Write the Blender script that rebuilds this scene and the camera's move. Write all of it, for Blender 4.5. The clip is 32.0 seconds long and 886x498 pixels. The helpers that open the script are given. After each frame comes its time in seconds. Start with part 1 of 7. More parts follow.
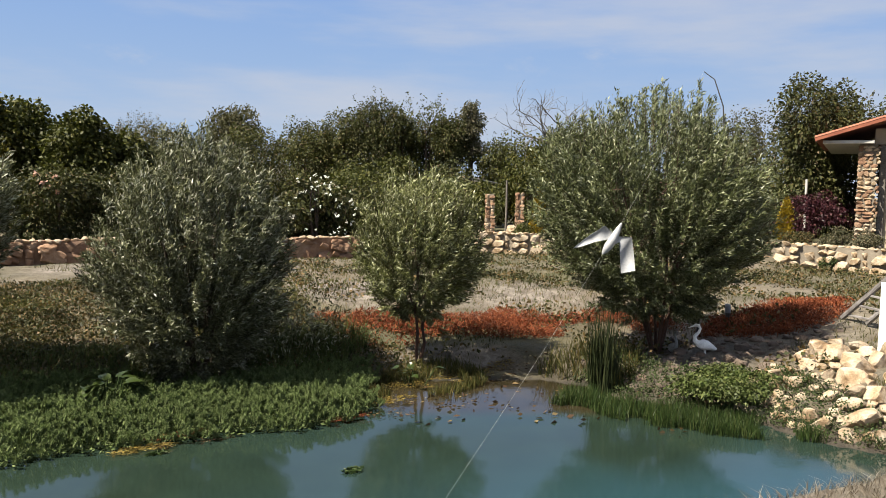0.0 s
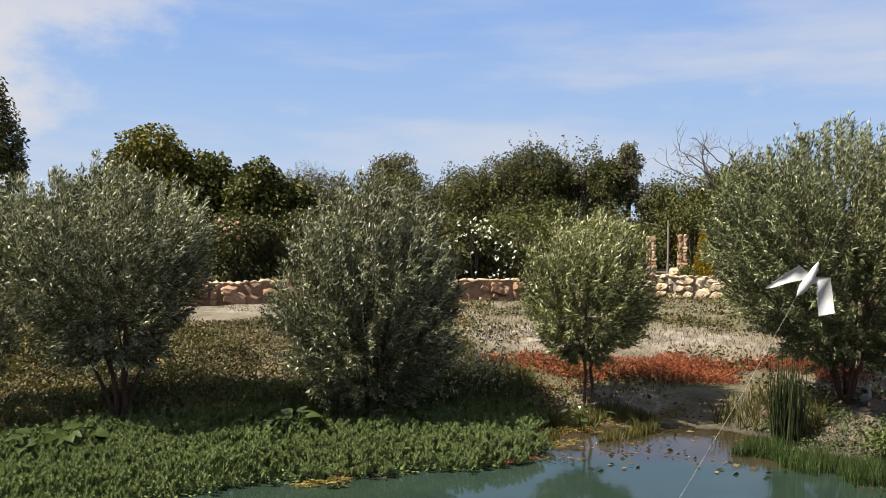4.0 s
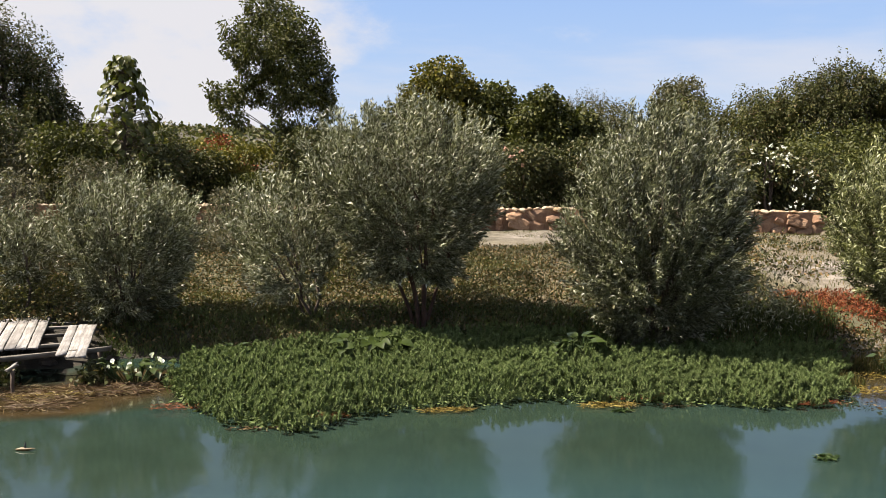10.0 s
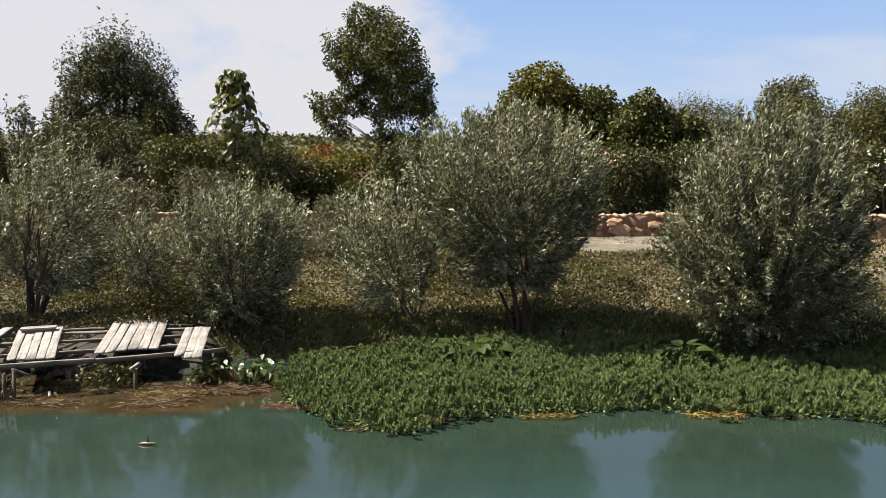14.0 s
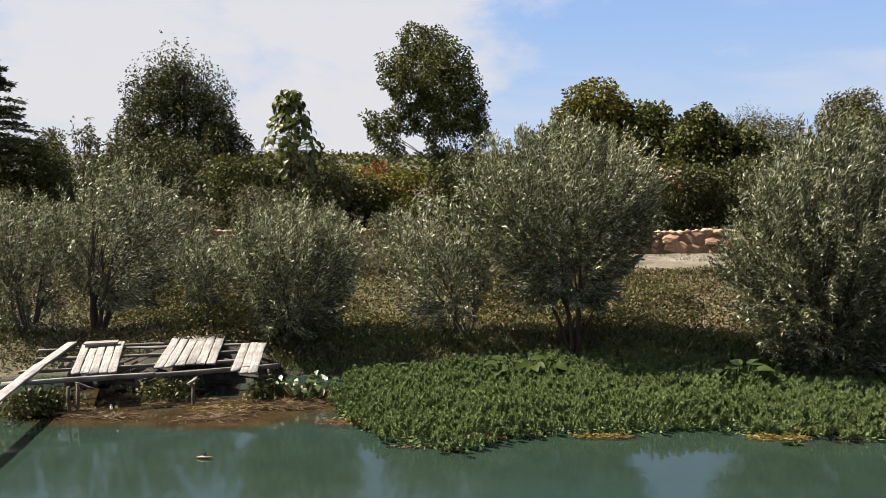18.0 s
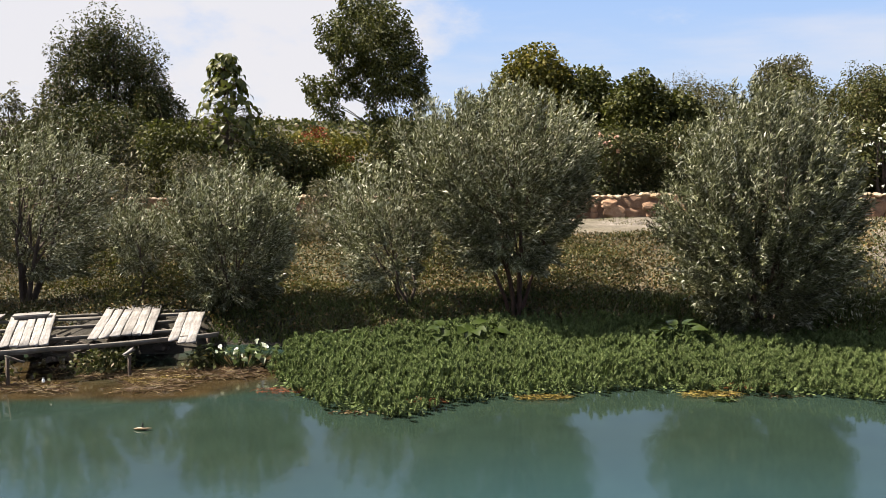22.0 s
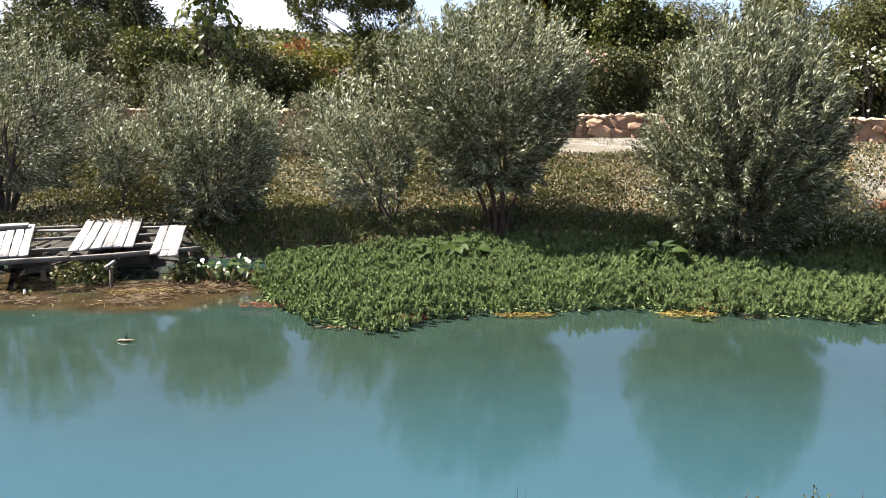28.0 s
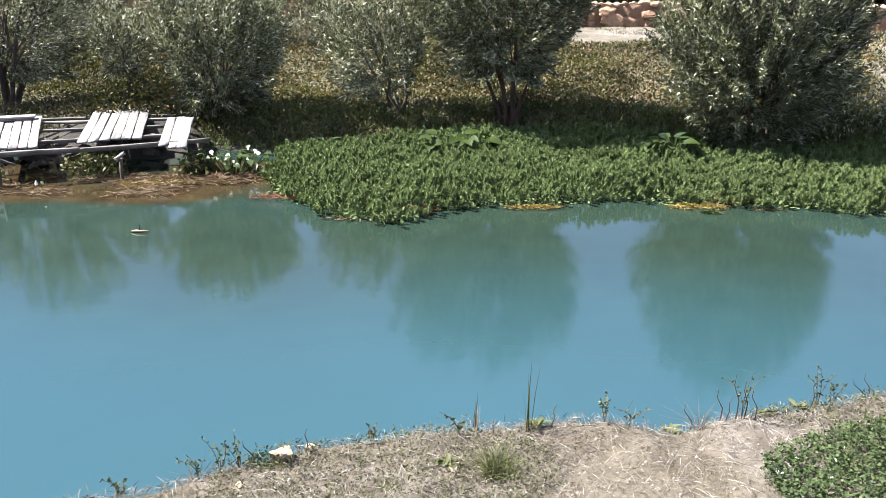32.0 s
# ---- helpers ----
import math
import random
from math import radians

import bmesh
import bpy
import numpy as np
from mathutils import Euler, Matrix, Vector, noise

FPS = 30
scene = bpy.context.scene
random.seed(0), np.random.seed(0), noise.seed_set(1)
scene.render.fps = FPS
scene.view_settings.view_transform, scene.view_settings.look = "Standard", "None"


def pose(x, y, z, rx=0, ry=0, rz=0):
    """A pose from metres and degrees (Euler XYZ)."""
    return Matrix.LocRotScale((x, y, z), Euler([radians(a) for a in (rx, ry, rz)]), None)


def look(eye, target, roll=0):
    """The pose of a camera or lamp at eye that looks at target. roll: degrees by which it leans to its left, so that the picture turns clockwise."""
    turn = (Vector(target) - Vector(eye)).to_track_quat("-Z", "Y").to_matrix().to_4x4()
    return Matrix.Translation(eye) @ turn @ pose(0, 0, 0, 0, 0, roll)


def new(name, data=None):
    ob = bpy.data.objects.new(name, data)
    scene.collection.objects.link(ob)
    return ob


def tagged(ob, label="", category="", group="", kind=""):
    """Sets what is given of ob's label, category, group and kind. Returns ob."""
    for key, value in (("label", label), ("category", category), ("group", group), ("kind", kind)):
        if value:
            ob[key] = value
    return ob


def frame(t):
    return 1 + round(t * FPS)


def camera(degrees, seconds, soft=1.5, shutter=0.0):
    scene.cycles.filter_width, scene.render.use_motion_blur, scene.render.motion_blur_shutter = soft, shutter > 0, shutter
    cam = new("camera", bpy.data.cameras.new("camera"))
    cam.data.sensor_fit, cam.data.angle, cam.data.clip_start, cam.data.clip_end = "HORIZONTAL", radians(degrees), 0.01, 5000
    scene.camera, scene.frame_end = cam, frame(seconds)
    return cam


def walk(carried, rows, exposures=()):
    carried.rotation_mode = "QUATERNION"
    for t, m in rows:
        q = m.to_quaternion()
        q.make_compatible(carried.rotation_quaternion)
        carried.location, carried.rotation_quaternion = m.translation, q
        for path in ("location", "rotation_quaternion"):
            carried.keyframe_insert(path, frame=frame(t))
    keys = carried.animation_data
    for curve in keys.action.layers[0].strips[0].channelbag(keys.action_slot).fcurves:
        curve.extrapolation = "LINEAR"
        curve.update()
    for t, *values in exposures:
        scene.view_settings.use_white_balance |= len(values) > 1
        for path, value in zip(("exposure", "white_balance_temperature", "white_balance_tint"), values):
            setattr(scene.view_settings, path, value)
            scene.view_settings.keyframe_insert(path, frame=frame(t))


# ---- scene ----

# ---- camera ----
def aim(x, y, z, yaw, pitch, roll):
    """Eye, heading to the left of +y, tilt up and lean, in metres and degrees."""
    return Matrix.Translation((x, y, z)) @ pose(0, 0, 0, 0, 0, yaw) @ pose(0, 0, 0, 90 + pitch) @ pose(0, 0, 0, 0, 0, roll)


cam = camera(56.7, 32.0, soft=0.5)
PATH = [
    (0.0, aim(0.448, 0.074, 2.741, -36.656, -3.992, 1.316)),
    (0.5, aim(0.417, 0.067, 2.733, -36.348, -3.476, 1.398)),
    (1.0, aim(0.403, 0.050, 2.727, -35.828, -2.917, 1.230)),
    (1.5, aim(0.379, 0.027, 2.729, -34.227, -2.178, 1.009)),
    (2.0, aim(0.368, 0.040, 2.731, -32.988, -1.409, 0.961)),
    (2.5, aim(0.353, 0.076, 2.742, -31.969, -0.790, 0.887)),
    (3.0, aim(0.322, 0.105, 2.736, -30.895, -0.631, 0.902)),
    (3.5, aim(0.281, 0.129, 2.729, -29.440, -0.760, 0.842)),
    (4.0, aim(0.235, 0.153, 2.713, -26.028, -1.145, 0.790)),
    (4.5, aim(0.198, 0.165, 2.713, -24.283, -1.671, 0.667)),
    (6.5, aim(0.126, 0.131, 2.717, -19.189, -3.237, 0.335)),
    (7.0, aim(0.094, 0.086, 2.712, -17.405, -3.692, 0.277)),
    (7.5, aim(0.078, 0.099, 2.712, -14.995, -4.375, 0.306)),
    (8.0, aim(0.064, 0.100, 2.708, -12.986, -5.077, 0.394)),
    (8.5, aim(0.057, 0.108, 2.705, -11.316, -5.390, 0.496)),
    (9.0, aim(0.050, 0.078, 2.701, -9.747, -5.716, 0.508)),
    (9.5, aim(0.045, 0.051, 2.705, -8.073, -5.958, 0.568)),
    (10.0, aim(0.059, 0.054, 2.712, -6.945, -6.409, 0.779)),
    (10.5, aim(0.069, 0.039, 2.709, -6.451, -6.614, 0.817)),
    (11.0, aim(0.064, 0.066, 2.707, -6.072, -6.742, 0.817)),
    (11.5, aim(0.070, 0.029, 2.709, -5.651, -6.719, 0.728)),
    (12.0, aim(0.062, 0.026, 2.710, -5.092, -6.700, 0.720)),
    (12.5, aim(0.042, 0.018, 2.706, -4.242, -6.660, 0.681)),
    (13.0, aim(0.025, 0.036, 2.714, -3.050, -6.613, 0.528)),
    (13.5, aim(0.016, 0.001, 2.714, -1.595, -6.353, 0.303)),
    (14.0, aim(0.010, -0.007, 2.715, -0.112, -6.018, 0.058)),
    (14.5, aim(0.016, -0.013, 2.712, 1.049, -5.869, -0.068)),
    (15.0, aim(0.022, -0.010, 2.710, 1.978, -5.886, -0.167)),
    (15.5, aim(0.026, -0.020, 2.715, 2.935, -5.813, -0.251)),
    (17.5, aim(0.013, 0.002, 2.714, 3.860, -5.105, -0.314)),
    (18.0, aim(0.009, -0.000, 2.711, 3.590, -4.811, -0.286)),
    (18.5, aim(-0.003, 0.013, 2.700, 3.034, -4.869, -0.301)),
    (19.0, aim(-0.007, -0.004, 2.692, 2.323, -5.052, -0.336)),
    (19.5, aim(-0.005, 0.038, 2.694, 1.438, -5.388, -0.297)),
    (20.0, aim(0.011, 0.040, 2.687, 0.591, -5.707, -0.315)),
    (20.5, aim(0.022, 0.033, 2.695, -0.172, -6.207, -0.500)),
    (21.0, aim(0.026, 0.035, 2.696, -0.606, -6.472, -0.605)),
    (21.5, aim(0.029, 0.035, 2.694, -0.639, -6.570, -0.576)),
    (22.0, aim(0.022, 0.034, 2.691, -0.454, -7.162, -0.467)),
    (22.5, aim(0.011, 0.037, 2.689, -0.201, -7.767, -0.359)),
    (23.0, aim(0.009, 0.033, 2.686, 0.179, -8.336, -0.402)),
    (23.5, aim(0.011, 0.043, 2.679, 0.528, -8.449, -0.288)),
    (24.0, aim(0.017, 0.045, 2.679, 0.657, -8.354, -0.357)),
    (24.5, aim(0.022, 0.050, 2.683, 0.661, -8.452, -0.359)),
    (26.5, aim(0.014, -0.000, 2.684, -0.033, -9.635, 0.259)),
    (27.0, aim(0.021, 0.035, 2.698, -0.753, -10.499, 0.558)),
    (27.5, aim(0.015, 0.039, 2.693, -1.448, -11.336, 0.669)),
    (28.0, aim(0.012, 0.049, 2.690, -1.712, -12.906, 0.705)),
    (28.5, aim(0.006, 0.045, 2.666, -1.903, -15.003, 0.631)),
    (29.0, aim(-0.000, 0.039, 2.661, -1.974, -16.932, 0.532)),
    (29.5, aim(-0.007, 0.011, 2.674, -1.918, -17.591, 0.389)),
    (30.0, aim(-0.014, 0.011, 2.666, -1.729, -17.798, 0.425)),
    (30.5, aim(-0.019, 0.010, 2.664, -1.551, -18.642, 0.494)),
    (31.0, aim(-0.022, 0.025, 2.657, -1.387, -19.183, 0.687)),
    (31.5, aim(-0.025, 0.019, 2.663, -1.295, -19.745, 0.687)),
    (32.0, aim(-0.021, 0.022, 2.666, -1.300, -20.254, 0.639)),
]
EXPOSURES = [(0.0, 1.55, 6700, 10), (3.0, 1.66, 6750, 10), (7.0, 1.8, 6900, 12), (12.0, 1.88, 6850, 12), (14.5, 1.78, 6800, 11), (18.0, 1.78, 6800, 11), (23.0, 1.96, 6850, 12), (24.5, 1.99, 6800, 11), (26.5, 2.15, 6600, 10), (28.0, 2.52, 6250, 12), (29.0, 2.62, 6050, 13), (32.0, 2.6, 5900, 13)]
walk(cam, PATH, EXPOSURES)

# ---- world and sun ----
SUN_TO = Vector((-0.72, 0.11, 0.96)).normalized()
world = bpy.data.worlds.new("sky")
scene.world = world
world.use_nodes = True
wt = world.node_tree
wt.nodes.clear()
w_out = wt.nodes.new("ShaderNodeOutputWorld")
w_bg = wt.nodes.new("ShaderNodeBackground")
w_sky = wt.nodes.new("ShaderNodeTexSky")
w_sky.sky_type = "NISHITA"
w_sky.sun_disc = False
w_sky.sun_elevation = math.asin(SUN_TO.z)
w_sky.sun_rotation = math.atan2(SUN_TO.x, SUN_TO.y)
w_sky.air_density, w_sky.dust_density, w_sky.ozone_density = 1.0, 0.2, 3.0
w_co = wt.nodes.new("ShaderNodeTexCoord")
def sky_math(op, a, b, c=None):
    n = wt.nodes.new("ShaderNodeMath")
    n.operation = op
    for k, v in enumerate((a, b, c)):
        if v is None:
            continue
        if isinstance(v, (int, float)):
            n.inputs[k].default_value = v
        else:
            wt.links.new(v, n.inputs[k])
    return n.outputs[0]


def sky_noise(scale, stretch, shift, detail, rough):
    mp = wt.nodes.new("ShaderNodeMapping")
    mp.inputs["Scale"].default_value = (1.0, 1.0, stretch)
    mp.inputs["Location"].default_value = shift
    n = wt.nodes.new("ShaderNodeTexNoise")
    n.inputs["Scale"].default_value, n.inputs["Detail"].default_value, n.inputs["Roughness"].default_value = scale, detail, rough
    wt.links.new(w_co.outputs["Generated"], mp.inputs[0])
    wt.links.new(mp.outputs[0], n.inputs["Vector"])
    return n.outputs[0]


def sky_range(v, lo, hi, a, b):
    n = wt.nodes.new("ShaderNodeMapRange")
    n.interpolation_type = "SMOOTHSTEP"
    n.inputs[1].default_value, n.inputs[2].default_value, n.inputs[3].default_value, n.inputs[4].default_value = lo, hi, a, b
    wt.links.new(v, n.inputs[0])
    return n.outputs[0]


w_sep = wt.nodes.new("ShaderNodeSeparateXYZ")
wt.links.new(w_co.outputs["Generated"], w_sep.inputs[0])
# a broken bank of white cloud in the west, thin veils elsewhere
w_west = sky_range(sky_math("MULTIPLY_ADD", w_sep.outputs[2], -0.9, w_sep.outputs[0]), -0.24, 0.06, 0.42, 0.0)
w_puff = sky_math("ADD", sky_noise(6.5, 1.8, (0.4, 0.2, 0.1), 9.0, 0.62), w_west)
w_bank = sky_range(w_puff, 0.58, 0.94, 0.0, 1.0)
w_veil = sky_range(sky_noise(2.2, 6.0, (0.15, 0.6, 0.3), 6.0, 0.55), 0.4, 0.72, 0.0, 0.62)
w_cover = sky_math("MAXIMUM", w_bank, w_veil)
w_mix = wt.nodes.new("ShaderNodeMixRGB")
w_mix.inputs[2].default_value = (4.5, 4.55, 4.8, 1)
w_haze = wt.nodes.new("ShaderNodeValToRGB")  # pale haze towards the horizon
for w_el, (w_at, w_val) in zip([w_haze.color_ramp.elements[0], w_haze.color_ramp.elements[1], w_haze.color_ramp.elements.new(0.3)], ((0.0, 0.95), (0.68, 0.0), (0.32, 0.75))):
    w_el.position, w_el.color = w_at, (w_val, w_val, w_val, 1)
w_tint = wt.nodes.new("ShaderNodeValToRGB")  # whitish at the horizon, blue above it
for w_el, (w_at, w_col) in zip([w_tint.color_ramp.elements[0], w_tint.color_ramp.elements[1], w_tint.color_ramp.elements.new(0.1), w_tint.color_ramp.elements.new(0.25)], ((0.02, (0.5, 0.645, 0.85)), (0.36, (0.14, 0.35, 0.97)), (0.15, (0.38, 0.57, 0.91)), (0.25, (0.29, 0.5, 0.95)))):
    w_el.position, w_el.color = w_at, (*w_col, 1)
w_gain = wt.nodes.new("ShaderNodeMixRGB")
w_gain.blend_type = "MULTIPLY"
w_gain.inputs[0].default_value, w_gain.inputs[2].default_value = 1.0, (6.3, 6.3, 6.3, 1)
wt.links.new(w_tint.outputs[0], w_gain.inputs[1])
w_low = wt.nodes.new("ShaderNodeMixRGB")
wt.links.new(w_sep.outputs[2], w_tint.inputs[0])
wt.links.new(w_gain.outputs[0], w_low.inputs[2])
wt.links.new(w_sep.outputs[2], w_haze.inputs[0])
wt.links.new(w_haze.outputs[0], w_low.inputs[0])
w_dim = wt.nodes.new("ShaderNodeMixRGB")  # tones down the sky overhead, out of view, to weaken its fill light
w_dim.inputs[0].default_value, w_dim.inputs[2].default_value = 0.75, (0.55, 0.95, 1.75, 1)
wt.links.new(w_sky.outputs[0], w_dim.inputs[1])
wt.links.new(w_dim.outputs[0], w_low.inputs[1])
# the cloud lies low
wt.links.new(sky_math("MULTIPLY", sky_math("MULTIPLY", w_cover, sky_range(w_sep.outputs[2], 0.2, 0.34, 1.0, 0.04)), 0.9), w_mix.inputs[0])
wt.links.new(w_low.outputs[0], w_mix.inputs[1])
wt.links.new(w_mix.outputs[0], w_bg.inputs[0])
w_bg.inputs[1].default_value = 0.05
wt.links.new(w_bg.outputs[0], w_out.inputs[0])

sun_data = bpy.data.lights.new("sun", "SUN")
sun_data.energy, sun_data.angle, sun_data.color = 5.0, radians(0.55), (1.0, 0.93, 0.8)
sun = new("sun", sun_data)
sun.matrix_world = look((0, 0, 30), Vector((0, 0, 30)) - SUN_TO)

# ---- materials ----
def material(name):
    m = bpy.data.materials.new(name)
    m.use_nodes = True
    t = m.node_tree
    return m, t, t.nodes["Principled BSDF"], t.nodes["Material Output"]


def noise_node(t, scale, detail=5.0, rough=0.55, coord="Object"):
    n = t.nodes.new("ShaderNodeTexNoise")
    n.inputs["Scale"].default_value, n.inputs["Detail"].default_value, n.inputs["Roughness"].default_value = scale, detail, rough
    c = t.nodes.new("ShaderNodeNewGeometry")
    t.links.new(c.outputs["Position"], n.inputs["Vector"])
    return n


def ramp_node(t, source, stops):
    r = t.nodes.new("ShaderNodeValToRGB")
    e = r.color_ramp.elements
    while len(e) < len(stops):
        e.new(0.5)
    for k, (at, col) in enumerate(stops):
        e[k].position, e[k].color = at, (*col, 1)
    t.links.new(source, r.inputs[0])
    return r


def mix_node(t, fac, a, b, mode="MIX"):
    m = t.nodes.new("ShaderNodeMixRGB")
    m.blend_type = mode
    for k, v in ((0, fac), (1, a), (2, b)):
        if isinstance(v, (int, float)):
            m.inputs[k].default_value = v
        elif isinstance(v, tuple):
            m.inputs[k].default_value = (*v, 1)
        else:
            t.links.new(v, m.inputs[k])
    return m


def bump_node(t, height, strength, distance, target):
    b = t.nodes.new("ShaderNodeBump")
    b.inputs["Strength"].default_value, b.inputs["Distance"].default_value = strength, distance
    t.links.new(height, b.inputs["Height"])
    t.links.new(b.outputs[0], target.inputs["Normal"])
    return b


def leaf_mat(name, stops, rough=0.5, through_light=0.3, patch=0.5, spec=0.2, fine=0.0):
    """Leaves: each its own shade, larger patches lighter and darker, some light shining through."""
    m, t, bsdf, out = material(name)
    geo = t.nodes.new("ShaderNodeNewGeometry")
    r = ramp_node(t, geo.outputs["Random Per Island"], stops)
    n = noise_node(t, 1.3, 3)
    pr = ramp_node(t, n.outputs[0], [(0.3, (1 - patch * 0.5,) * 3), (0.7, (1 + patch * 0.35,) * 3)])
    col = mix_node(t, 1.0, r.outputs[0], pr.outputs[0], "MULTIPLY")
    if fine:
        n = noise_node(t, fine, 2)
        fr = ramp_node(t, n.outputs[0], [(0.32, (0.7,) * 3), (0.68, (1.25,) * 3)])
        col = mix_node(t, 1.0, col.outputs[0], fr.outputs[0], "MULTIPLY")
    t.links.new(col.outputs[0], bsdf.inputs["Base Color"])
    bsdf.inputs["Roughness"].default_value = rough
    bsdf.inputs["Specular IOR Level"].default_value = spec
    tr = t.nodes.new("ShaderNodeBsdfTranslucent")
    bright = mix_node(t, 1.0, col.outputs[0], (1.1, 1.2, 0.75), "MULTIPLY")
    t.links.new(bright.outputs[0], tr.inputs[0])
    mx = t.nodes.new("ShaderNodeMixShader")
    mx.inputs[0].default_value = through_light
    t.links.new(bsdf.outputs[0], mx.inputs[1])
    t.links.new(tr.outputs[0], mx.inputs[2])
    t.links.new(mx.outputs[0], out.inputs[0])
    return m


def rough_mat(name, stops, scale=3.0, fine=40.0, rough=0.85, bump=0.4, depth=0.02, vary=0.0, metallic=0.0):
    """A rough solid: broad blotches, fine grain and relief; vary: difference from object to object."""
    m, t, bsdf, out = material(name)
    n1, n2 = noise_node(t, scale, 6), noise_node(t, fine, 5, 0.65)
    r = ramp_node(t, n1.outputs[0], stops)
    g = ramp_node(t, n2.outputs[0], [(0.25, (0.68,) * 3), (0.75, (1.2,) * 3)])
    col = mix_node(t, 1.0, r.outputs[0], g.outputs[0], "MULTIPLY")
    if vary:
        info = t.nodes.new("ShaderNodeObjectInfo")
        vr = ramp_node(t, info.outputs["Random"], [(0.0, (1 - vary, 1 - vary, 1 - vary)), (0.5, (1.0, 0.97, 0.93)), (1.0, (1 + vary, 1 + vary * 0.7, 1 + vary * 0.4))])
        col = mix_node(t, 1.0, col.outputs[0], vr.outputs[0], "MULTIPLY")
    t.links.new(col.outputs[0], bsdf.inputs["Base Color"])
    bsdf.inputs["Roughness"].default_value, bsdf.inputs["Metallic"].default_value = rough, metallic
    add = t.nodes.new("ShaderNodeMath")
    add.operation = "ADD"
    t.links.new(n1.outputs[0], add.inputs[0])
    t.links.new(n2.outputs[0], add.inputs[1])
    bump_node(t, add.outputs[0], bump, depth, bsdf)
    return m


WILLOW = leaf_mat("willow_leaf", [(0.0, (0.036, 0.039, 0.015)), (0.4, (0.08, 0.084, 0.036)), (0.66, (0.17, 0.172, 0.094)), (0.84, (0.33, 0.335, 0.24)), (1.0, (0.47, 0.475, 0.39))], 0.45, 0.1, 0.6, 0.28, 4.0)
WILLOW_GREY = leaf_mat("willow_leaf_grey", [(0.0, (0.031, 0.035, 0.0135)), (0.4, (0.066, 0.071, 0.031)), (0.7, (0.13, 0.134, 0.073)), (0.88, (0.25, 0.255, 0.18)), (1.0, (0.37, 0.375, 0.31))], 0.45, 0.1, 0.6, 0.28, 4.0)
WILLOW_YOUNG = leaf_mat("willow_leaf_young", [(0.0, (0.042, 0.047, 0.014)), (0.4, (0.09, 0.097, 0.032)), (0.7, (0.16, 0.167, 0.067)), (0.88, (0.27, 0.28, 0.155)), (1.0, (0.38, 0.39, 0.27))], 0.45, 0.14, 0.6, 0.28, 4.0)
WILLOW_GREEN = leaf_mat("willow_leaf_green", [(0.0, (0.028, 0.035, 0.011)), (0.4, (0.06, 0.071, 0.025)), (0.7, (0.112, 0.125, 0.053)), (0.88, (0.195, 0.21, 0.12)), (1.0, (0.29, 0.305, 0.215))], 0.45, 0.12, 0.6, 0.28, 4.0)
BROADLEAF = leaf_mat("broad_leaf", [(0.0, (0.027, 0.0326, 0.0068)), (0.7, (0.052, 0.057, 0.0122)), (1.0, (0.092, 0.087, 0.022))], 0.58, 0.18, 0.6)
YELLOWLEAF = leaf_mat("yellow_green_leaf", [(0.0, (0.0511, 0.0514, 0.00821)), (0.7, (0.0881, 0.0814, 0.0124)), (1.0, (0.149, 0.114, 0.0206))], 0.58, 0.2, 0.5)
DARKLEAF = leaf_mat("dark_leaf", [(0.0, (0.021, 0.026, 0.0075)), (0.6, (0.043, 0.048, 0.0135)), (0.9, (0.078, 0.075, 0.026)), (1.0, (0.1, 0.07, 0.04))], 0.58, 0.14, 0.6)
GREYLEAF = leaf_mat("grey_leaf", [(0.0, (0.0408, 0.0435, 0.0244)), (0.7, (0.0814, 0.077, 0.0449)), (1.0, (0.163, 0.138, 0.0895))], 0.5, 0.2, 0.5)
OLIVELEAF = leaf_mat("olive_leaf", [(0.0, (0.026, 0.032, 0.0085)), (0.6, (0.054, 0.058, 0.016)), (0.9, (0.092, 0.087, 0.029)), (1.0, (0.11, 0.075, 0.04))], 0.58, 0.18, 0.8)
FARLEAF = leaf_mat("far_leaf", [(0.0, (0.04, 0.041, 0.019)), (0.7, (0.066, 0.062, 0.03)), (1.0, (0.1, 0.085, 0.045))], 0.6, 0.25, 0.5)
PURPLELEAF = leaf_mat("purple_leaf", [(0.0, (0.0192, 0.00577, 0.00962)), (0.7, (0.0409, 0.0121, 0.0169)), (1.0, (0.077, 0.0289, 0.0289))], 0.45, 0.2, 0.5)
GOLDLEAF = leaf_mat("gold_leaf", [(0.0, (0.144, 0.0962, 0.00962)), (0.7, (0.24, 0.164, 0.0144)), (1.0, (0.298, 0.217, 0.0289))], 0.5, 0.2, 0.6)
BIGLEAF = leaf_mat("big_leaf", [(0.0, (0.0336, 0.0412, 0.00588)), (0.7, (0.0524, 0.0589, 0.00932)), (1.0, (0.0821, 0.0821, 0.0186))], 0.4, 0.3, 0.3)
MATPLANT = leaf_mat("feather_plant", [(0.0, (0.066, 0.093, 0.034)), (0.6, (0.095, 0.126, 0.048)), (1.0, (0.145, 0.175, 0.08))], 0.7, 0.12, 0.35, 0.05, 15.0)
ARUM = leaf_mat("arum_leaf", [(0.0, (0.0118, 0.0223, 0.00394)), (0.6, (0.0202, 0.032, 0.00524)), (1.0, (0.0302, 0.0433, 0.00784))], 0.42, 0.08, 0.2, 0.3)
REED = leaf_mat("reed_blade", [(0.0, (0.0125, 0.026, 0.006)), (0.7, (0.027, 0.046, 0.011)), (1.0, (0.06, 0.073, 0.024))], 0.5, 0.15, 0.4)
GRASS = leaf_mat("grass_blade", [(0.0, (0.03, 0.036, 0.0085)), (0.6, (0.06, 0.06, 0.016)), (1.0, (0.115, 0.085, 0.03))], 0.6, 0.2, 0.9)
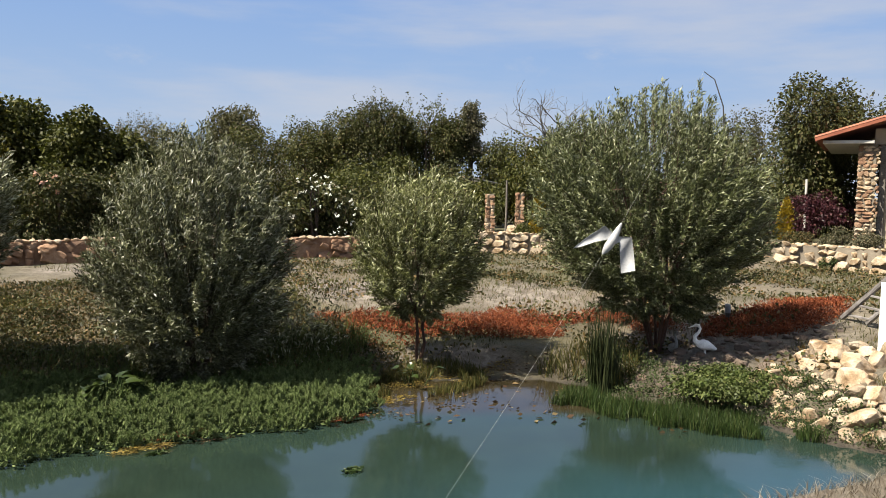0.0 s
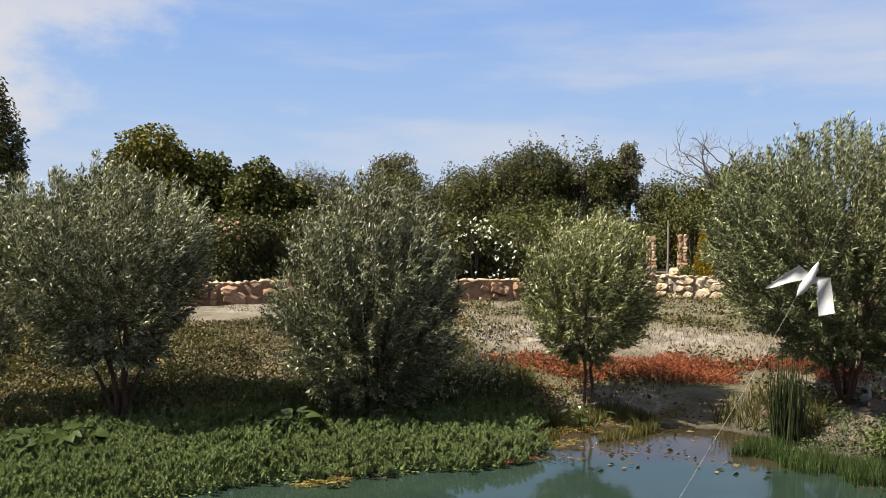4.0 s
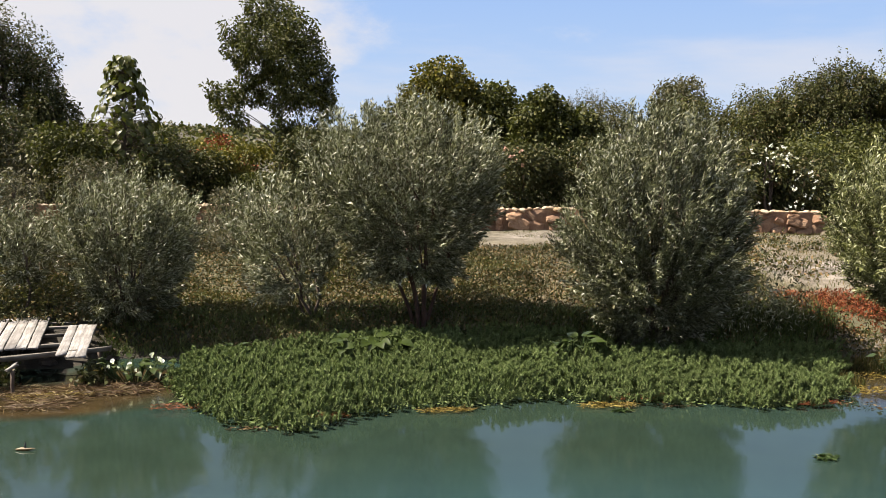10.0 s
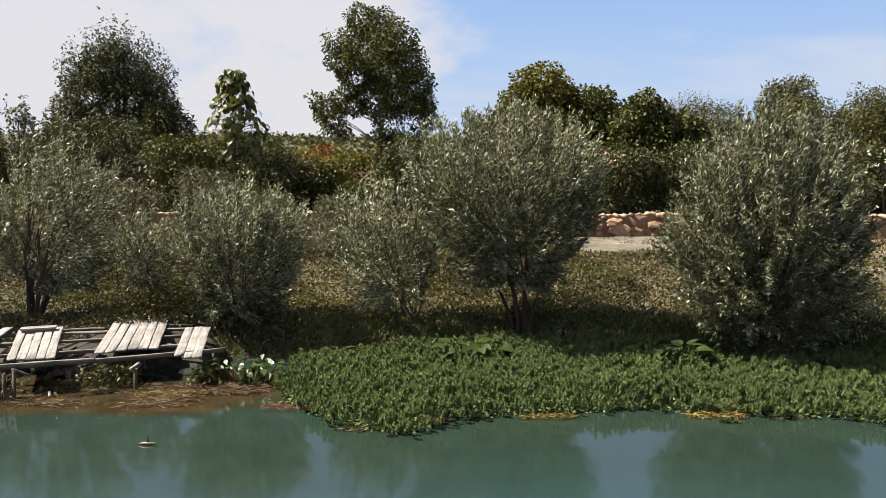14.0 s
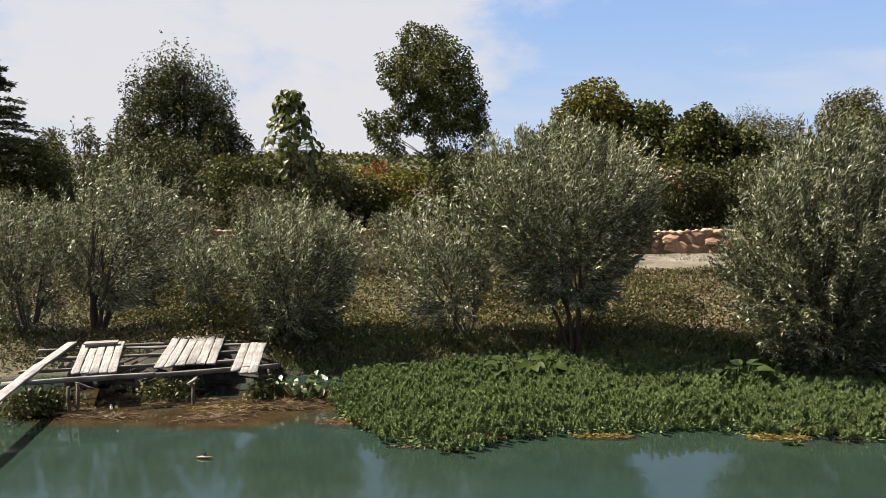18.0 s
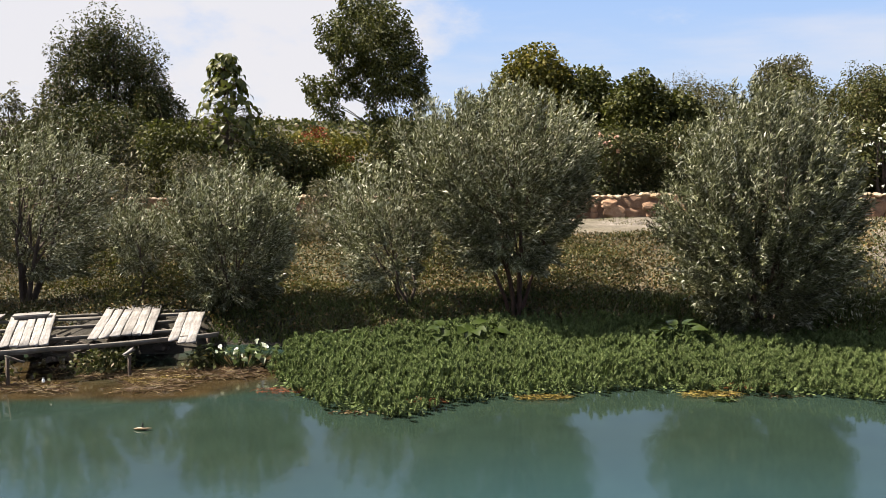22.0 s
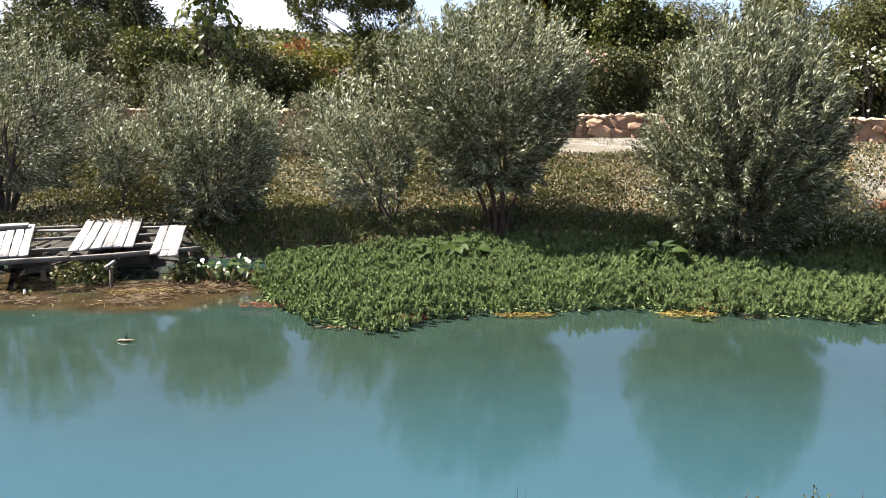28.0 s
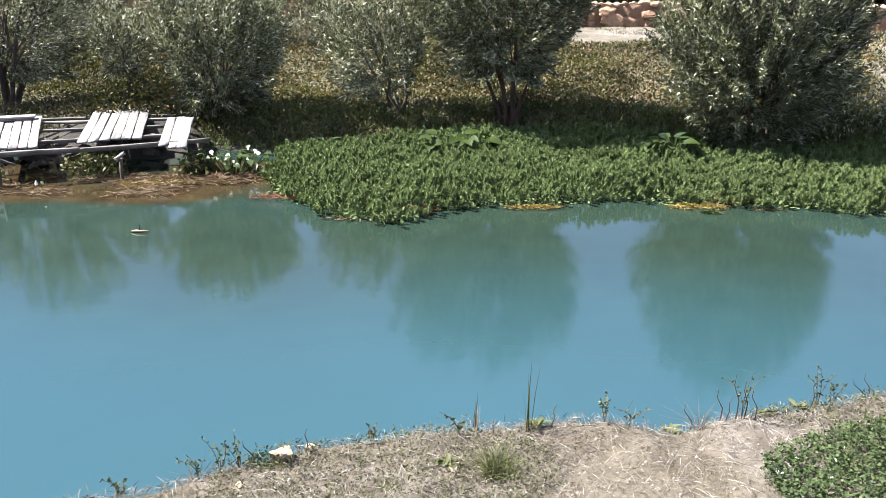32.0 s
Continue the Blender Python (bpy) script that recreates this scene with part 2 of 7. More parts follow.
WEED = leaf_mat("weed_leaf", [(0.0, (0.026, 0.032, 0.01)), (0.5, (0.05, 0.051, 0.017)), (0.8, (0.1, 0.066, 0.026)), (1.0, (0.17, 0.115, 0.057))], 0.6, 0.15, 1.1)
ROSETTE = leaf_mat("rosette_leaf", [(0.0, (0.03, 0.0374, 0.0126)), (0.6, (0.0562, 0.0612, 0.021)), (1.0, (0.0975, 0.0884, 0.0385))], 0.5, 0.15, 0.3)
STRAW = leaf_mat("dry_grass", [(0.0, (0.0585, 0.0444, 0.0312)), (0.6, (0.125, 0.102, 0.0761)), (1.0, (0.202, 0.177, 0.149))], 0.7, 0.15, 0.4)
PALESTRAW = leaf_mat("bleached_stem", [(0.0, (0.045, 0.038, 0.032)), (0.5, (0.15, 0.131, 0.112)), (1.0, (0.33, 0.305, 0.275))], 0.7, 0.1, 0.4, 0.15)
TANGLE = leaf_mat("withered_weed", [(0.0, (0.022, 0.018, 0.014)), (0.6, (0.06, 0.048, 0.036)), (1.0, (0.13, 0.11, 0.085))], 0.7, 0.08, 0.5, 0.1)
REDWEED = leaf_mat("red_weed", [(0.0, (0.075, 0.018, 0.008)), (0.6, (0.165, 0.042, 0.017)), (1.0, (0.24, 0.085, 0.036))], 0.7, 0.1, 0.5, 0.15)
LUSH = leaf_mat("lush_leaf", [(0.0, (0.035, 0.052, 0.0125)), (0.6, (0.064, 0.084, 0.023)), (1.0, (0.105, 0.117, 0.04))], 0.55, 0.18, 0.5, 0.2, 9.0)
BULRUSH = leaf_mat("bulrush_stem", [(0.0, (0.009, 0.014, 0.005)), (0.7, (0.019, 0.025, 0.009)), (1.0, (0.045, 0.045, 0.02))], 0.5, 0.05, 0.4)
CLOVER = leaf_mat("clover_leaf", [(0.0, (0.02, 0.034, 0.0105)), (0.6, (0.037, 0.054, 0.018)), (1.0, (0.066, 0.08, 0.032))], 0.55, 0.15, 0.5, 0.15, 14.0)
DEADREED = leaf_mat("dead_reed", [(0.0, (0.0337, 0.0169, 0.00962)), (0.4, (0.0673, 0.0361, 0.0169)), (0.8, (0.115, 0.077, 0.0337)), (1.0, (0.202, 0.164, 0.0866))], 0.6, 0.1, 0.5)
YELLOWALGA = leaf_mat("yellow_alga", [(0.0, (0.085, 0.052, 0.013)), (0.6, (0.17, 0.122, 0.026)), (1.0, (0.26, 0.205, 0.055))], 0.6, 0.1, 0.4)
PETAL = leaf_mat("white_petal", [(0.0, (0.648, 0.648, 0.594)), (1.0, (0.765, 0.765, 0.738))], 0.5, 0.2, 0.1)
PINKPETAL = leaf_mat("pink_petal", [(0.0, (0.333, 0.167, 0.122)), (1.0, (0.416, 0.277, 0.233))], 0.5, 0.2, 0.1)
BARK = rough_mat("bark", [(0.3, (0.0333, 0.0222, 0.0155)), (0.7, (0.071, 0.0488, 0.0355))], 6, 60, 0.9, 0.6, 0.01)
REDBARK = rough_mat("red_bark", [(0.3, (0.037, 0.0166, 0.0111)), (0.7, (0.074, 0.037, 0.0241))], 6, 60, 0.85, 0.5, 0.01)
GREYBARK = rough_mat("grey_bark", [(0.3, (0.0673, 0.0625, 0.0554)), (0.7, (0.125, 0.115, 0.101))], 6, 60, 0.9, 0.5, 0.01)
PALESTONE = rough_mat("pale_stone", [(0.3, (0.104, 0.0629, 0.0296)), (0.42, (0.235, 0.17, 0.104)), (0.58, (0.37, 0.31, 0.235))], 4, 45, 0.85, 0.7, 0.02, 0.2)
REDSTONE = rough_mat("red_stone", [(0.25, (0.113, 0.0587, 0.0361)), (0.5, (0.206, 0.123, 0.0755)), (0.75, (0.332, 0.248, 0.173))], 3, 40, 0.9, 0.8, 0.025, 0.2)
DARKSTONE = rough_mat("dark_stone", [(0.25, (0.0277, 0.0209, 0.0167)), (0.7, (0.0611, 0.0472, 0.0388))], 5, 50, 0.9, 0.7, 0.02, 0.25)
BROWNSTONE = rough_mat("brown_stone", [(0.25, (0.06, 0.044, 0.035)), (0.7, (0.135, 0.104, 0.083))], 5, 50, 0.9, 0.7, 0.02, 0.3)
MORTAR = rough_mat("mortar", [(0.3, (0.144, 0.121, 0.0918)), (0.7, (0.202, 0.173, 0.135))], 5, 60, 0.95, 0.6, 0.01)
PLASTER = rough_mat("cream_plaster", [(0.3, (0.312, 0.252, 0.181)), (0.7, (0.352, 0.292, 0.216))], 1.5, 80, 0.85, 0.25, 0.004)
ROOFRED = rough_mat("red_roof", [(0.3, (0.183, 0.0481, 0.0241)), (0.7, (0.24, 0.077, 0.0385))], 2, 50, 0.7, 0.3, 0.006, 0.12)
SOFFIT = rough_mat("white_board", [(0.3, (0.366, 0.361, 0.344)), (0.7, (0.433, 0.428, 0.411))], 2, 70, 0.6, 0.2, 0.003)
DARKROOF = rough_mat("dark_sheet", [(0.3, (0.0266, 0.0289, 0.0333)), (0.7, (0.0577, 0.0599, 0.0666))], 2, 50, 0.5, 0.2, 0.004)
CRUMB = rough_mat("earth_crumb", [(0.3, (0.16, 0.133, 0.112)), (0.7, (0.3, 0.262, 0.232))], 9, 120, 0.95, 0.4, 0.003)
STAKE = rough_mat("dark_metal", [(0.3, (0.0222, 0.0222, 0.0222)), (0.7, (0.0444, 0.0444, 0.0444))], 6, 80, 0.5, 0.3, 0.003)
GREYCAP = rough_mat("grey_cap", [(0.3, (0.144, 0.154, 0.159)), (0.7, (0.192, 0.202, 0.207))], 6, 80, 0.5, 0.2, 0.003)
WHITEPAINT = rough_mat("white_paint", [(0.3, (0.74, 0.74, 0.72)), (0.7, (0.82, 0.82, 0.8))], 5, 60, 0.5, 0.15, 0.002)
CLOTH = rough_mat("white_cloth", [(0.3, (0.275, 0.284, 0.298)), (0.7, (0.33, 0.335, 0.344))], 6, 120, 0.6, 0.15, 0.002)
GREYFIG = rough_mat("grey_figure", [(0.3, (0.178, 0.178, 0.167)), (0.7, (0.25, 0.25, 0.239))], 8, 90, 0.7, 0.2, 0.003)
ORANGE = rough_mat("brown_paint", [(0.3, (0.0962, 0.0625, 0.0241)), (0.7, (0.154, 0.0962, 0.0433))], 8, 90, 0.5, 0.1, 0.002)
CORD = rough_mat("pale_cord", [(0.3, (0.265, 0.265, 0.24)), (0.7, (0.313, 0.313, 0.289))], 8, 90, 0.6, 0.1, 0.001)


def wood_mat(name, dark, light, along):
    m, t, bsdf, out = material(name)
    c = t.nodes.new("ShaderNodeTexCoord")
    mp = t.nodes.new("ShaderNodeMapping")
    mp.inputs["Scale"].default_value = along
    n = t.nodes.new("ShaderNodeTexNoise")
    n.inputs["Scale"].default_value, n.inputs["Detail"].default_value, n.inputs["Roughness"].default_value = 1.0, 8.0, 0.65
    t.links.new(c.outputs["Object"], mp.inputs[0])
    t.links.new(mp.outputs[0], n.inputs["Vector"])
    r = ramp_node(t, n.outputs[0], [(0.28, dark), (0.5, tuple((a + b) / 2 for a, b in zip(dark, light))), (0.7, light)])
    info = t.nodes.new("ShaderNodeObjectInfo")
    vr = ramp_node(t, info.outputs["Random"], [(0.0, (0.78, 0.76, 0.74)), (1.0, (1.1, 1.1, 1.1))])
    n2 = noise_node(t, 5.0, 4)
    st = ramp_node(t, n2.outputs[0], [(0.35, (0.65, 0.63, 0.6)), (0.6, (1.05,) * 3)])
    col = mix_node(t, 1.0, r.outputs[0], vr.outputs[0], "MULTIPLY")
    col = mix_node(t, 0.8, col.outputs[0], st.outputs[0], "MULTIPLY")
    t.links.new(col.outputs[0], bsdf.inputs["Base Color"])
    bsdf.inputs["Roughness"].default_value = 0.8
    bump_node(t, n.outputs[0], 0.5, 0.004, bsdf)
    return m


WOOD = wood_mat("weathered_wood", (0.06, 0.053, 0.05), (0.3, 0.288, 0.288), (40, 3, 40))
WOODBEAM = wood_mat("weathered_beam", (0.0577, 0.0488, 0.0422), (0.16, 0.147, 0.129), (3, 40, 40))
WOODPOST = wood_mat("weathered_post", (0.0518, 0.0429, 0.0355), (0.17, 0.155, 0.138), (40, 6, 40))

# water: turbid turquoise, brown where it is shallow, with faint ripples
WATER, t, bsdf, out = material("pond_water")
at = t.nodes.new("ShaderNodeAttribute")
at.attribute_name = "shallow"
n1 = noise_node(t, 0.35, 4)
deep = ramp_node(t, n1.outputs[0], [(0.3, (0.0135, 0.036, 0.045)), (0.7, (0.0157, 0.042, 0.053))])
n2 = noise_node(t, 2.2, 6, 0.65)
mud = ramp_node(t, n2.outputs[0], [(0.3, (0.0105, 0.0185, 0.0135)), (0.7, (0.014, 0.025, 0.018))])
zone_mud = ramp_node(t, at.outputs["Fac"], [(0.0, (0.0, 0.0, 0.0)), (0.62, (1.0, 1.0, 1.0))])
zone_brown = ramp_node(t, at.outputs["Fac"], [(0.62, (0.0, 0.0, 0.0)), (0.95, (1.0, 1.0, 1.0))])
silt = ramp_node(t, n2.outputs[0], [(0.3, (0.0115, 0.0085, 0.0045)), (0.7, (0.037, 0.026, 0.0125))])
mx = mix_node(t, zone_mud.outputs[0], deep.outputs[0], mud.outputs[0])
mx = mix_node(t, zone_brown.outputs[0], mx.outputs[0], silt.outputs[0])
t.links.new(mx.outputs[0], bsdf.inputs["Base Color"])
bsdf.inputs["Roughness"].default_value, bsdf.inputs["IOR"].default_value = 0.08, 1.33
bsdf.inputs["Specular IOR Level"].default_value = 0.6
n3 = noise_node(t, 2.5, 3)
bump_node(t, n3.outputs[0], 0.12, 0.02, bsdf)

# ground: pale dust on the path, dry soil and litter elsewhere
GROUND, t, bsdf, out = material("ground_soil")
at = t.nodes.new("ShaderNodeAttribute")
at.attribute_name = "zone"
sep = t.nodes.new("ShaderNodeSeparateColor")
t.links.new(at.outputs["Color"], sep.inputs[0])
n1, n2, n4 = noise_node(t, 0.9, 7, 0.6), noise_node(t, 14.0, 8, 0.7), noise_node(t, 3.2, 8, 0.65)
soil = ramp_node(t, n1.outputs[0], [(0.3, (0.0596, 0.0459, 0.0275)), (0.5, (0.101, 0.0777, 0.0505)), (0.72, (0.152, 0.124, 0.0873))])
dust = ramp_node(t, n4.outputs[0], [(0.32, (0.05, 0.04, 0.031)), (0.46, (0.1, 0.083, 0.069)), (0.62, (0.21, 0.185, 0.162))])
turf = ramp_node(t, n1.outputs[0], [(0.3, (0.0321, 0.0321, 0.0115)), (0.55, (0.0596, 0.0551, 0.0229)), (0.75, (0.0918, 0.0755, 0.039))])
# wet mud, and the dark tone that paints shade by dock and willow
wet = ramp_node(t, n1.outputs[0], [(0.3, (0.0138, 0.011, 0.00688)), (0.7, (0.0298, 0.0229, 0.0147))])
c1 = mix_node(t, sep.outputs[0], soil.outputs[0], dust.outputs[0])
c2 = mix_node(t, sep.outputs[1], c1.outputs[0], turf.outputs[0])
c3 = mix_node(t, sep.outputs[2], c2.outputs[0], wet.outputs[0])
g = ramp_node(t, n2.outputs[0], [(0.3, (0.6,) * 3), (0.7, (1.2,) * 3)])
c4 = mix_node(t, 1.0, c3.outputs[0], g.outputs[0], "MULTIPLY")
t.links.new(c4.outputs[0], bsdf.inputs["Base Color"])
bsdf.inputs["Roughness"].default_value = 0.95
bump_node(t, n2.outputs[0], 0.8, 0.04, bsdf)


# ---- mesh tools ----
def mesh_np(name, verts, faces, mats, smooth=False):
    """A mesh from arrays: faces all with the same number of corners."""
    verts, faces = np.asarray(verts, np.float32), np.asarray(faces, np.int32)
    me = bpy.data.meshes.new(name)
    me.vertices.add(len(verts))
    me.vertices.foreach_set("co", verts.ravel())
    me.loops.add(faces.size)
    me.loops.foreach_set("vertex_index", faces.ravel())
    me.polygons.add(len(faces))
    me.polygons.foreach_set("loop_start", np.arange(len(faces), dtype=np.int32) * faces.shape[1])
    if smooth:
        me.polygons.foreach_set("use_smooth", np.ones(len(faces), bool))
    me.update(calc_edges=True)
    for m in mats if isinstance(mats, (list, tuple)) else [mats]:
        me.materials.append(m)
    return me


def mesh_bm(name, bm, mat, smooth=False):
    me = bpy.data.meshes.new(name)
    bmesh.ops.recalc_face_normals(bm, faces=bm.faces)
    if smooth:
        for f in bm.faces:
            f.smooth = True
    bm.to_mesh(me)
    bm.free()
    me.materials.append(mat)
    return me


def thing(name, at, label, category, group=""):
    """An Empty at the base of a thing, for its parts."""
    ob = new(name)
    ob.empty_display_size = 0.1
    ob.location = at
    return tagged(ob, label, category, group)


def part(name, me, parent, label=""):
    """A mesh whose points are given in the world, hung under its thing."""
    ob = new(name, me)
    ob.parent = parent
    if not parent.parent:
        ob.matrix_parent_inverse = Matrix.Translation(-Vector(parent.location))
    return tagged(ob, label)


def lone(name, me, label, category="", group="", kind=""):
    return tagged(new(name, me), label, category, group, kind)


def ss(a, b, x):
    u = np.clip((np.asarray(x, float) - a) / (b - a), 0, 1)
    return u * u * (3 - 2 * u)


def unit(v):
    return v / np.maximum(np.linalg.norm(v, axis=-1, keepdims=True), 1e-9)


def wobble(x, y, scale, seed=0):
    """Smooth noise in -1..1 out of a few crossed waves."""
    r = np.random.default_rng(seed)
    out = 0.0
    for k in range(6):
        a, p, f = r.uniform(0, 6.28), r.uniform(0, 6.28), scale * r.uniform(0.6, 1.8)
        out = out + np.sin(f * (x * np.cos(a) + y * np.sin(a)) + p)
    return out / 3.5


def leaves(p, d, length, width, rng, fold=0.25, droop=0.15):
    """Diamond leaves with a fold along the midrib: base points, directions, sizes."""
    n = len(p)
    d = unit(d)
    side = unit(np.cross(d, rng.normal(size=(n, 3))))
    up = np.cross(side, d)
    L = (length * rng.uniform(0.7, 1.25, (n, 1))) if np.isscalar(length) else length[:, None]
    W = L * (width / length if np.isscalar(length) else width) * 0.5
    tip = p + d * L
    tip[:, 2] -= droop * L[:, 0]
    mid = p + d * L * 0.45
    v = np.stack([p, mid + side * W + up * W * fold, tip, mid - side * W + up * W * fold], 1).reshape(-1, 3)
    return v, np.arange(4 * n).reshape(n, 4)


def tube(pts, radii, sides=6):
    """A tapered tube along points, as quads."""
    pts = np.asarray(pts, float)
    tan = unit(np.gradient(pts, axis=0))
    a = unit(np.cross(tan, np.array([0.31, 0.17, 0.05]) + np.array([0, 0, 1e-3])))
    b = np.cross(tan, a)
    ang = np.linspace(0, 2 * np.pi, sides, endpoint=False)
    ring = (np.cos(ang)[None, :, None] * a[:, None] + np.sin(ang)[None, :, None] * b[:, None]) * np.asarray(radii)[:, None, None]
    v = (pts[:, None] + ring).reshape(-1, 3)
    i, j = np.meshgrid(np.arange(len(pts) - 1), np.arange(sides), indexing="ij")
    q = np.stack([i * sides + j, i * sides + (j + 1) % sides, (i + 1) * sides + (j + 1) % sides, (i + 1) * sides + j], -1).reshape(-1, 4)
    return v, q


def joined(pieces):
    vs, fs, n = [], [], 0
    for v, f in pieces:
        vs.append(v)
        fs.append(np.asarray(f) + n)
        n += len(v)
    return np.concatenate(vs), np.concatenate(fs)


def inside(px, py, poly):
    poly = np.asarray(poly)
    hit = np.zeros(np.shape(px), bool)
    for (x0, y0), (x1, y1) in zip(poly, np.roll(poly, -1, 0)):
        cross = (y0 > py) != (y1 > py)
        hit ^= cross & (px < (x1 - x0) * (py - y0) / (y1 - y0 + 1e-12) + x0)
    return hit


def edge_distance(px, py, poly):
    poly = np.asarray(poly)
    best = np.full(np.shape(px), 1e9)
    for (x0, y0), (x1, y1) in zip(poly, np.roll(poly, -1, 0)):
        dx, dy = x1 - x0, y1 - y0
        u = np.clip(((px - x0) * dx + (py - y0) * dy) / (dx * dx + dy * dy), 0, 1)
        best = np.minimum(best, np.hypot(px - x0 - u * dx, py - y0 - u * dy))
    return best


# ---- ground and pond ----
POND = [(-30, 7.0), (-14, 8.6), (-7.5, 10.2), (-6.3, 11.0), (-5.5, 11.1), (-5.2, 10.5), (-4.3, 10.6), (-3.4, 10.65), (-3.0, 11.1), (-2.3, 11.1), (-1.5, 10.8), (-0.3, 11.3), (1.3, 11.6), (2.9, 11.3), (4.4, 10.5),
        (6.2, 10.2), (6.9, 9.75), (7.9, 9.35), (8.8, 8.8), (9.1, 8.1), (8.9, 7.4), (9.1, 6.6), (9.5, 5.8), (9.35, 4.9), (9.6, 4.1), (9.3, 3.2), (7.5, 2.5),
        (5.4, 2.7), (3.6, 2.95), (1.75, 3.02), (1.1, 2.84), (0.85, 2.76), (0.5, 2.8), (0.2, 2.78), (-0.12, 2.73), (-0.5, 2.61), (-0.75, 2.5), (-0.95, 2.38), (-1.3, 2.3), (-3, 1.7), (-30, -3)]
WALL_A = [(-30.0, 22.6), (-1.0, 22.2), (5.2, 21.9), (9.0, 21.2), (12.6, 20.7)]
WALL_B = [(17.2, 21.2), (19.6, 18.6), (22.2, 14.2), (23.1, 12.4), (23.2, 9.0), (23.2, 4.0)]


def along_line(line, q, by):
    a = np.array(sorted(line, key=lambda p: p[by]))
    return np.interp(q, a[:, by], a[:, 1 - by])


def ground(x, y):
    """Height of the ground over the water."""
    x, y = np.asarray(x, float), np.asarray(y, float)
    d = edge_distance(x, y, POND)
    wet = inside(x, y, POND)
    near = ss(5.5, 3.4, y) * ss(9.0, 7.0, x)
    far = 0.02 + 0.3 * ss(0, 0.9, d) + 0.45 * ss(1.5, 5.5, d) + 0.35 * ss(0.2, 2.5, d) * ss(9.0, 10.5, x) * ss(9.0, 6.0, y) * ss(26, 14, x)
    behind = np.maximum(ss(0.15, 0.6, y - along_line(WALL_A, x, 0)) * (x < 12.6) * 0.45,
                        np.maximum(ss(0.15, 0.6, x - along_line(WALL_B, y, 1)) * (y < 21.2), ss(0.1, 0.5, y - 21.3) * (x > 17.6) * 0.3) * 0.6)
    far = far + behind + 0.03 * wobble(x, y, 1.6, 3) * ss(0.2, 1.5, d) + 0.012 * wobble(x, y, 6, 4) * ss(0, 0.5, d)
    bank = 1.06 * ss(-0.05, 0.26, d) + 0.05 * ss(0.2, 1.0, d) + 0.025 * wobble(x, y, 3, 5) + 0.012 * wobble(x, y, 11, 6) + 0.006 * wobble(x, y, 27, 9)
    land = far * (1 - near) + bank * near
    hill = 25 * ss(180, 560, y - 0.25 * np.abs(x + 100)) * (0.85 + 0.15 * wobble(x, y, 0.012, 8))
    return np.where(wet, -0.75 * ss(0, 1.4, d) - 0.01, land + hill)


def bank_top(x):
    """Where the weeds of the far bank end and the dusty track begins."""
    return np.interp(x, [-30, 1.5, 4.8, 7.0, 8.2, 9.0], [17.6, 17.5, 17.1, 15.1, 13.1, 11.8])


def axis(lo, hi, step, reach_lo, reach_hi, fine):
    mid = list(np.r_[np.arange(lo, fine[0], step), np.arange(fine[0], fine[1], 0.034), np.arange(fine[1], hi + step, step)])
    out_hi, s = [], step
    while (out_hi or mid)[-1] < reach_hi:
        s *= 1.22
        out_hi.append((out_hi or mid)[-1] + s)
    out_lo, s = [], step
    while (out_lo or mid[:1])[-1] > reach_lo:
        s *= 1.22
        out_lo.append((out_lo or mid[:1])[-1] - s)
    return np.array(out_lo[::-1] + mid + out_hi)


xs, ys = axis(-10.0, 15.0, 0.095, -1500, 1500, (-1.9, 2.7)), axis(0.6, 23.0, 0.095, -1200, 1800, (1.3, 3.2))
gx, gy = np.meshgrid(xs, ys)
gz = ground(gx, gy)
nx, ny = len(xs), len(ys)
i, j = np.meshgrid(np.arange(ny - 1), np.arange(nx - 1), indexing="ij")
quads = np.stack([i * nx + j, i * nx + j + 1, (i + 1) * nx + j + 1, (i + 1) * nx + j], -1).reshape(-1, 4)
me = mesh_np("ground", np.stack([gx, gy, gz], -1).reshape(-1, 3), quads, GROUND, True)
d = edge_distance(gx, gy, POND)
near = ss(5.5, 3.4, gy) * ss(9.0, 7.0, gx)
path_c = along_line(WALL_A, gx, 0)
path = ss(-0.4, 0.5, gy - bank_top(gx) + 0.6 * wobble(gx, gy, 1.1, 21)) * (gy < path_c + 0.3) * (gx < 12.6)
east = 0.5 * ss(11.2, 13.2, gx + 0.33 * (gy - 8) + 0.5 * wobble(gx, gy, 1.1, 22)) * (gx < along_line(WALL_B, gy, 1) + 0.3) * (gy < 21.3)
path = np.clip(np.maximum(path, east) * (0.6 + 0.5 * wobble(gx, gy, 1.3, 23)), 0.0, 1)
stony = ss(8.3, 9.5, gx) * ss(9.8, 8.8, gy)
dust = np.clip(np.maximum(path, np.maximum(near * (0.3 + 0.45 * ss(-0.3, 0.6, wobble(gx, gy, 4.5, 24))), stony * 0.5)), 0, 1)
shore_dust = ss(0.1, 0.35, d) * ss(1.3, 0.7, d) * ss(6.2, 7.2, gx) * ss(9.2, 8.6, gx) * (1 - near) * 0.8
dust = np.maximum(dust, shore_dust)
turf = np.clip((1 - dust) * (0.6 + 0.6 * wobble(gx, gy, 0.8, 25)), 0, 1) * (1 - near * 0.6)
turf = np.maximum(turf, ss(24, 30, gy))
mud_shade = ss(0.12, 0.0, d) * (1 - near) + inside(gx, gy, POND)
mud_shade = np.maximum(mud_shade, 0.85 * ss(60, 90, gy))
# dark ellipse painted for the shade under and behind the dock
mud_shade = np.maximum(mud_shade, ss(1.6, 0.9, np.hypot((gx + 3.7) / 1.75, (gy - 11.1) / 0.8)) * (1 - near))
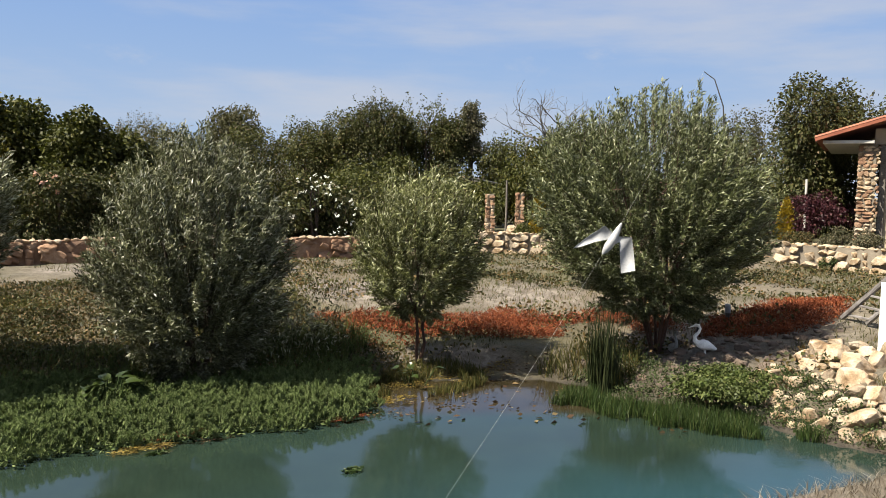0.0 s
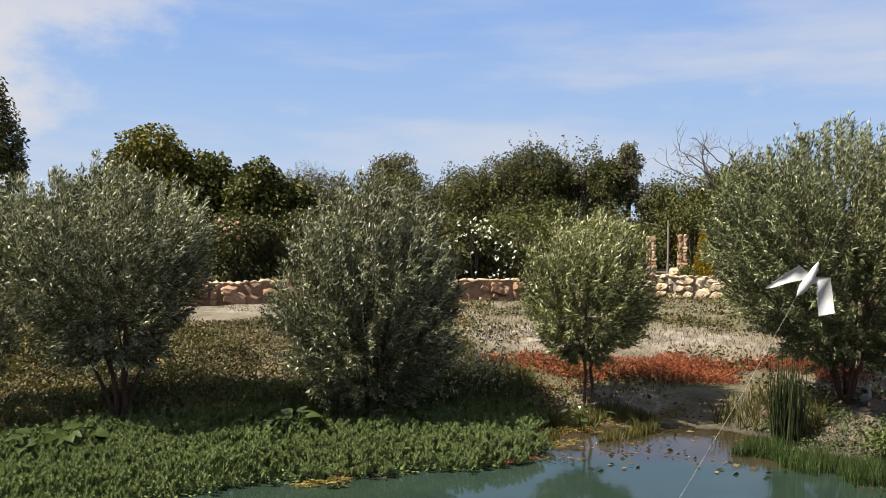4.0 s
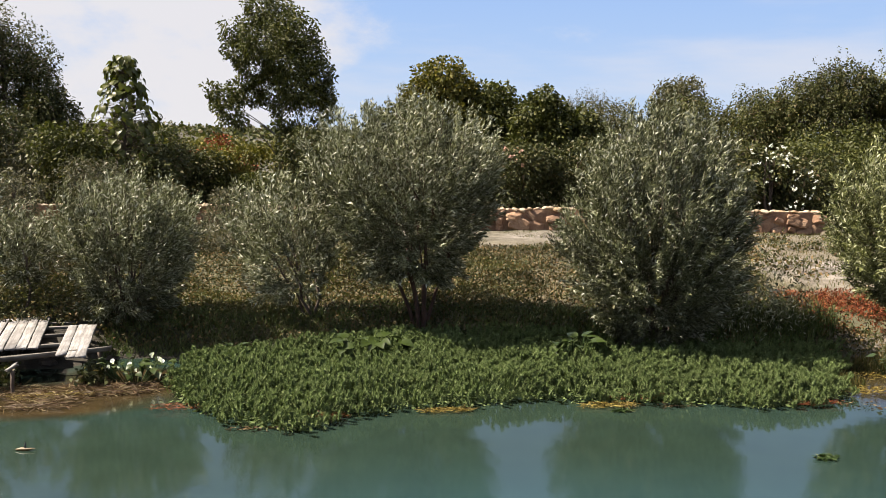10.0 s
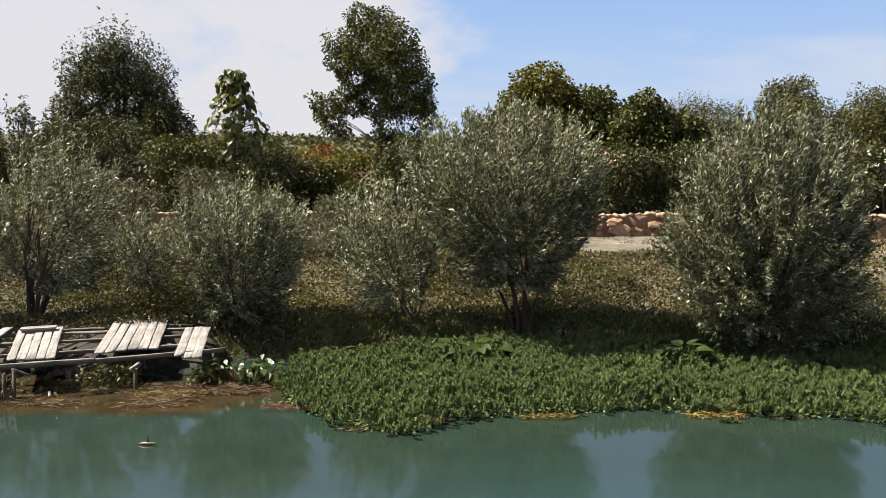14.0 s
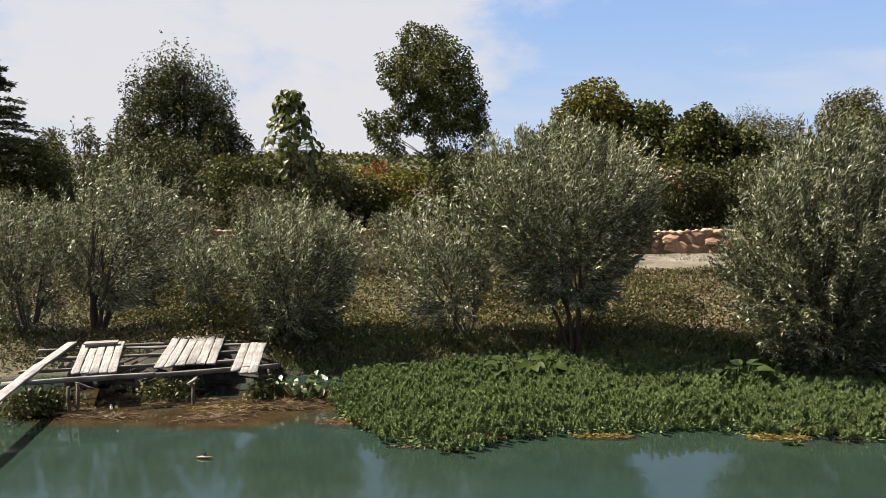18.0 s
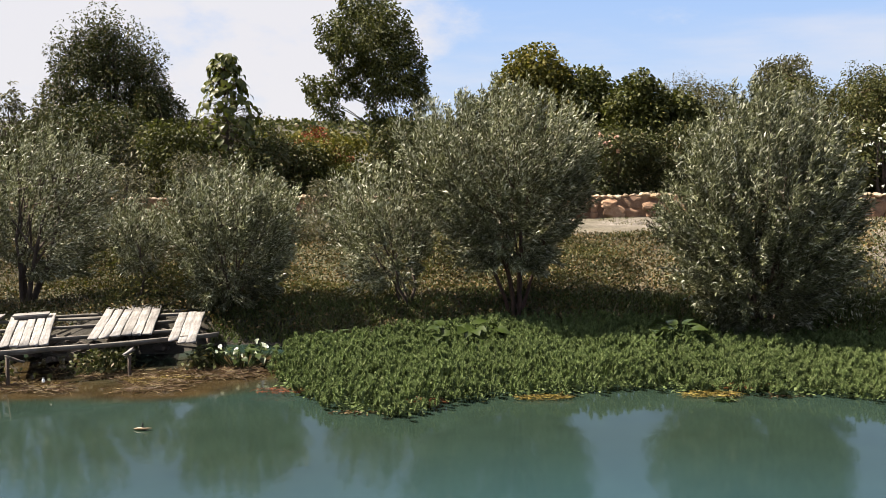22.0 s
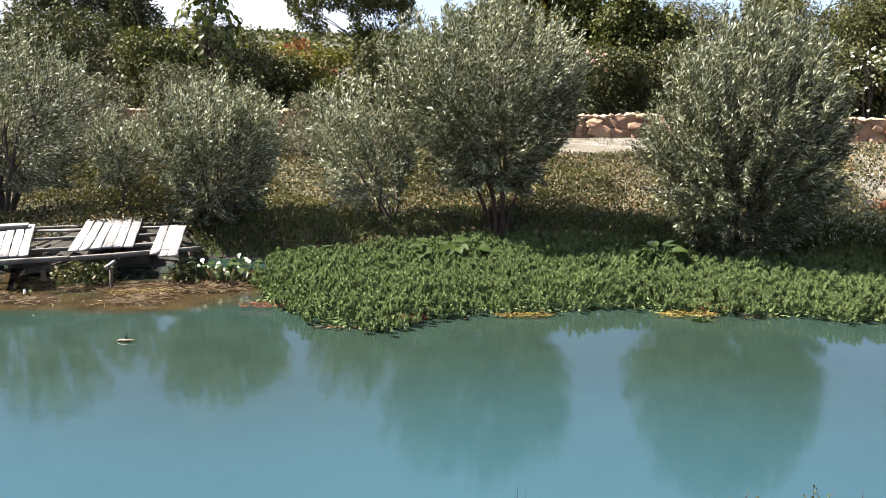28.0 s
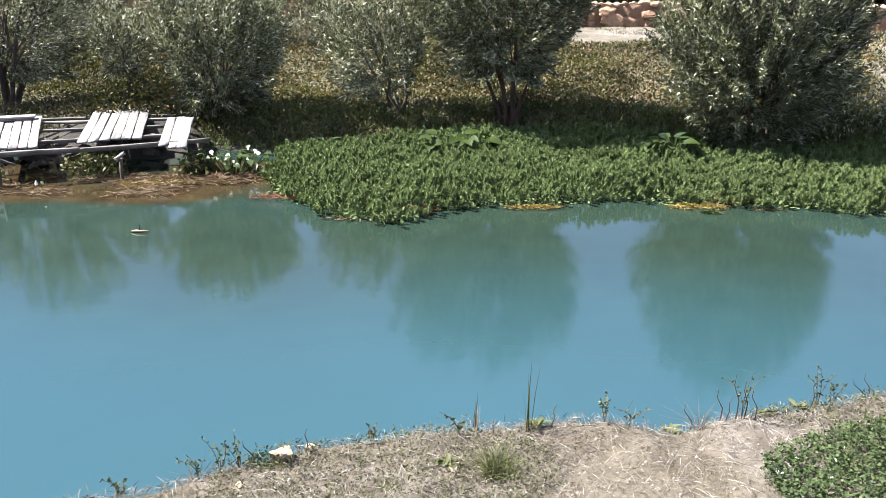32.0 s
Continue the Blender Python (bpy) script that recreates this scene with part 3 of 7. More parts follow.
# stony soil under the wide willow, darkened further where its shade falls
mud_shade = np.maximum(mud_shade, 0.3 * ss(8.7, 9.2, gx) * ss(12.4, 11.2, gx) * ss(5.6, 6.4, gy + 0.3 * wobble(gx, gy, 2, 26)) * ss(9.4, 8.6, gy + 0.45 * (gx - 9.6)))
mud_shade = np.maximum(mud_shade, 0.7 * ss(0.5, 0.2, d) * ss(8.6, 9.2, gx) * ss(3.4, 4.0, gy))
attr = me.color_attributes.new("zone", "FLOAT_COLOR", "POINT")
attr.data.foreach_set("color", np.stack([dust, turf, np.clip(mud_shade, 0, 1), np.ones_like(d)], -1).astype(np.float32).ravel())
lone("ground", me, "dry earth with pale dusty paths and sparse turf", "ground", kind="structure")

# the water is one level sheet inside the banks
wx, wy = np.meshgrid(np.arange(-30, 10.5, 0.14), np.arange(-3, 12.2, 0.14))
wd = edge_distance(wx, wy, POND)
win = inside(wx, wy, POND)
nx, ny = wx.shape[1], wx.shape[0]
i, j = np.meshgrid(np.arange(ny - 1), np.arange(nx - 1), indexing="ij")
quads = np.stack([i * nx + j, i * nx + j + 1, (i + 1) * nx + j + 1, (i + 1) * nx + j], -1).reshape(-1, 4)
keep = (win | (wd < 0.3)).ravel()[quads].all(1)
used, quads = np.unique(quads[keep], return_inverse=True)
wv = np.stack([wx, wy, 0 * wx], -1).reshape(-1, 3)[used]
me = mesh_np("water", wv, quads.reshape(-1, 4), WATER, True)
far_side = wv[:, 1] + 0.25 * (wv[:, 0] > 8) * wv[:, 0]
hid = ss(1.5, 0.2, edge_distance(wv[:, 0], wv[:, 1], POND)) * (wv[:, 1] > 3.6)
east = ss(5.5, 7.5, wv[:, 0]) * ss(4.0, 6.0, wv[:, 1]) * 0.62
corner = ss(-0.3, 0.9, (wv[:, 0] - 6.7) * 0.62 + (wv[:, 1] - 7.3) * 0.78 + 0.22 * wobble(wv[:, 0], wv[:, 1], 1.3, 29)) * ss(5.2, 6.2, wv[:, 0])
west = ss(1.75, 0.85, np.hypot((wv[:, 0] + 3.6) / 2.4, (wv[:, 1] - 9.6) / 0.85))
shal = np.maximum(np.maximum(hid * 0.6, east), 0.6 * ss(4.0, 7.5, wv[:, 1]))
shal = np.clip(shal * (1 + 0.25 * wobble(wv[:, 0], wv[:, 1], 0.8, 31)), 0, 0.62)
shal = np.clip(np.maximum(np.maximum(shal, 0.9 * corner), west * (1 + 0.3 * wobble(wv[:, 0], wv[:, 1], 2.0, 32))), 0, 1)
attr = me.attributes.new("shallow", "FLOAT", "POINT")
attr.data.foreach_set("value", shal.astype(np.float32))
lone("water", me, "still turquoise pond water, brown in the shallows", "water", kind="structure")


# ---- trees and shrubs ----
def gz_at(x, y):
    return float(ground(np.array([x]), np.array([y]))[0])


def bezier(a, b, c, n):
    u = np.linspace(0, 1, n)[:, None]
    return (1 - u) ** 2 * a + 2 * u * (1 - u) * b + u**2 * c


def lumps(u, rng, count=7, amount=0.2):
    """Uneven outline: bulges in chosen directions."""
    out = np.ones(len(u))
    for _ in range(count):
        axis_dir = unit(rng.normal(size=3))
        out += amount * rng.uniform(-0.8, 1.0) * np.clip(u @ axis_dir, 0, 1) ** 4
    return out


# half-width of a willow's crown from its foot to its top
CROWN = {"vase": ([-1, -0.7, -0.35, 0.0, 0.35, 0.65, 0.85, 0.95, 1], [0.48, 0.64, 0.83, 0.95, 1.0, 0.93, 0.72, 0.48, 0.2]),
         "dome": ([-1, -0.75, -0.4, 0.0, 0.35, 0.65, 0.85, 0.95, 1], [0.34, 0.66, 0.94, 1.0, 0.93, 0.75, 0.53, 0.34, 0.15])}


def willow(x, y, top, bottom, half, seed, label, stems=6, twigs=520, per=52, mat=None, lean=(0.0, 0.0), leaf=0.08, spikes=22, bark=None, trunk_r=0.04, low=0.0, depth=None, group="willows on the far bank", form="vase"):
    """A bushy willow: several stems, thin rising twigs and narrow silvery leaves."""
    rng = np.random.default_rng(seed)
    per = int(per * 1.5)
    g = gz_at(x, y)
    base = np.array([x, y, g - 0.05])
    centre = np.array([x + lean[0], y + lean[1], bottom * 0.52 + top * 0.48 - 0.04])
    radii = np.array([half, depth or half * 0.95, (top - bottom) * 0.5])
    tree = thing("willow_tree", (x, y, g), label, "tree", group)
    # stems
    pieces, tips = [], []
    for k in range(stems):
        a = 2 * np.pi * (k + rng.uniform(-0.3, 0.3)) / stems
        out = np.array([np.cos(a), np.sin(a), 0]) * radii * rng.uniform(0.3, 0.62)
        tip = centre + out + np.array([0, 0, radii[2] * rng.uniform(0.15, 0.6)])
        ctrl = base + np.array([out[0] * 0.55 + lean[0] * 0.4, out[1] * 0.55, (tip[2] - base[2]) * 0.5])
        foot = base + np.array([np.cos(a), np.sin(a), 0]) * trunk_r * 1.8
        pts = bezier(foot, ctrl, tip, 9)
        pts[1:-1] += rng.normal(scale=0.02, size=(7, 3))
        r0 = trunk_r * rng.uniform(0.7, 1.15)
        pieces.append(tube(pts, np.linspace(r0, r0 * 0.25, 9), 6))
        tips.append(pts)
        for s in range(3):
            st = pts[rng.integers(3, 8)]
            en = centre + (unit(rng.normal(size=3)) * [1, 1, 0.7] + [0, 0, 0.2]) * radii * 0.7
            en[2] = max(en[2], st[2] + 0.1)
            pieces.append(tube(bezier(st, (st + en) / 2 + [0, 0, 0.1], en, 6), np.linspace(r0 * 0.45, r0 * 0.12, 6), 4))
    part("trunk", mesh_np("trunk", *joined(pieces), bark or BARK, True), tree)
    # twigs: each rises from inside the crown to its uneven outside
    hs = np.linspace(-1, 1, 41)
    shape = np.interp(hs, *CROWN[form])
    h = rng.choice(hs, twigs, p=shape / shape.sum()) + rng.uniform(-0.025, 0.025, twigs)
    a = rng.uniform(0, 2 * np.pi, twigs)
    wide = np.interp(h, hs, shape)
    u = np.stack([wide * np.cos(a), wide * np.sin(a), h], -1)
    bulge = lumps(unit(u), np.random.default_rng(seed + 5), 9, 0.16)
    r = (1 - 0.62 * rng.random(twigs) ** 1.7) * bulge
    end = centre + radii * u * np.stack([r, r, 0.97 + 0.06 * r], -1)
    # some gather into tufts
    tuft = rng.choice(twigs, max(8, twigs // 9))
    pull = rng.choice(tuft, twigs)
    near_by = np.linalg.norm(end[pull] - end, axis=1) < 0.45
    end = np.where(near_by[:, None], end * 0.35 + end[pull] * 0.65, end)
    end += rng.normal(scale=0.035, size=(twigs, 3))
    if spikes:
        k = rng.choice(twigs, spikes, replace=False)
        off = rng.normal(scale=0.38, size=(spikes, 2)).clip(-0.8, 0.8)
        end[k, :2] = centre[:2] + radii[:2] * off
        end[k, 2] = centre[2] + radii[2] * (1 - 0.75 * (off**2).sum(1)) * rng.uniform(0.97, 1.2, spikes)
    end[:, 2] = np.maximum(end[:, 2], g + 0.12)
    rise = 0.6 + 0.28 * np.clip((end[:, 2] - centre[2]) / radii[2], 0, 1)
    start = np.stack([base[0] + (end[:, 0] - base[0]) * rise, base[1] + (end[:, 1] - base[1]) * rise, np.maximum(g + 0.15, centre[2] - radii[2] * 0.8 + (end[:, 2] - centre[2] + radii[2] * 0.8) * 0.62)], -1)
    seg = end - start
    short = np.minimum(1, 0.7 / np.linalg.norm(seg, axis=1))[:, None]
    start = end - seg * short
    ctrl = (start + end) / 2 + np.array([0, 0, -0.03]) + rng.normal(scale=0.04, size=(twigs, 3))
    uu = np.sort(rng.random((twigs, per)) ** 0.85, axis=1)[..., None]
    pos = (1 - uu) ** 2 * start[:, None] + 2 * uu * (1 - uu) * ctrl[:, None] + uu**2 * end[:, None]
    tan = unit(2 * (1 - uu) * (ctrl - start)[:, None] + 2 * uu * (end - ctrl)[:, None])
    pos = pos.reshape(-1, 3) + rng.normal(scale=0.018, size=(twigs * per, 3))
    dirs = tan.reshape(-1, 3) + rng.normal(scale=0.55, size=(twigs * per, 3)) + np.array([0.32, -0.05, 0.12])
    part("crown", mesh_np("crown", *leaves(pos, dirs, leaf, leaf * 0.2, rng), mat or WILLOW), tree)
    tw = [tube(np.stack([start[k], ctrl[k], end[k]]), [0.005, 0.0035, 0.002], 3) for k in range(0, twigs, 3)]
    tagged(part("twig_mass", mesh_np("twig_mass", *joined(tw), bark or BARK), tree), kind="stuff")
    return tree


def broad_tree(name, x, y, top, bottom, half, seed, label, mat, lobes=14, count=9000, leaf=0.16, ratio=0.6, trunk=0.12, bark=None, category="tree", group="", shape=0.0, depth=None, spikes=0, stems=2, ground_z=None, gap=0.0, clumps=None):
    """A leafy tree or shrub: trunk, limbs to each lobe and leaves in shells round the lobes. shape: narrower towards the top."""
    rng = np.random.default_rng(seed)
    g = gz_at(x, y) if ground_z is None else ground_z
    depth = depth or half
    tree = thing(name, (x, y, g), label, category, group)
    mid, rz = (top + bottom) / 2, (top - bottom) / 2
    lc, lr = [], []
    for k in range(lobes):
        h = rng.uniform(-0.85, 0.82) if k else 0.78
        wide = math.sqrt(max(0.05, 1 - h * h)) * (1 - shape * (h + 1) / 2)
        a = rng.uniform(0, 6.283)
        rr = rng.uniform(0.3, 0.8) * wide
        r = rng.uniform(0.3, 0.45) * min(1.0, 0.5 + wide) * (1 if k else 0.75)
        lc.append([x + half * rr * np.cos(a), y + depth * rr * np.sin(a), mid + rz * h * 0.82])
        lr.append([half * r, depth * r, min(rz * r * 1.15, half * r * 1.4)])
    if clumps:
        # the crown's own clumps: offset, height, radius
        lc = [[x + dx, y + rng.uniform(-0.5, 0.5) * (half - abs(dx) * 0.5), h] for dx, h, r in clumps]
        lr = [[r, r * 1.1, r] for dx, h, r in clumps]
        lobes = len(lc)
    lc, lr = np.array(lc), np.array(lr)
    weight = (lr[:, 0] * lr[:, 2]) / (lr[:, 0] * lr[:, 2]).sum()
    which = rng.choice(lobes, count, p=weight)
    u = unit(rng.normal(size=(count, 3)))
    rad = (0.55 + 0.55 * rng.random(count) ** 0.7) * (1 + 0.25 * wobble(u[:, 0] * 3 + which * 2.3, u[:, 2] * 3 + u[:, 1] * 2, 1.6, seed))
    p = lc[which] + lr[which] * u * rad[:, None]
    if gap:
        keep = wobble(p[:, 0] * 2.2 + p[:, 1] * 2, p[:, 2] * 2.2, 1.2, seed + 3) > -1 + gap * 1.4
        p, u = p[keep], u[keep]
    if spikes:
        n, per = spikes, 34
        sx = np.stack([x + half * rng.uniform(-0.8, 0.8, n), y + depth * rng.uniform(-0.5, 0.5, n), np.full(n, mid + rz * 0.25)], -1)
        tipz = mid + rz * (0.62 + 0.5 * rng.random(n)) * (1 - 0.6 * np.abs((sx[:, 0] - x) / half) ** 1.3)
        w = rng.random((n, per, 1))
        top_pts = np.stack([sx[:, 0] + 0.12 * (sx[:, 0] - x), sx[:, 1], tipz], -1)
        sp = (sx[:, None] * (1 - w) + top_pts[:, None] * w).reshape(-1, 3) + rng.normal(scale=0.05 * half / 2 + 0.01, size=(n * per, 3))
        p, u = np.concatenate([p, sp]), np.concatenate([u, unit(rng.normal(size=(n * per, 3)) + [0, 0, 1.2])])
    low = p[:, 2] < g + 0.05
    p[low, 2] = g + 0.05 + rng.random(low.sum()) * 0.2
    dirs = u * 0.7 + rng.normal(scale=0.6, size=p.shape) + [0.1, 0, -0.15]
    part("crown", mesh_np("crown", *leaves(p, dirs, leaf, leaf * ratio, rng, 0.3, 0.25), mat), tree)
    pieces = []
    for s in range(stems):
        foot = np.array([x + rng.uniform(-1, 1) * trunk * 1.5 * (stems > 1), y + rng.uniform(-1, 1) * trunk * (stems > 1), g - 0.1])
        head = np.array([x + rng.uniform(-0.25, 0.25) * half * (stems > 1), y, mid + rz * 0.55])
        pts = bezier(foot, (foot + head) / 2 + [rng.uniform(-0.1, 0.1) * half, 0, 0], head, 9)
        pieces.append(tube(pts, np.linspace(trunk, trunk * 0.25, 9), 8))
        for k in range(s, lobes, stems):
            near_z = pts[np.abs(pts[:, 2] - (lc[k, 2] - 0.4 * rz * rng.uniform(0.4, 1))).argmin()]
            pieces.append(tube(bezier(near_z, (near_z + lc[k]) / 2 + [0, 0, 0.15 * rz * rng.uniform(0, 1)], lc[k], 6), np.linspace(trunk * 0.4, trunk * 0.08, 6), 5))
    part("trunk", mesh_np("trunk", *joined(pieces), bark or BARK, True), tree)
    return tree


def blossoms(parent, pts, size, mat, rng, label):
    """Flower heads of a few petals each, every head by itself."""
    for q in pts:
        p = np.repeat(q[None], 9, axis=0) + rng.normal(scale=size * 0.35, size=(9, 3))
        part("blossom", mesh_np("blossom", *leaves(p, rng.normal(size=(9, 3)) + [0, -0.4, 0.5], size, size * 0.7, rng), mat), parent, label)


def conifer(x, y, top, reach, seed, label):
    """A cedar: straight trunk, level boughs in storeys, short needles."""
    rng = np.random.default_rng(seed)
    g = gz_at(x, y)
    tree = thing("cedar_tree", (x, y, g), label, "tree")
    wood, pts, dirs = [tube(np.array([[x, y, g - 0.1], [x + 0.04, y, (g + top) / 2], [x, y, top]]), [0.11, 0.07, 0.012], 8)], [], []
    for k in range(95):
        h = rng.random() ** 0.8
        z = g + 0.8 + (top - g - 0.85) * h
        a = rng.uniform(0, 6.283)
        L = (reach * (1 - h) ** 0.75 + 0.2) * rng.uniform(0.7, 1.15)
        s = np.array([x, y, z])
        e = s + np.array([math.cos(a) * L, math.sin(a) * L, -0.1 * L + 0.1])
        line = bezier(s, (s + e) / 2 + [0, 0, 0.14 * L], e, 6)
        wood.append(tube(line, np.linspace(0.025, 0.005, 6), 4))
        n = int(70 + 130 * L)
        w = rng.random(n)[:, None] ** 0.7
        q = (1 - w) * s + w * e + [0, 0, 0.02] + np.concatenate([np.zeros((n, 2)), 0.28 * L * w * (1 - w)], 1)
        side = np.array([-math.sin(a), math.cos(a), 0]) * (rng.uniform(-1, 1, (n, 1)) * 0.3 * L * (1 - 0.6 * w))
        pts.append(q + side + rng.normal(scale=0.025, size=(n, 3)))
        dirs.append(unit(e - s) + side * 2 + rng.normal(scale=0.35, size=(n, 3)))
    p = np.concatenate(pts)
    part("crown", mesh_np("crown", *leaves(p, np.concatenate(dirs), 0.13, 0.035, rng), DARKLEAF), tree)
    part("trunk", mesh_np("trunk", *joined(wood), BARK, True), tree)


# willows along the far bank
willow(-7.25, 12.2, 2.6, 0.5, 0.85, 100, "low grey-green willow bush on the bank by the dock", 5, 230, 42)
willow(-6.4, 12.75, 3.1, 0.75, 1.2, 101, "tall airy grey-leaved willow behind the dock", 6, 340, 46, lean=(0.5, 0.0))
willow(-4.4, 12.2, 2.1, 0.85, 0.5, 102, "slim young willow with one thin dark trunk", 1, 110, 32, trunk_r=0.024, spikes=8)
willow(-2.98, 12.0, 2.5, 0.5, 1.1, 103, "rounded grey-green willow bush with many stems", 8, 460, 62, low=0.4, trunk_r=0.022)
willow(-0.4, 12.2, 2.5, 0.62, 1.0, 104, "thin willow with stems leaning to the water", 4, 270, 46, lean=(-0.45, 0.1), trunk_r=0.024)
willow(1.18, 12.0, 3.6, 1.02, 1.5, 105, "large silvery willow with several reddish trunks", 6, 860, 70, bark=REDBARK, trunk_r=0.034, spikes=40, lean=(-0.2, 0.0))
willow(4.4, 10.8, 3.5, 0.3, 1.38, 106, "dense grey-green willow bush leafed down to the ground", 12, 1100, 76, mat=WILLOW_GREY, low=0.5, trunk_r=0.03, lean=(-0.06, 0.0), form="dome")
willow(7.46, 10.1, 3.1, 0.98, 1.12, 107, "young yellow-green willow on a single trunk", 2, 540, 66, mat=WILLOW_YOUNG, bark=REDBARK, trunk_r=0.03, form="dome")
willow(10.4, 8.0, 4.35, 1.1, 1.85, 108, "wide green willow with spreading reddish trunks", 9, 1350, 74, mat=WILLOW_GREEN, bark=REDBARK, trunk_r=0.026, spikes=30, lean=(-0.1, 0.0), form="dome")

# trees and shrubs behind the wall
TALL = [(-0.6, 7.5, 0.55), (0.0, 7.25, 0.7), (-1.15, 6.85, 0.62), (-0.4, 6.55, 0.85), (0.55, 6.7, 0.65), (1.0, 6.1, 0.62), (0.3, 5.85, 0.85), (-0.7, 5.75, 0.75), (-1.2, 6.1, 0.52), (1.3, 5.3, 0.58), (0.7, 5.0, 0.8), (-0.2, 4.95, 0.68), (1.55, 4.6, 0.42), (1.05, 4.2, 0.72), (0.4, 4.1, 0.6),
        (0.85, 3.4, 0.7), (0.4, 3.0, 0.5), (-0.9, 4.7, 0.4), (-1.85, 4.5, 0.5), (-1.55, 4.15, 0.45), (-2.15, 4.7, 0.32), (-1.3, 4.85, 0.32), (-1.2, 3.85, 0.28)]
broad_tree("tall_tree", -2.1, 28.3, 8.1, 2.2, 2.1, 201, "tall oval tree with large green leaves and two trunks", BROADLEAF, 11, 30000, 0.115, 0.55, 0.06, GREYBARK, stems=2, gap=0.24, clumps=TALL)
BUSHY = [(0.5, 6.6, 0.3), (-0.05, 6.5, 0.35), (-0.8, 6.4, 0.35), (0.4, 5.9, 0.5), (-0.4, 5.7, 0.58), (-1.2, 5.6, 0.45), (1.1, 5.5, 0.45), (-0.9, 5.0, 0.75), (0.2, 5.1, 0.85), (1.2, 4.8, 0.68), (-1.6, 4.7, 0.5), (-1.4, 4.1, 0.85), (1.7, 4.2, 0.68), (0.2, 4.2, 1.15), (2.2, 3.8, 0.6), (-0.62, 3.4, 1.1), (1.01, 3.3, 1.1), (-1.7, 3.2, 0.9), (-1.2, 2.4, 1.2), (1.2, 2.3, 1.2)]
broad_tree("bushy_tree", -11.4, 29.5, 7.7, 0.9, 2.0, 203, "dark bushy tree with upright twigs", DARKLEAF, 13, 42000, 0.12, 0.42, 0.14, spikes=230, clumps=BUSHY)
broad_tree("bushy_tree", -9.2, 28.6, 4.7, 1.0, 1.3, 204, "dark shrubby tree with loose twigs", DARKLEAF, 9, 7000, 0.13, 0.45, 0.08, spikes=12)
conifer(-14.7, 23.2, 6.3, 1.9, 205, "feathery dark cedar with level drooping boughs")
for k, (x, y, top) in enumerate([(-12.6, 27, 4.6), (-13.7, 26.8, 4.9), (-14.9, 27.2, 4.8), (-16.3, 26.5, 4.4)]):
    broad_tree("sapling", x, y, top, 1.2, 0.6, 210 + k, "thin sapling with sparse grey-green twigs", GREYLEAF, 6, 900, 0.14, 0.4, 0.04, group="saplings", spikes=9)
broad_tree("leafy_tree", 3.6, 29.3, 6.15, 1.5, 1.25, 220, "yellow-green tree with a rounded top", YELLOWLEAF, 6, 15000, 0.15, 0.65, 0.09, clumps=[(-0.59, 5.5, 0.5), (-0.12, 5.4, 0.75), (0.48, 5.2, 0.62), (-0.17, 4.7, 0.9), (0.63, 4.6, 0.75), (-0.84, 4.7, 0.7), (-0.6, 3.7, 1.0), (0.5, 3.6, 1.0), (0, 2.6, 1.2)])
broad_tree("leafy_tree", 5.1, 29.1, 5.5, 1.3, 1.1, 221, "green tree with large drooping leaves", BROADLEAF, 6, 13000, 0.16, 0.6, 0.08, clumps=[(-0.02, 4.85, 0.5), (0.5, 4.9, 0.5), (0.13, 4.13, 0.85), (0.85, 4.13, 0.7), (-0.46, 4.13, 0.7), (0.48, 3.4, 0.9), (-0.4, 3.2, 0.9), (0.1, 2.4, 1.1)])
broad_tree("leafy_tree", 6.7, 27.3, 5.0, 1.2, 1.0, 222, "green tree with a pointed crown and low side boughs", BROADLEAF, 7, 14000, 0.15, 0.6, 0.08, clumps=[(-0.1, 4.65, 0.42), (0.28, 4.25, 0.6), (-0.38, 4.0, 0.65), (0.06, 3.5, 0.8), (0.77, 3.7, 0.65), (1.24, 3.85, 0.55), (1.71, 3.6, 0.52), (0.9, 2.9, 0.9), (-0.3, 2.6, 1.0), (1.7, 2.8, 0.8)])
broad_tree("leafy_tree", 1.6, 28.6, 4.4, 1.1, 1.6, 223, "dark green bushy tree behind the hedge", DARKLEAF, 10, 8000, 0.14, 0.6, 0.08)
broad_tree("leafy_tree", 8.9, 29.6, 4.3, 1.2, 1.5, 224, "green bushy tree behind the hedge", BROADLEAF, 10, 8000, 0.14, 0.6, 0.08)
# the belt of shrubs above the stone wall
HEDGE = [(-16.5, 23.4, 4.2, 2.0, DARKLEAF), (-14.0, 24.4, 4.1, 1.9, BROADLEAF), (-11.9, 24.3, 4.0, 1.9, DARKLEAF), (-9.6, 24.9, 4.1, 1.8, DARKLEAF), (-8.0, 23.6, 3.3, 1.7, GREYLEAF), (-6.2, 24.9, 3.5, 1.7, DARKLEAF), (-5.0, 23.3, 2.8, 1.3, DARKLEAF), (-7.0, 23.2, 3.5, 1.2, BROADLEAF), (-4.3, 25.6, 2.95, 1.5, DARKLEAF), (-3.5, 25.9, 3.0, 1.2, YELLOWLEAF),
         (-2.4, 25.2, 2.2, 1.5, BROADLEAF), (-0.5, 24.6, 3.3, 1.7, DARKLEAF), (1.3, 24.3, 3.1, 1.6, DARKLEAF), (3.0, 24.0, 3.1, 1.5, BROADLEAF), (5.2, 23.9, 3.15, 1.45, DARKLEAF), (7.0, 24.3, 3.3, 1.6, DARKLEAF), (8.8, 23.6, 3.0, 1.5, BROADLEAF), (10.2, 23.4, 3.0, 1.4, DARKLEAF), (14.2, 23.6, 2.9, 1.6, DARKLEAF), (16.2, 24.6, 3.0, 1.6, BROADLEAF)]
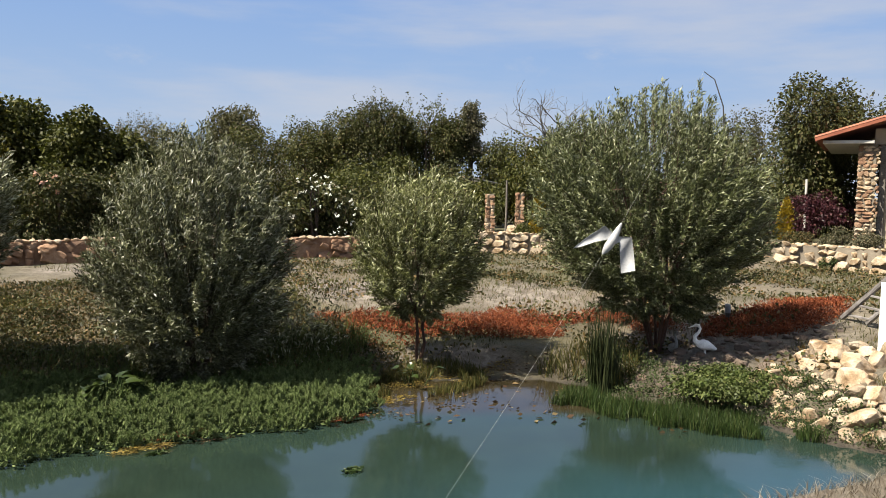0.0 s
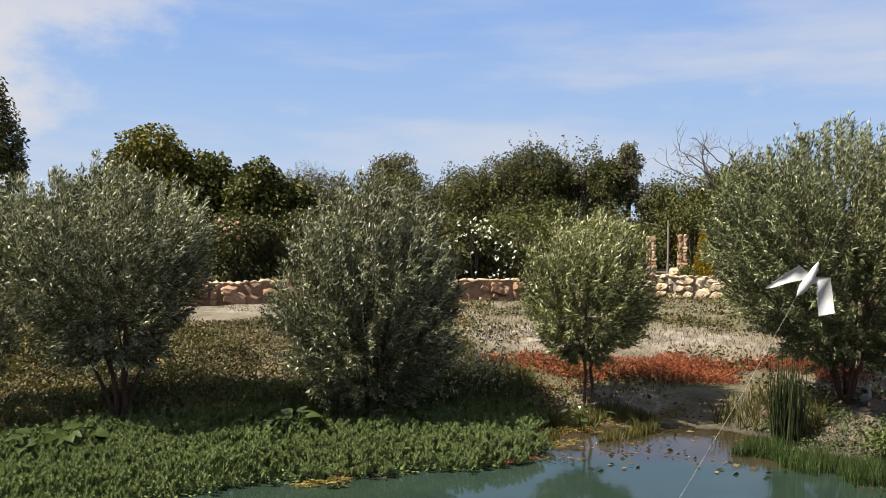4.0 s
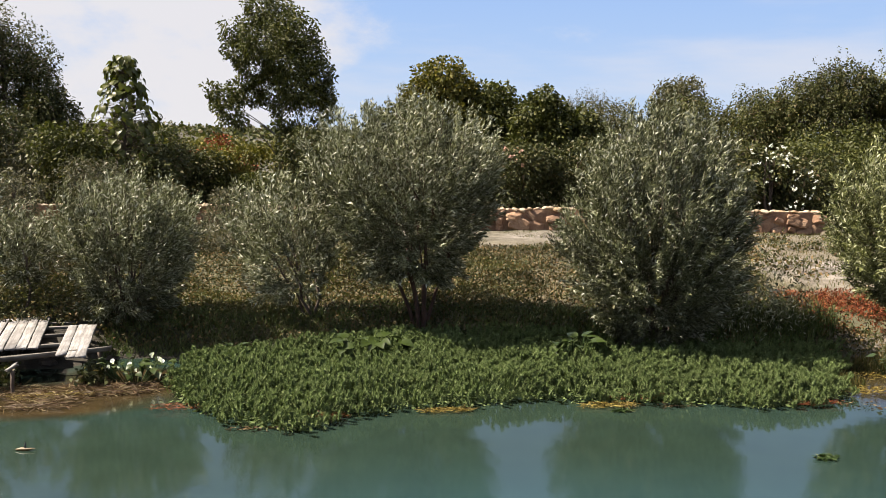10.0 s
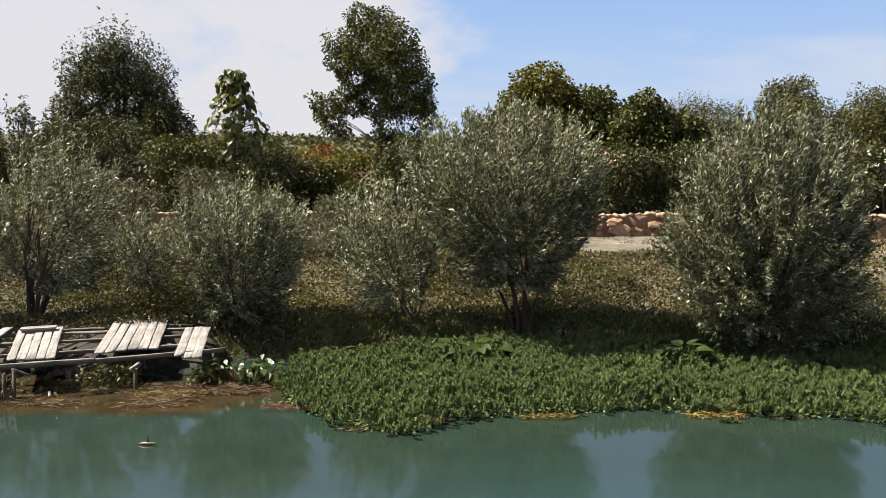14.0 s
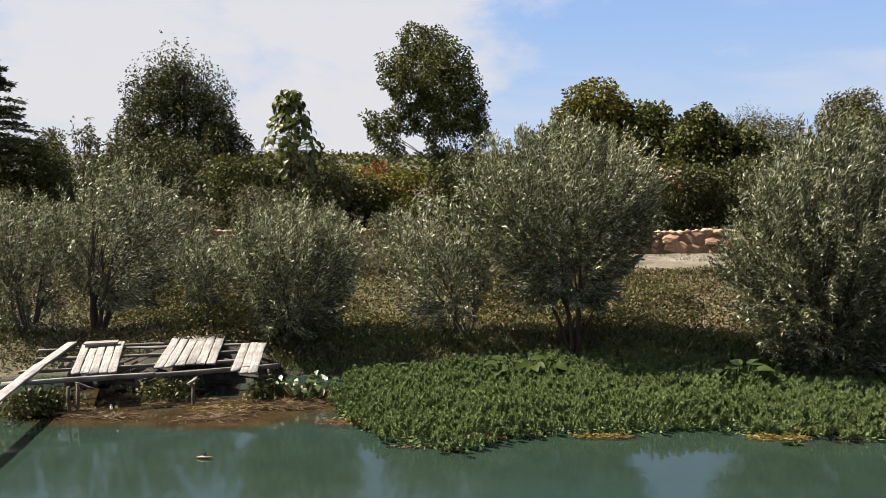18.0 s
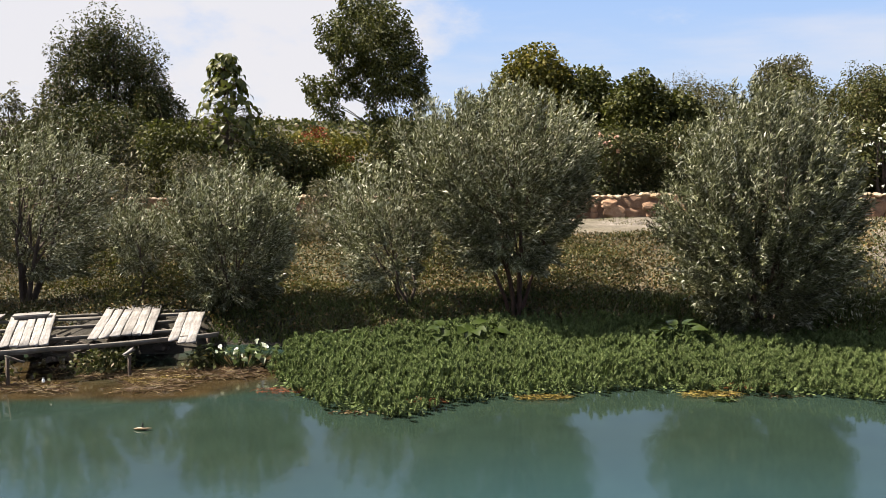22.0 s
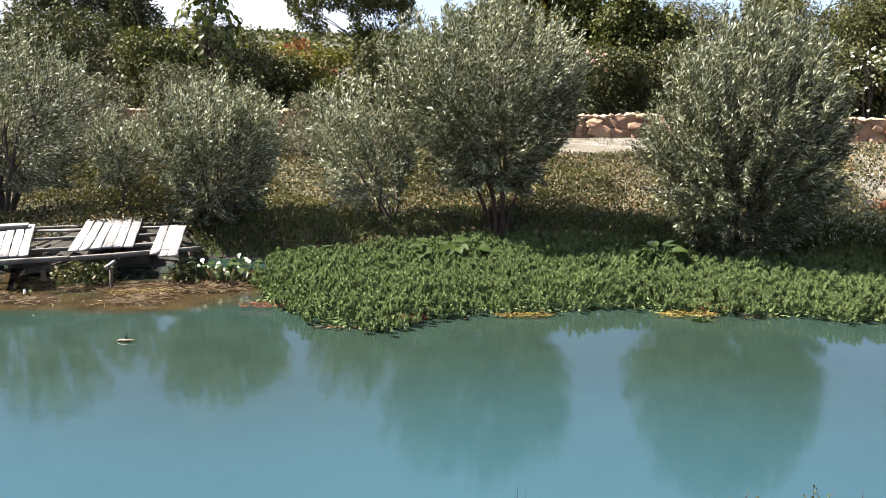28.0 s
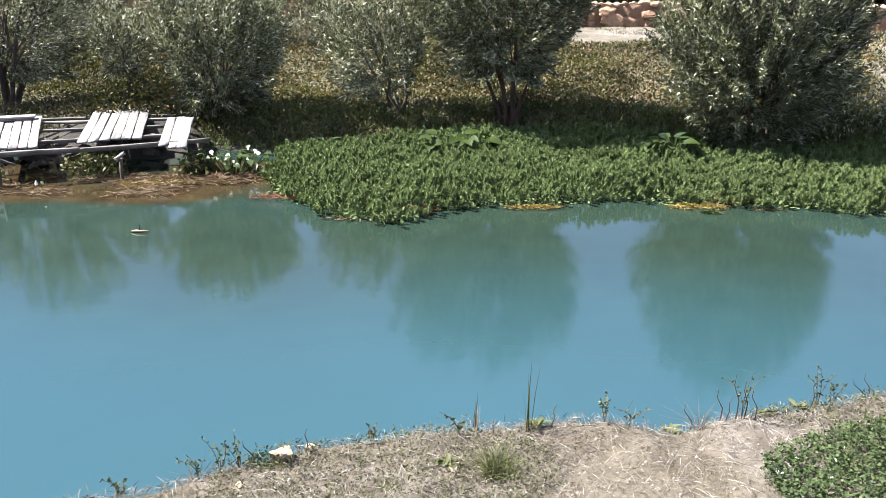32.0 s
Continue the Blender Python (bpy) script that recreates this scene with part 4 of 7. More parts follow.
HEDGE_LABEL = {"dark_leaf": "dense dark green shrub above the stone wall", "broad_leaf": "leafy green shrub above the stone wall", "yellow_green_leaf": "yellow-green leafy shrub above the stone wall", "grey_leaf": "grey-green shrub with narrow leaves above the wall"}
hedge_bushes = []
for k, (x, y, top, half, mat) in enumerate(HEDGE):
    hedge_bushes.append(broad_tree("shrub", x, y, top, 0.9, half, 240 + k, HEDGE_LABEL[mat.name], mat, 12, 7500, 0.11, 0.5, 0.05, category="shrub", group="shrubs above the wall", depth=1.1, stems=3))
for k, (x, y, top, half) in enumerate([(-13.2, 20.6, 2.5, 1.2), (-11.2, 20.2, 2.2, 1.1), (-9.4, 20.7, 2.7, 1.2), (-7.7, 20.3, 2.3, 1.0), (-6.1, 20.8, 2.6, 1.1), (-4.4, 20.4, 2.0, 1.0), (-2.6, 20.8, 1.9, 0.9), (-0.9, 20.6, 1.5, 0.7)]):
    broad_tree("grey_shrub", x, y, top, 0.75, half, 280 + k, "loose grey-green shrub with narrow leaves before the wall", GREYLEAF, 9, 4200, 0.09, 0.3, 0.03, category="shrub", group="grey shrubs before the wall", depth=0.8, stems=4, spikes=22)
flowering = broad_tree("flowering_shrub", 12.2, 22.4, 3.25, 0.95, 1.35, 270, "dark shrub covered with white flower heads", DARKLEAF, 11, 4600, 0.14, 0.6, 0.05, category="shrub", depth=1.0, stems=3)
# trees farther off
for k, (x, y, top, bottom, half, mat, n, lab) in enumerate([
        (18.4, 43.3, 5.9, 0.8, 2.6, OLIVELEAF, 8000, "olive-green tree in the belt beyond the garden"), (21.6, 41.0, 6.5, 0.8, 2.3, OLIVELEAF, 8000, "olive-green tree in the belt beyond the garden"),
        (23.1, 40.1, 7.2, 0.8, 1.9, OLIVELEAF, 9000, "green tree with a ragged top beyond the garden"), (24.6, 39.3, 8.3, 0.8, 2.0, DARKLEAF, 10000, "tall green tree in the belt beyond the garden"),
        (26.0, 38.4, 8.0, 0.8, 1.9, OLIVELEAF, 10000, "tall olive-green tree in the belt beyond the garden"), (27.3, 37.6, 8.2, 0.8, 1.9, OLIVELEAF, 9000, "tall green tree in the belt beyond the garden"),
        (28.3, 36.9, 7.3, 0.8, 1.7, DARKLEAF, 7000, "green tree in the belt beyond the garden"), (29.1, 36.1, 7.9, 4.2, 0.95, GREYLEAF, 2600, "small airy tree rising over the belt"),
        (30.3, 35.2, 5.9, 0.8, 1.7, OLIVELEAF, 6000, "olive-green tree in the belt beyond the garden"), (31.4, 34.3, 5.8, 0.8, 1.7, YELLOWLEAF, 6000, "light green tree in the belt beyond the garden"),
        (32.9, 33.2, 6.4, 0.9, 1.9, DARKLEAF, 7000, "green tree behind the wide willow"), (28.3, 26.3, 6.2, 0.9, 2.0, DARKLEAF, 7000, "green tree behind the wide willow"),
        (31.0, 22.5, 6.0, 0.9, 2.2, DARKLEAF, 6500, "dark green tree behind the garden"), (38.3, 24.4, 7.1, 0.9, 2.6, FARLEAF, 7000, "feathery tree behind the garden"), (30.5, 16.9, 7.2, 1.1, 2.5, DARKLEAF, 20000, "dark dense tree beside the house"),
        (33.0, 14.5, 7.2, 1.0, 2.4, DARKLEAF, 12000, "dark dense tree behind the house"), (24.1, 57.4, 8.7, 1.0, 2.5, FARLEAF, 5000, "olive-green tree far off"), (20.5, 64.0, 7.0, 1.0, 4.5, FARLEAF, 5000, "hazy bushy tree far off"),
        (31.5, 60.0, 7.6, 1.0, 4.2, FARLEAF, 5000, "hazy bushy tree far off"), (13.5, 58.0, 5.6, 1.0, 4.0, FARLEAF, 4500, "hazy bushy tree far off"), (6.5, 55.0, 5.0, 1.0, 4.0, FARLEAF, 4500, "hazy bushy tree far off"),
        (-1.0, 50.0, 3.9, 0.9, 4.0, YELLOWLEAF, 4500, "light green bush far off"), (-7.0, 46.0, 3.6, 0.9, 3.5, YELLOWLEAF, 4500, "light green bush far off"), (-13.0, 42.0, 3.9, 0.9, 3.5, DARKLEAF, 4500, "green bush far off"), (-20.0, 40.0, 4.2, 0.9, 4.0, DARKLEAF, 4500, "dark green bush far off")]):
    broad_tree("distant_tree", x, y, top, bottom, half, 300 + k, lab, mat, 18, int(n * 1.7), 0.14 if y < 45 else 0.22, 0.55, 0.12, group="distant trees", shape=0.15, spikes=int(14 * half))

# bushes that cover the far hillside
rng = np.random.default_rng(330)
hx_, hy_ = rng.uniform(-150, 90, 900), rng.uniform(200, 430, 900)
p = np.repeat(np.stack([hx_, hy_, ground(hx_, hy_) + 0.6], -1), 22, 0) + rng.normal(size=(900 * 22, 3)) * [2.2, 2.2, 0.9]
lone("hillside_bushes", mesh_np("hillside_bushes", *leaves(p, rng.normal(size=p.shape), 2.0, 1.4, rng), OLIVELEAF), "scrubby green bushes on the far hillside", "bushes", kind="stuff")


# ---- plants of the pond ----
MAT = [(-2.05, 10.1), (-2.0, 9.55), (-1.72, 8.98), (-1.12, 8.2), (-0.6, 7.95), (-0.25, 7.93), (0.12, 8.35), (0.7, 8.6), (1.4, 8.6), (2.2, 8.78), (2.9, 8.63), (3.6, 8.53), (4.2, 8.43), (4.7, 8.28), (5.3, 8.33), (5.95, 8.75), (6.35, 9.5),
       (6.9, 10.3), (6.2, 10.7), (4.8, 10.95), (4.0, 11.2), (2.9, 11.7), (1.3, 12.0), (-0.3, 11.6), (-1.5, 10.9), (-2.1, 10.6)]
rng = np.random.default_rng(41)
step = 0.067
mx_, my_ = np.meshgrid(np.arange(-3, 7.2, step), np.arange(7.9, 12.2, step))
mx_, my_ = mx_.ravel() + rng.normal(scale=0.022, size=mx_.size), my_.ravel() + rng.normal(scale=0.022, size=mx_.size)
ok = inside(mx_, my_, MAT)
mx_, my_ = mx_[ok], my_[ok]
med = edge_distance(mx_, my_, MAT)
ok = (med > 0.02 + 0.1 * wobble(mx_, my_, 5, 43)) & (rng.random(len(mx_)) < 0.55 + 0.45 * ss(0.03, 0.25, med))
mx_, my_, med = mx_[ok], my_[ok], med[ok]
base_z = np.maximum(0.0, ground(mx_, my_))
n = len(mx_)
height = 0.085 + 0.11 * ss(0.0, 0.4, med) * (1 + 0.5 * wobble(mx_, my_, 2.2, 44) + 0.3 * wobble(mx_, my_, 5.5, 46)) + 0.12 * rng.random(n) ** 1.3
lean = rng.normal(scale=0.24, size=(n, 2)) + np.array([0.12, -0.22])
lean[:, 1] -= 0.2 * ss(0.3, 0.0, med)
size = rng.uniform(0.9, 1.4, n)
P, D, Ls = [], [], []
# each head: a close brush of fine leaves round a soft core, closing to a dome
for w, (below, length, rise, per) in enumerate([(0.066, 0.027, 0.06, 7), (0.05, 0.031, 0.1, 8), (0.035, 0.032, 0.16, 9), (0.022, 0.031, 0.3, 9), (0.012, 0.027, 0.6, 8), (0.005, 0.021, 1.2, 6)]):
    at_h = np.maximum(height - below, 0.006)
    for q in range(per):
        a = 2 * np.pi * (q + 0.5 * w) / per + rng.uniform(-0.15, 0.15, n)
        P.append(np.stack([mx_ + lean[:, 0] * at_h, my_ + lean[:, 1] * at_h, base_z + at_h], -1))
        D.append(np.stack([np.cos(a) + lean[:, 0] * rise, np.sin(a) + lean[:, 1] * rise, rise - lean[:, 0] * np.cos(a) * 0.7 - lean[:, 1] * np.sin(a) * 0.7], -1))
        Ls.append(length * size * rng.uniform(0.92, 1.08, n))
P, D, Ls = np.concatenate(P), np.concatenate(D), np.concatenate(Ls)
v, f = leaves(P, D, Ls, 0.3, rng, 0.35, -0.35)
ring, turn = [(0.08, 0.008), (0.04, 0.012), (0.006, 0.003)], 2 * np.pi * np.arange(4) / 4
core_v = np.stack([np.stack([mx_[:, None] + lean[:, :1] * np.maximum(height[:, None] - below, 0) + np.cos(turn) * r * size[:, None], my_[:, None] + lean[:, 1:] * np.maximum(height[:, None] - below, 0) + np.sin(turn) * r * size[:, None],
                             (base_z + np.maximum(height - below, 0.0))[:, None] - r * 0.7 * (lean[:, :1] * np.cos(turn) + lean[:, 1:] * np.sin(turn))], -1) for below, r in ring], 1)
ci, cj = np.meshgrid(np.arange(2), np.arange(4), indexing="ij")
core_f = np.stack([ci * 4 + cj, ci * 4 + (cj + 1) % 4, (ci + 1) * 4 + (cj + 1) % 4, (ci + 1) * 4 + cj], -1).reshape(-1, 4)
core_f = (np.arange(n)[:, None, None] * 12 + core_f[None]).reshape(-1, 4)
stem_v, stem_f = leaves(np.stack([mx_, my_, base_z - 0.03], -1), np.stack([lean[:, 0], lean[:, 1], np.ones(n)], -1), height + 0.03, 0.04, rng, 0.3, 0)
# sunken leaves and runners between the stems
under = rng.integers(0, n, 40000)
under = under[med[under] > 0.06]
up_ = np.stack([mx_[under], my_[under], base_z[under]], -1) + np.stack([rng.normal(scale=0.04, size=len(under)), rng.normal(scale=0.04, size=len(under)), rng.uniform(0.004, 0.05, len(under))], -1)
ud = np.concatenate([rng.normal(size=(len(under), 2)), rng.normal(scale=0.25, size=(len(under), 1))], 1)
lv_, lf_ = leaves(up_, ud, 0.06, 0.024, rng, 0.3, 0.0)
lone("feather_plant_mat", mesh_np("feather_plant_mat", *joined([(v, f), (core_v.reshape(-1, 3), core_f), (stem_v, stem_f), (lv_, lf_)]), MATPLANT), "thick floating mat of feathery green water plants", "water plants", kind="stuff")


def blades(name, pts, height, width, mat, rng, label, category, lean=0.25, bend=0.3, spread=0.0, kind="stuff"):
    """Grass-like blades of two bent pieces each."""
    n = len(pts)
    d = unit(np.concatenate([rng.normal(scale=lean, size=(n, 2)), np.ones((n, 1))], 1))
    H = (height * rng.uniform(0.5, 1.2, (n, 1))) if np.isscalar(height) else height[:, None]
    side = unit(np.concatenate([rng.normal(size=(n, 2)), np.zeros((n, 1))], 1)) * width * 0.5
    out = np.concatenate([d[:, :2], np.zeros((n, 1))], 1)
    mid = pts + d * H * 0.55
    tip = pts + d * H + out * H * bend * 1.5 - np.array([0, 0, 1.0]) * H * bend * 0.3
    v = np.stack([pts - side, pts + side, mid + side * 0.8, mid - side * 0.8, tip + side * 0.1, tip - side * 0.1], 1).reshape(-1, 3)
    k = np.arange(n)[:, None] * 6
    f = np.concatenate([k + [0, 1, 2, 3], k + [3, 2, 4, 5]], 0)
    return lone(name, mesh_np(name, v, f, mat), label, category, kind=kind)


DOCK = [(-6.5, 9.0), (-2.8, 9.6), (-3.25, 11.6), (-6.3, 11.3)]


def scatter(n, x0, x1, y0, y1, rng, keep=None):
    x, y = rng.uniform(x0, x1, n), rng.uniform(y0, y1, n)
    d = edge_distance(x, y, POND)
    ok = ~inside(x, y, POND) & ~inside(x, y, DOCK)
    if keep is not None:
        ok &= keep(x, y, d)
    x, y = x[ok], y[ok]
    return np.stack([x, y, ground(x, y)], -1)


# low growth on the far bank
rng = np.random.default_rng(51)
wild = lambda x, y, d: (d > 0.15) & (y > 7) & (y < bank_top(x) + 0.5 * wobble(x, y, 1.2, 52)) & (x < 7.2 + 0.4 * wobble(x, y, 2, 53))
pts = scatter(52000, -11, 8, 9, 17.6, rng, wild)
n = len(pts)
p = np.repeat(pts, 3, 0) + np.concatenate([rng.normal(scale=0.05, size=(n * 3, 2)), rng.uniform(0.0, 0.24, (n * 3, 1)) * np.repeat(0.6 + 0.5 * wobble(pts[:, 0], pts[:, 1], 1.1, 55)[:, None].clip(-0.9, 1), 3, 0)], 1)
lone("bank_weeds", mesh_np("bank_weeds", *leaves(p, rng.normal(size=(n * 3, 3)) + [0, 0, 0.6], 0.06, 0.03, rng), WEED), "low tangle of olive and brown weeds on the bank", "weeds", kind="stuff")
pts = scatter(15000, -11, 8, 9, 17.6, rng, lambda x, y, d: wild(x, y, d) & (wobble(x, y, 0.9, 56) > -0.2))
blades("bank_grass", pts, 0.16, 0.008, GRASS, rng, "short yellow-green grass on the far bank", "grass")
pts = scatter(14000, -9, 8, 10.5, 16.5, rng, lambda x, y, d: wild(x, y, d) & (wobble(x, y, 0.8, 57) > 0.0))
blades("bank_straw", pts, 0.2, 0.006, STRAW, rng, "patches of dry straw-coloured grass on the bank", "dry grass")


pts = scatter(26000, -3.2, 6.5, 10.4, 13.4, rng, lambda x, y, d: (d > 0.02) & (d < 1.35 + 0.4 * wobble(x, y, 2, 58)))
blades("shore_grass", pts, 0.2, 0.012, LUSH, rng, "green grass along the foot of the willows", "grass", 0.4, 0.4)

brush = lambda x, y, d: wild(x, y, d) & (d > 1.0) & (wobble(x, y, 1.6, 59) > -0.35)
pts = scatter(36000, -11, 8, 11.5, 17.2, rng, brush)
n = len(pts)
tall = 0.1 + 0.5 * np.clip(wobble(pts[:, 0], pts[:, 1], 1.6, 59), 0, 1)
p = np.repeat(pts, 4, 0) + np.concatenate([rng.normal(scale=0.06, size=(n * 4, 2)), rng.random((n * 4, 1)) * np.repeat(tall[:, None], 4, 0)], 1)
lone("bank_brush", mesh_np("bank_brush", *leaves(p, rng.normal(size=(n * 4, 3)) + [0, 0, 0.8], 0.055, 0.026, rng), GRASS), "knee-high green brush between the willows and the path", "brush", kind="stuff")

# a belt of tall grey growth in front of the wall
belt = lambda x, y, d: (y > 14.6 + 0.5 * wobble(x, y, 0.9, 601)) & (y < 19.5) & (x < 1.2 - 0.25 * (y - 15) + 0.8 * wobble(x, y, 0.7, 602)) & (wobble(x, y, 1.3, 603) > -0.55)
pts = scatter(9000, -14, 2, 14, 19.8, rng, belt)
n = len(pts)
tall = 0.35 + 0.5 * np.clip(wobble(pts[:, 0], pts[:, 1], 1.0, 604) + 0.4, 0, 1)
p = np.repeat(pts, 9, 0) + np.concatenate([rng.normal(scale=0.09, size=(n * 9, 2)), rng.random((n * 9, 1)) * np.repeat(tall[:, None], 9, 0)], 1)
lone("tall_weeds", mesh_np("tall_weeds", *leaves(p, rng.normal(size=(n * 9, 3)) + [0, 0, 1.3], 0.1, 0.026, rng), GREYLEAF), "waist-high grey-green weeds before the stone wall", "weeds", kind="stuff")
blades("tall_straw", pts[::2], 0.7, 0.01, STRAW, rng, "tall bleached grass stems before the stone wall", "dry grass", 0.25, 0.3)

# rushes, reeds and bushes at the eastern end
rng = np.random.default_rng(61)
RUSH = [(7.95, 7.75), (8.1, 6.65), (8.45, 5.8), (8.8, 5.3), (9.4, 4.75), (9.55, 5.4), (9.15, 6.6), (9.0, 7.5), (8.6, 8.0)]
x, y = rng.uniform(7.6, 9.7, 30000), rng.uniform(4.3, 8.2, 30000)
ok = inside(x, y, RUSH) & (wobble(x, y, 5.0, 62) + 2.5 * edge_distance(x, y, RUSH) > 0.0)
pts = np.stack([x[ok], y[ok], np.maximum(ground(x[ok], y[ok]), -0.02)], -1)
blades("rushes", pts, 0.2, 0.008, REED, rng, "short green rushes standing in the shallow water", "rushes", 0.16, 0.2)
x, y = rng.uniform(5.9, 8.3, 9000), rng.uniform(8.6, 10.2, 9000)
ok = (np.hypot((x - 7.1) / 1.05, (y - 9.4) / 0.62) < 1) & (wobble(x, y, 4, 63) > -0.35)
pts = np.stack([x[ok], y[ok], np.maximum(ground(x[ok], y[ok]), -0.02)], -1)
blades("shore_rushes", pts, 0.16, 0.01, GRASS, rng, "low green rushes at the edge of the mud", "rushes", 0.2, 0.2)
a, r = rng.uniform(0, 6.28, 240), 0.2 * np.sqrt(rng.random(240))
pts = np.stack([9.02 + r * np.cos(a), 7.78 + r * np.sin(a), np.full(240, -0.02)], -1)
blades("bulrush_clump", pts, 1.15, 0.014, BULRUSH, rng, "tall dark green bulrush clump in the shallows", "reeds", 0.075, 0.06)
pts = scatter(2600, 8.2, 10.2, 7.4, 9.4, rng, lambda x, y, d: (d > 0.05) & (np.hypot(x - 9.25, y - 8.3) < 0.75))
blades("bank_tall_grass", pts, 0.42, 0.01, GRASS, rng, "grey-green tall grass beside the bulrushes", "grass", 0.3, 0.4)
broad_tree("mint_bush", 9.75, 6.35, 0.5, 0.05, 0.85, 400, "low bright green leafy herb bush at the water", LUSH, 14, 11000, 0.045, 0.6, 0.012, category="shrub", depth=0.6, stems=4)
pts = scatter(5500, 8.6, 10.6, 4.0, 8.4, rng, lambda x, y, d: (d > 0.0) & (d < 0.95 + 0.25 * wobble(x, y, 2.4, 405)) & (wobble(x, y, 3.1, 406) > -0.6))
p = np.repeat(pts, 4, 0) + np.concatenate([rng.normal(scale=0.03, size=(len(pts) * 4, 2)), rng.uniform(0.0, 0.13, (len(pts) * 4, 1))], 1)
lone("shore_herbs", mesh_np("shore_herbs", *leaves(p, rng.normal(size=p.shape) + [0, 0, 0.7], 0.04, 0.02, rng), CLOVER), "low dark herbs along the stony shore", "herbs", kind="stuff")
pts = scatter(2600, 4.9, 7.3, 10.3, 12.3, rng, lambda x, y, d: (d > 0.05) & (np.hypot((x - 6.0) / 1.15, (y - 11.1) / 0.75) < 1))
blades("bank_reed_grass", pts, 0.5, 0.012, LUSH, rng, "tall dark grass on the bank beside the willow bush", "grass", 0.25, 0.35)
pts = scatter(260, 4.6, 6.6, 10.5, 11.3, rng, lambda x, y, d: d > 0.1)
p = np.repeat(pts, 10, 0) + np.concatenate([rng.normal(scale=0.03, size=(len(pts) * 10, 2)), rng.uniform(0.1, 0.75, (len(pts) * 10, 1))], 1)
lone("silver_shoots", mesh_np("silver_shoots", *leaves(p, rng.normal(size=p.shape) + [0, 0, 1.2], 0.09, 0.02, rng), WILLOW), "silvery willow shoots beside the bush", "shoots", kind="stuff")
# red and green growth on the eastern flat
red = lambda x, y, d: (d > 0.9) & (((np.abs(y - (11.2 - 0.55 * (x - 9.2)) - 0.25 * wobble(x, y, 2, 71)) < 0.85) & (x > 7.2) & (x < 12.2)) | (np.hypot((x - 13.0) / 1.6, (y - 7.6) / 1.0) < 1) | (np.hypot(x - 7.35, y - 10.9) < 0.62)) & (wobble(x, y, 3, 72) + 0.6 * wobble(x, y, 1.1, 78) > -0.55)
pts = scatter(60000, 6.6, 15, 6.4, 13, rng, red)
n = len(pts)
tall = 0.14 + 0.1 * np.clip(wobble(pts[:, 0], pts[:, 1], 2.6, 77), -1, 1) + 0.42 * np.clip(1 - (np.hypot(pts[:, 0] - 7.35, pts[:, 1] - 10.9) / 0.62) ** 2, 0, 1)
p = np.repeat(pts, 3, 0) + np.concatenate([rng.normal(scale=0.04, size=(n * 3, 2)), rng.uniform(0.0, 1.0, (n * 3, 1)) * np.repeat(tall, 3)[:, None]], 1)
lone("red_weeds", mesh_np("red_weeds", *leaves(p, rng.normal(size=p.shape) + [0, 0, 0.8], 0.07, 0.014, rng), REDWEED), "strip of rusty red dried weeds on the flat", "weeds", kind="stuff")
flat = lambda x, y, d: (d > 0.5) & (x > 7.0) & (x < along_line(WALL_B, y, 1) - 0.2) & (y < 20.5)
pts = scatter(30000, 7, 23, 5.5, 20.5, rng, lambda x, y, d: flat(x, y, d) & (wobble(x, y, 1.1, 73) > -0.15))
blades("flat_grass", pts, 0.1, 0.012, GRASS, rng, "sparse green grass on the dusty flat", "grass", 0.4, 0.3)
pts = scatter(24000, -12, 13, 12.5, 21.6, rng, lambda x, y, d: (y > bank_top(x) - 0.3) & (y < along_line(WALL_A, x, 0) - 0.2) & (wobble(x, y, 1.6, 74) + 0.4 * wobble(x, y, 5.0, 76) > 0.35))
blades("path_grass", pts, 0.08, 0.012, GRASS, rng, "sparse grass along the dusty path", "grass", 0.4, 0.3)
pts = scatter(12000, 7, 23, 5.5, 21, rng, lambda x, y, d: flat(x, y, d) & (wobble(x, y, 1.7, 75) > 0.1))
p = np.repeat(pts, 4, 0) + np.concatenate([rng.normal(scale=0.07, size=(len(pts) * 4, 2)), rng.uniform(0.0, 0.16, (len(pts) * 4, 1))], 1)
lone("flat_weeds", mesh_np("flat_weeds", *leaves(p, rng.normal(size=p.shape) + [0, 0, 0.6], 0.08, 0.045, rng), WEED), "low green and brown weeds on the flat", "weeds", kind="stuff")
# yellow alga, dead reeds and red stems on the margin
def litter(name, spots, mat, label, n, rng, size=0.11, flat_z=0.012, wide=0.04):
    pts = []
    for (cx, cy, rx, ry) in spots:
        a, r = rng.uniform(0, 6.28, n), np.sqrt(rng.random(n))
        pts.append(np.stack([cx + rx * r * np.cos(a), cy + ry * r * np.sin(a), flat_z + 0.025 * rng.random(n)], -1))
    p = np.concatenate(pts)
    p = p[wobble(p[:, 0], p[:, 1], 3.2, 611) + 0.5 * wobble(p[:, 0], p[:, 1], 9.0, 612) > -0.55]
    p[:, 2] = np.maximum(p[:, 2], np.where(inside(p[:, 0], p[:, 1], POND), 0, ground(p[:, 0], p[:, 1]) + 0.01))
    dirs = np.concatenate([rng.normal(size=(len(p), 2)) * [1, 0.45], rng.normal(scale=0.07, size=(len(p), 1))], 1)
    lone(name, mesh_np(name, *leaves(p, dirs, size, size * wide, rng, 0.2, 0.02), mat), label, "plant litter", kind="stuff")


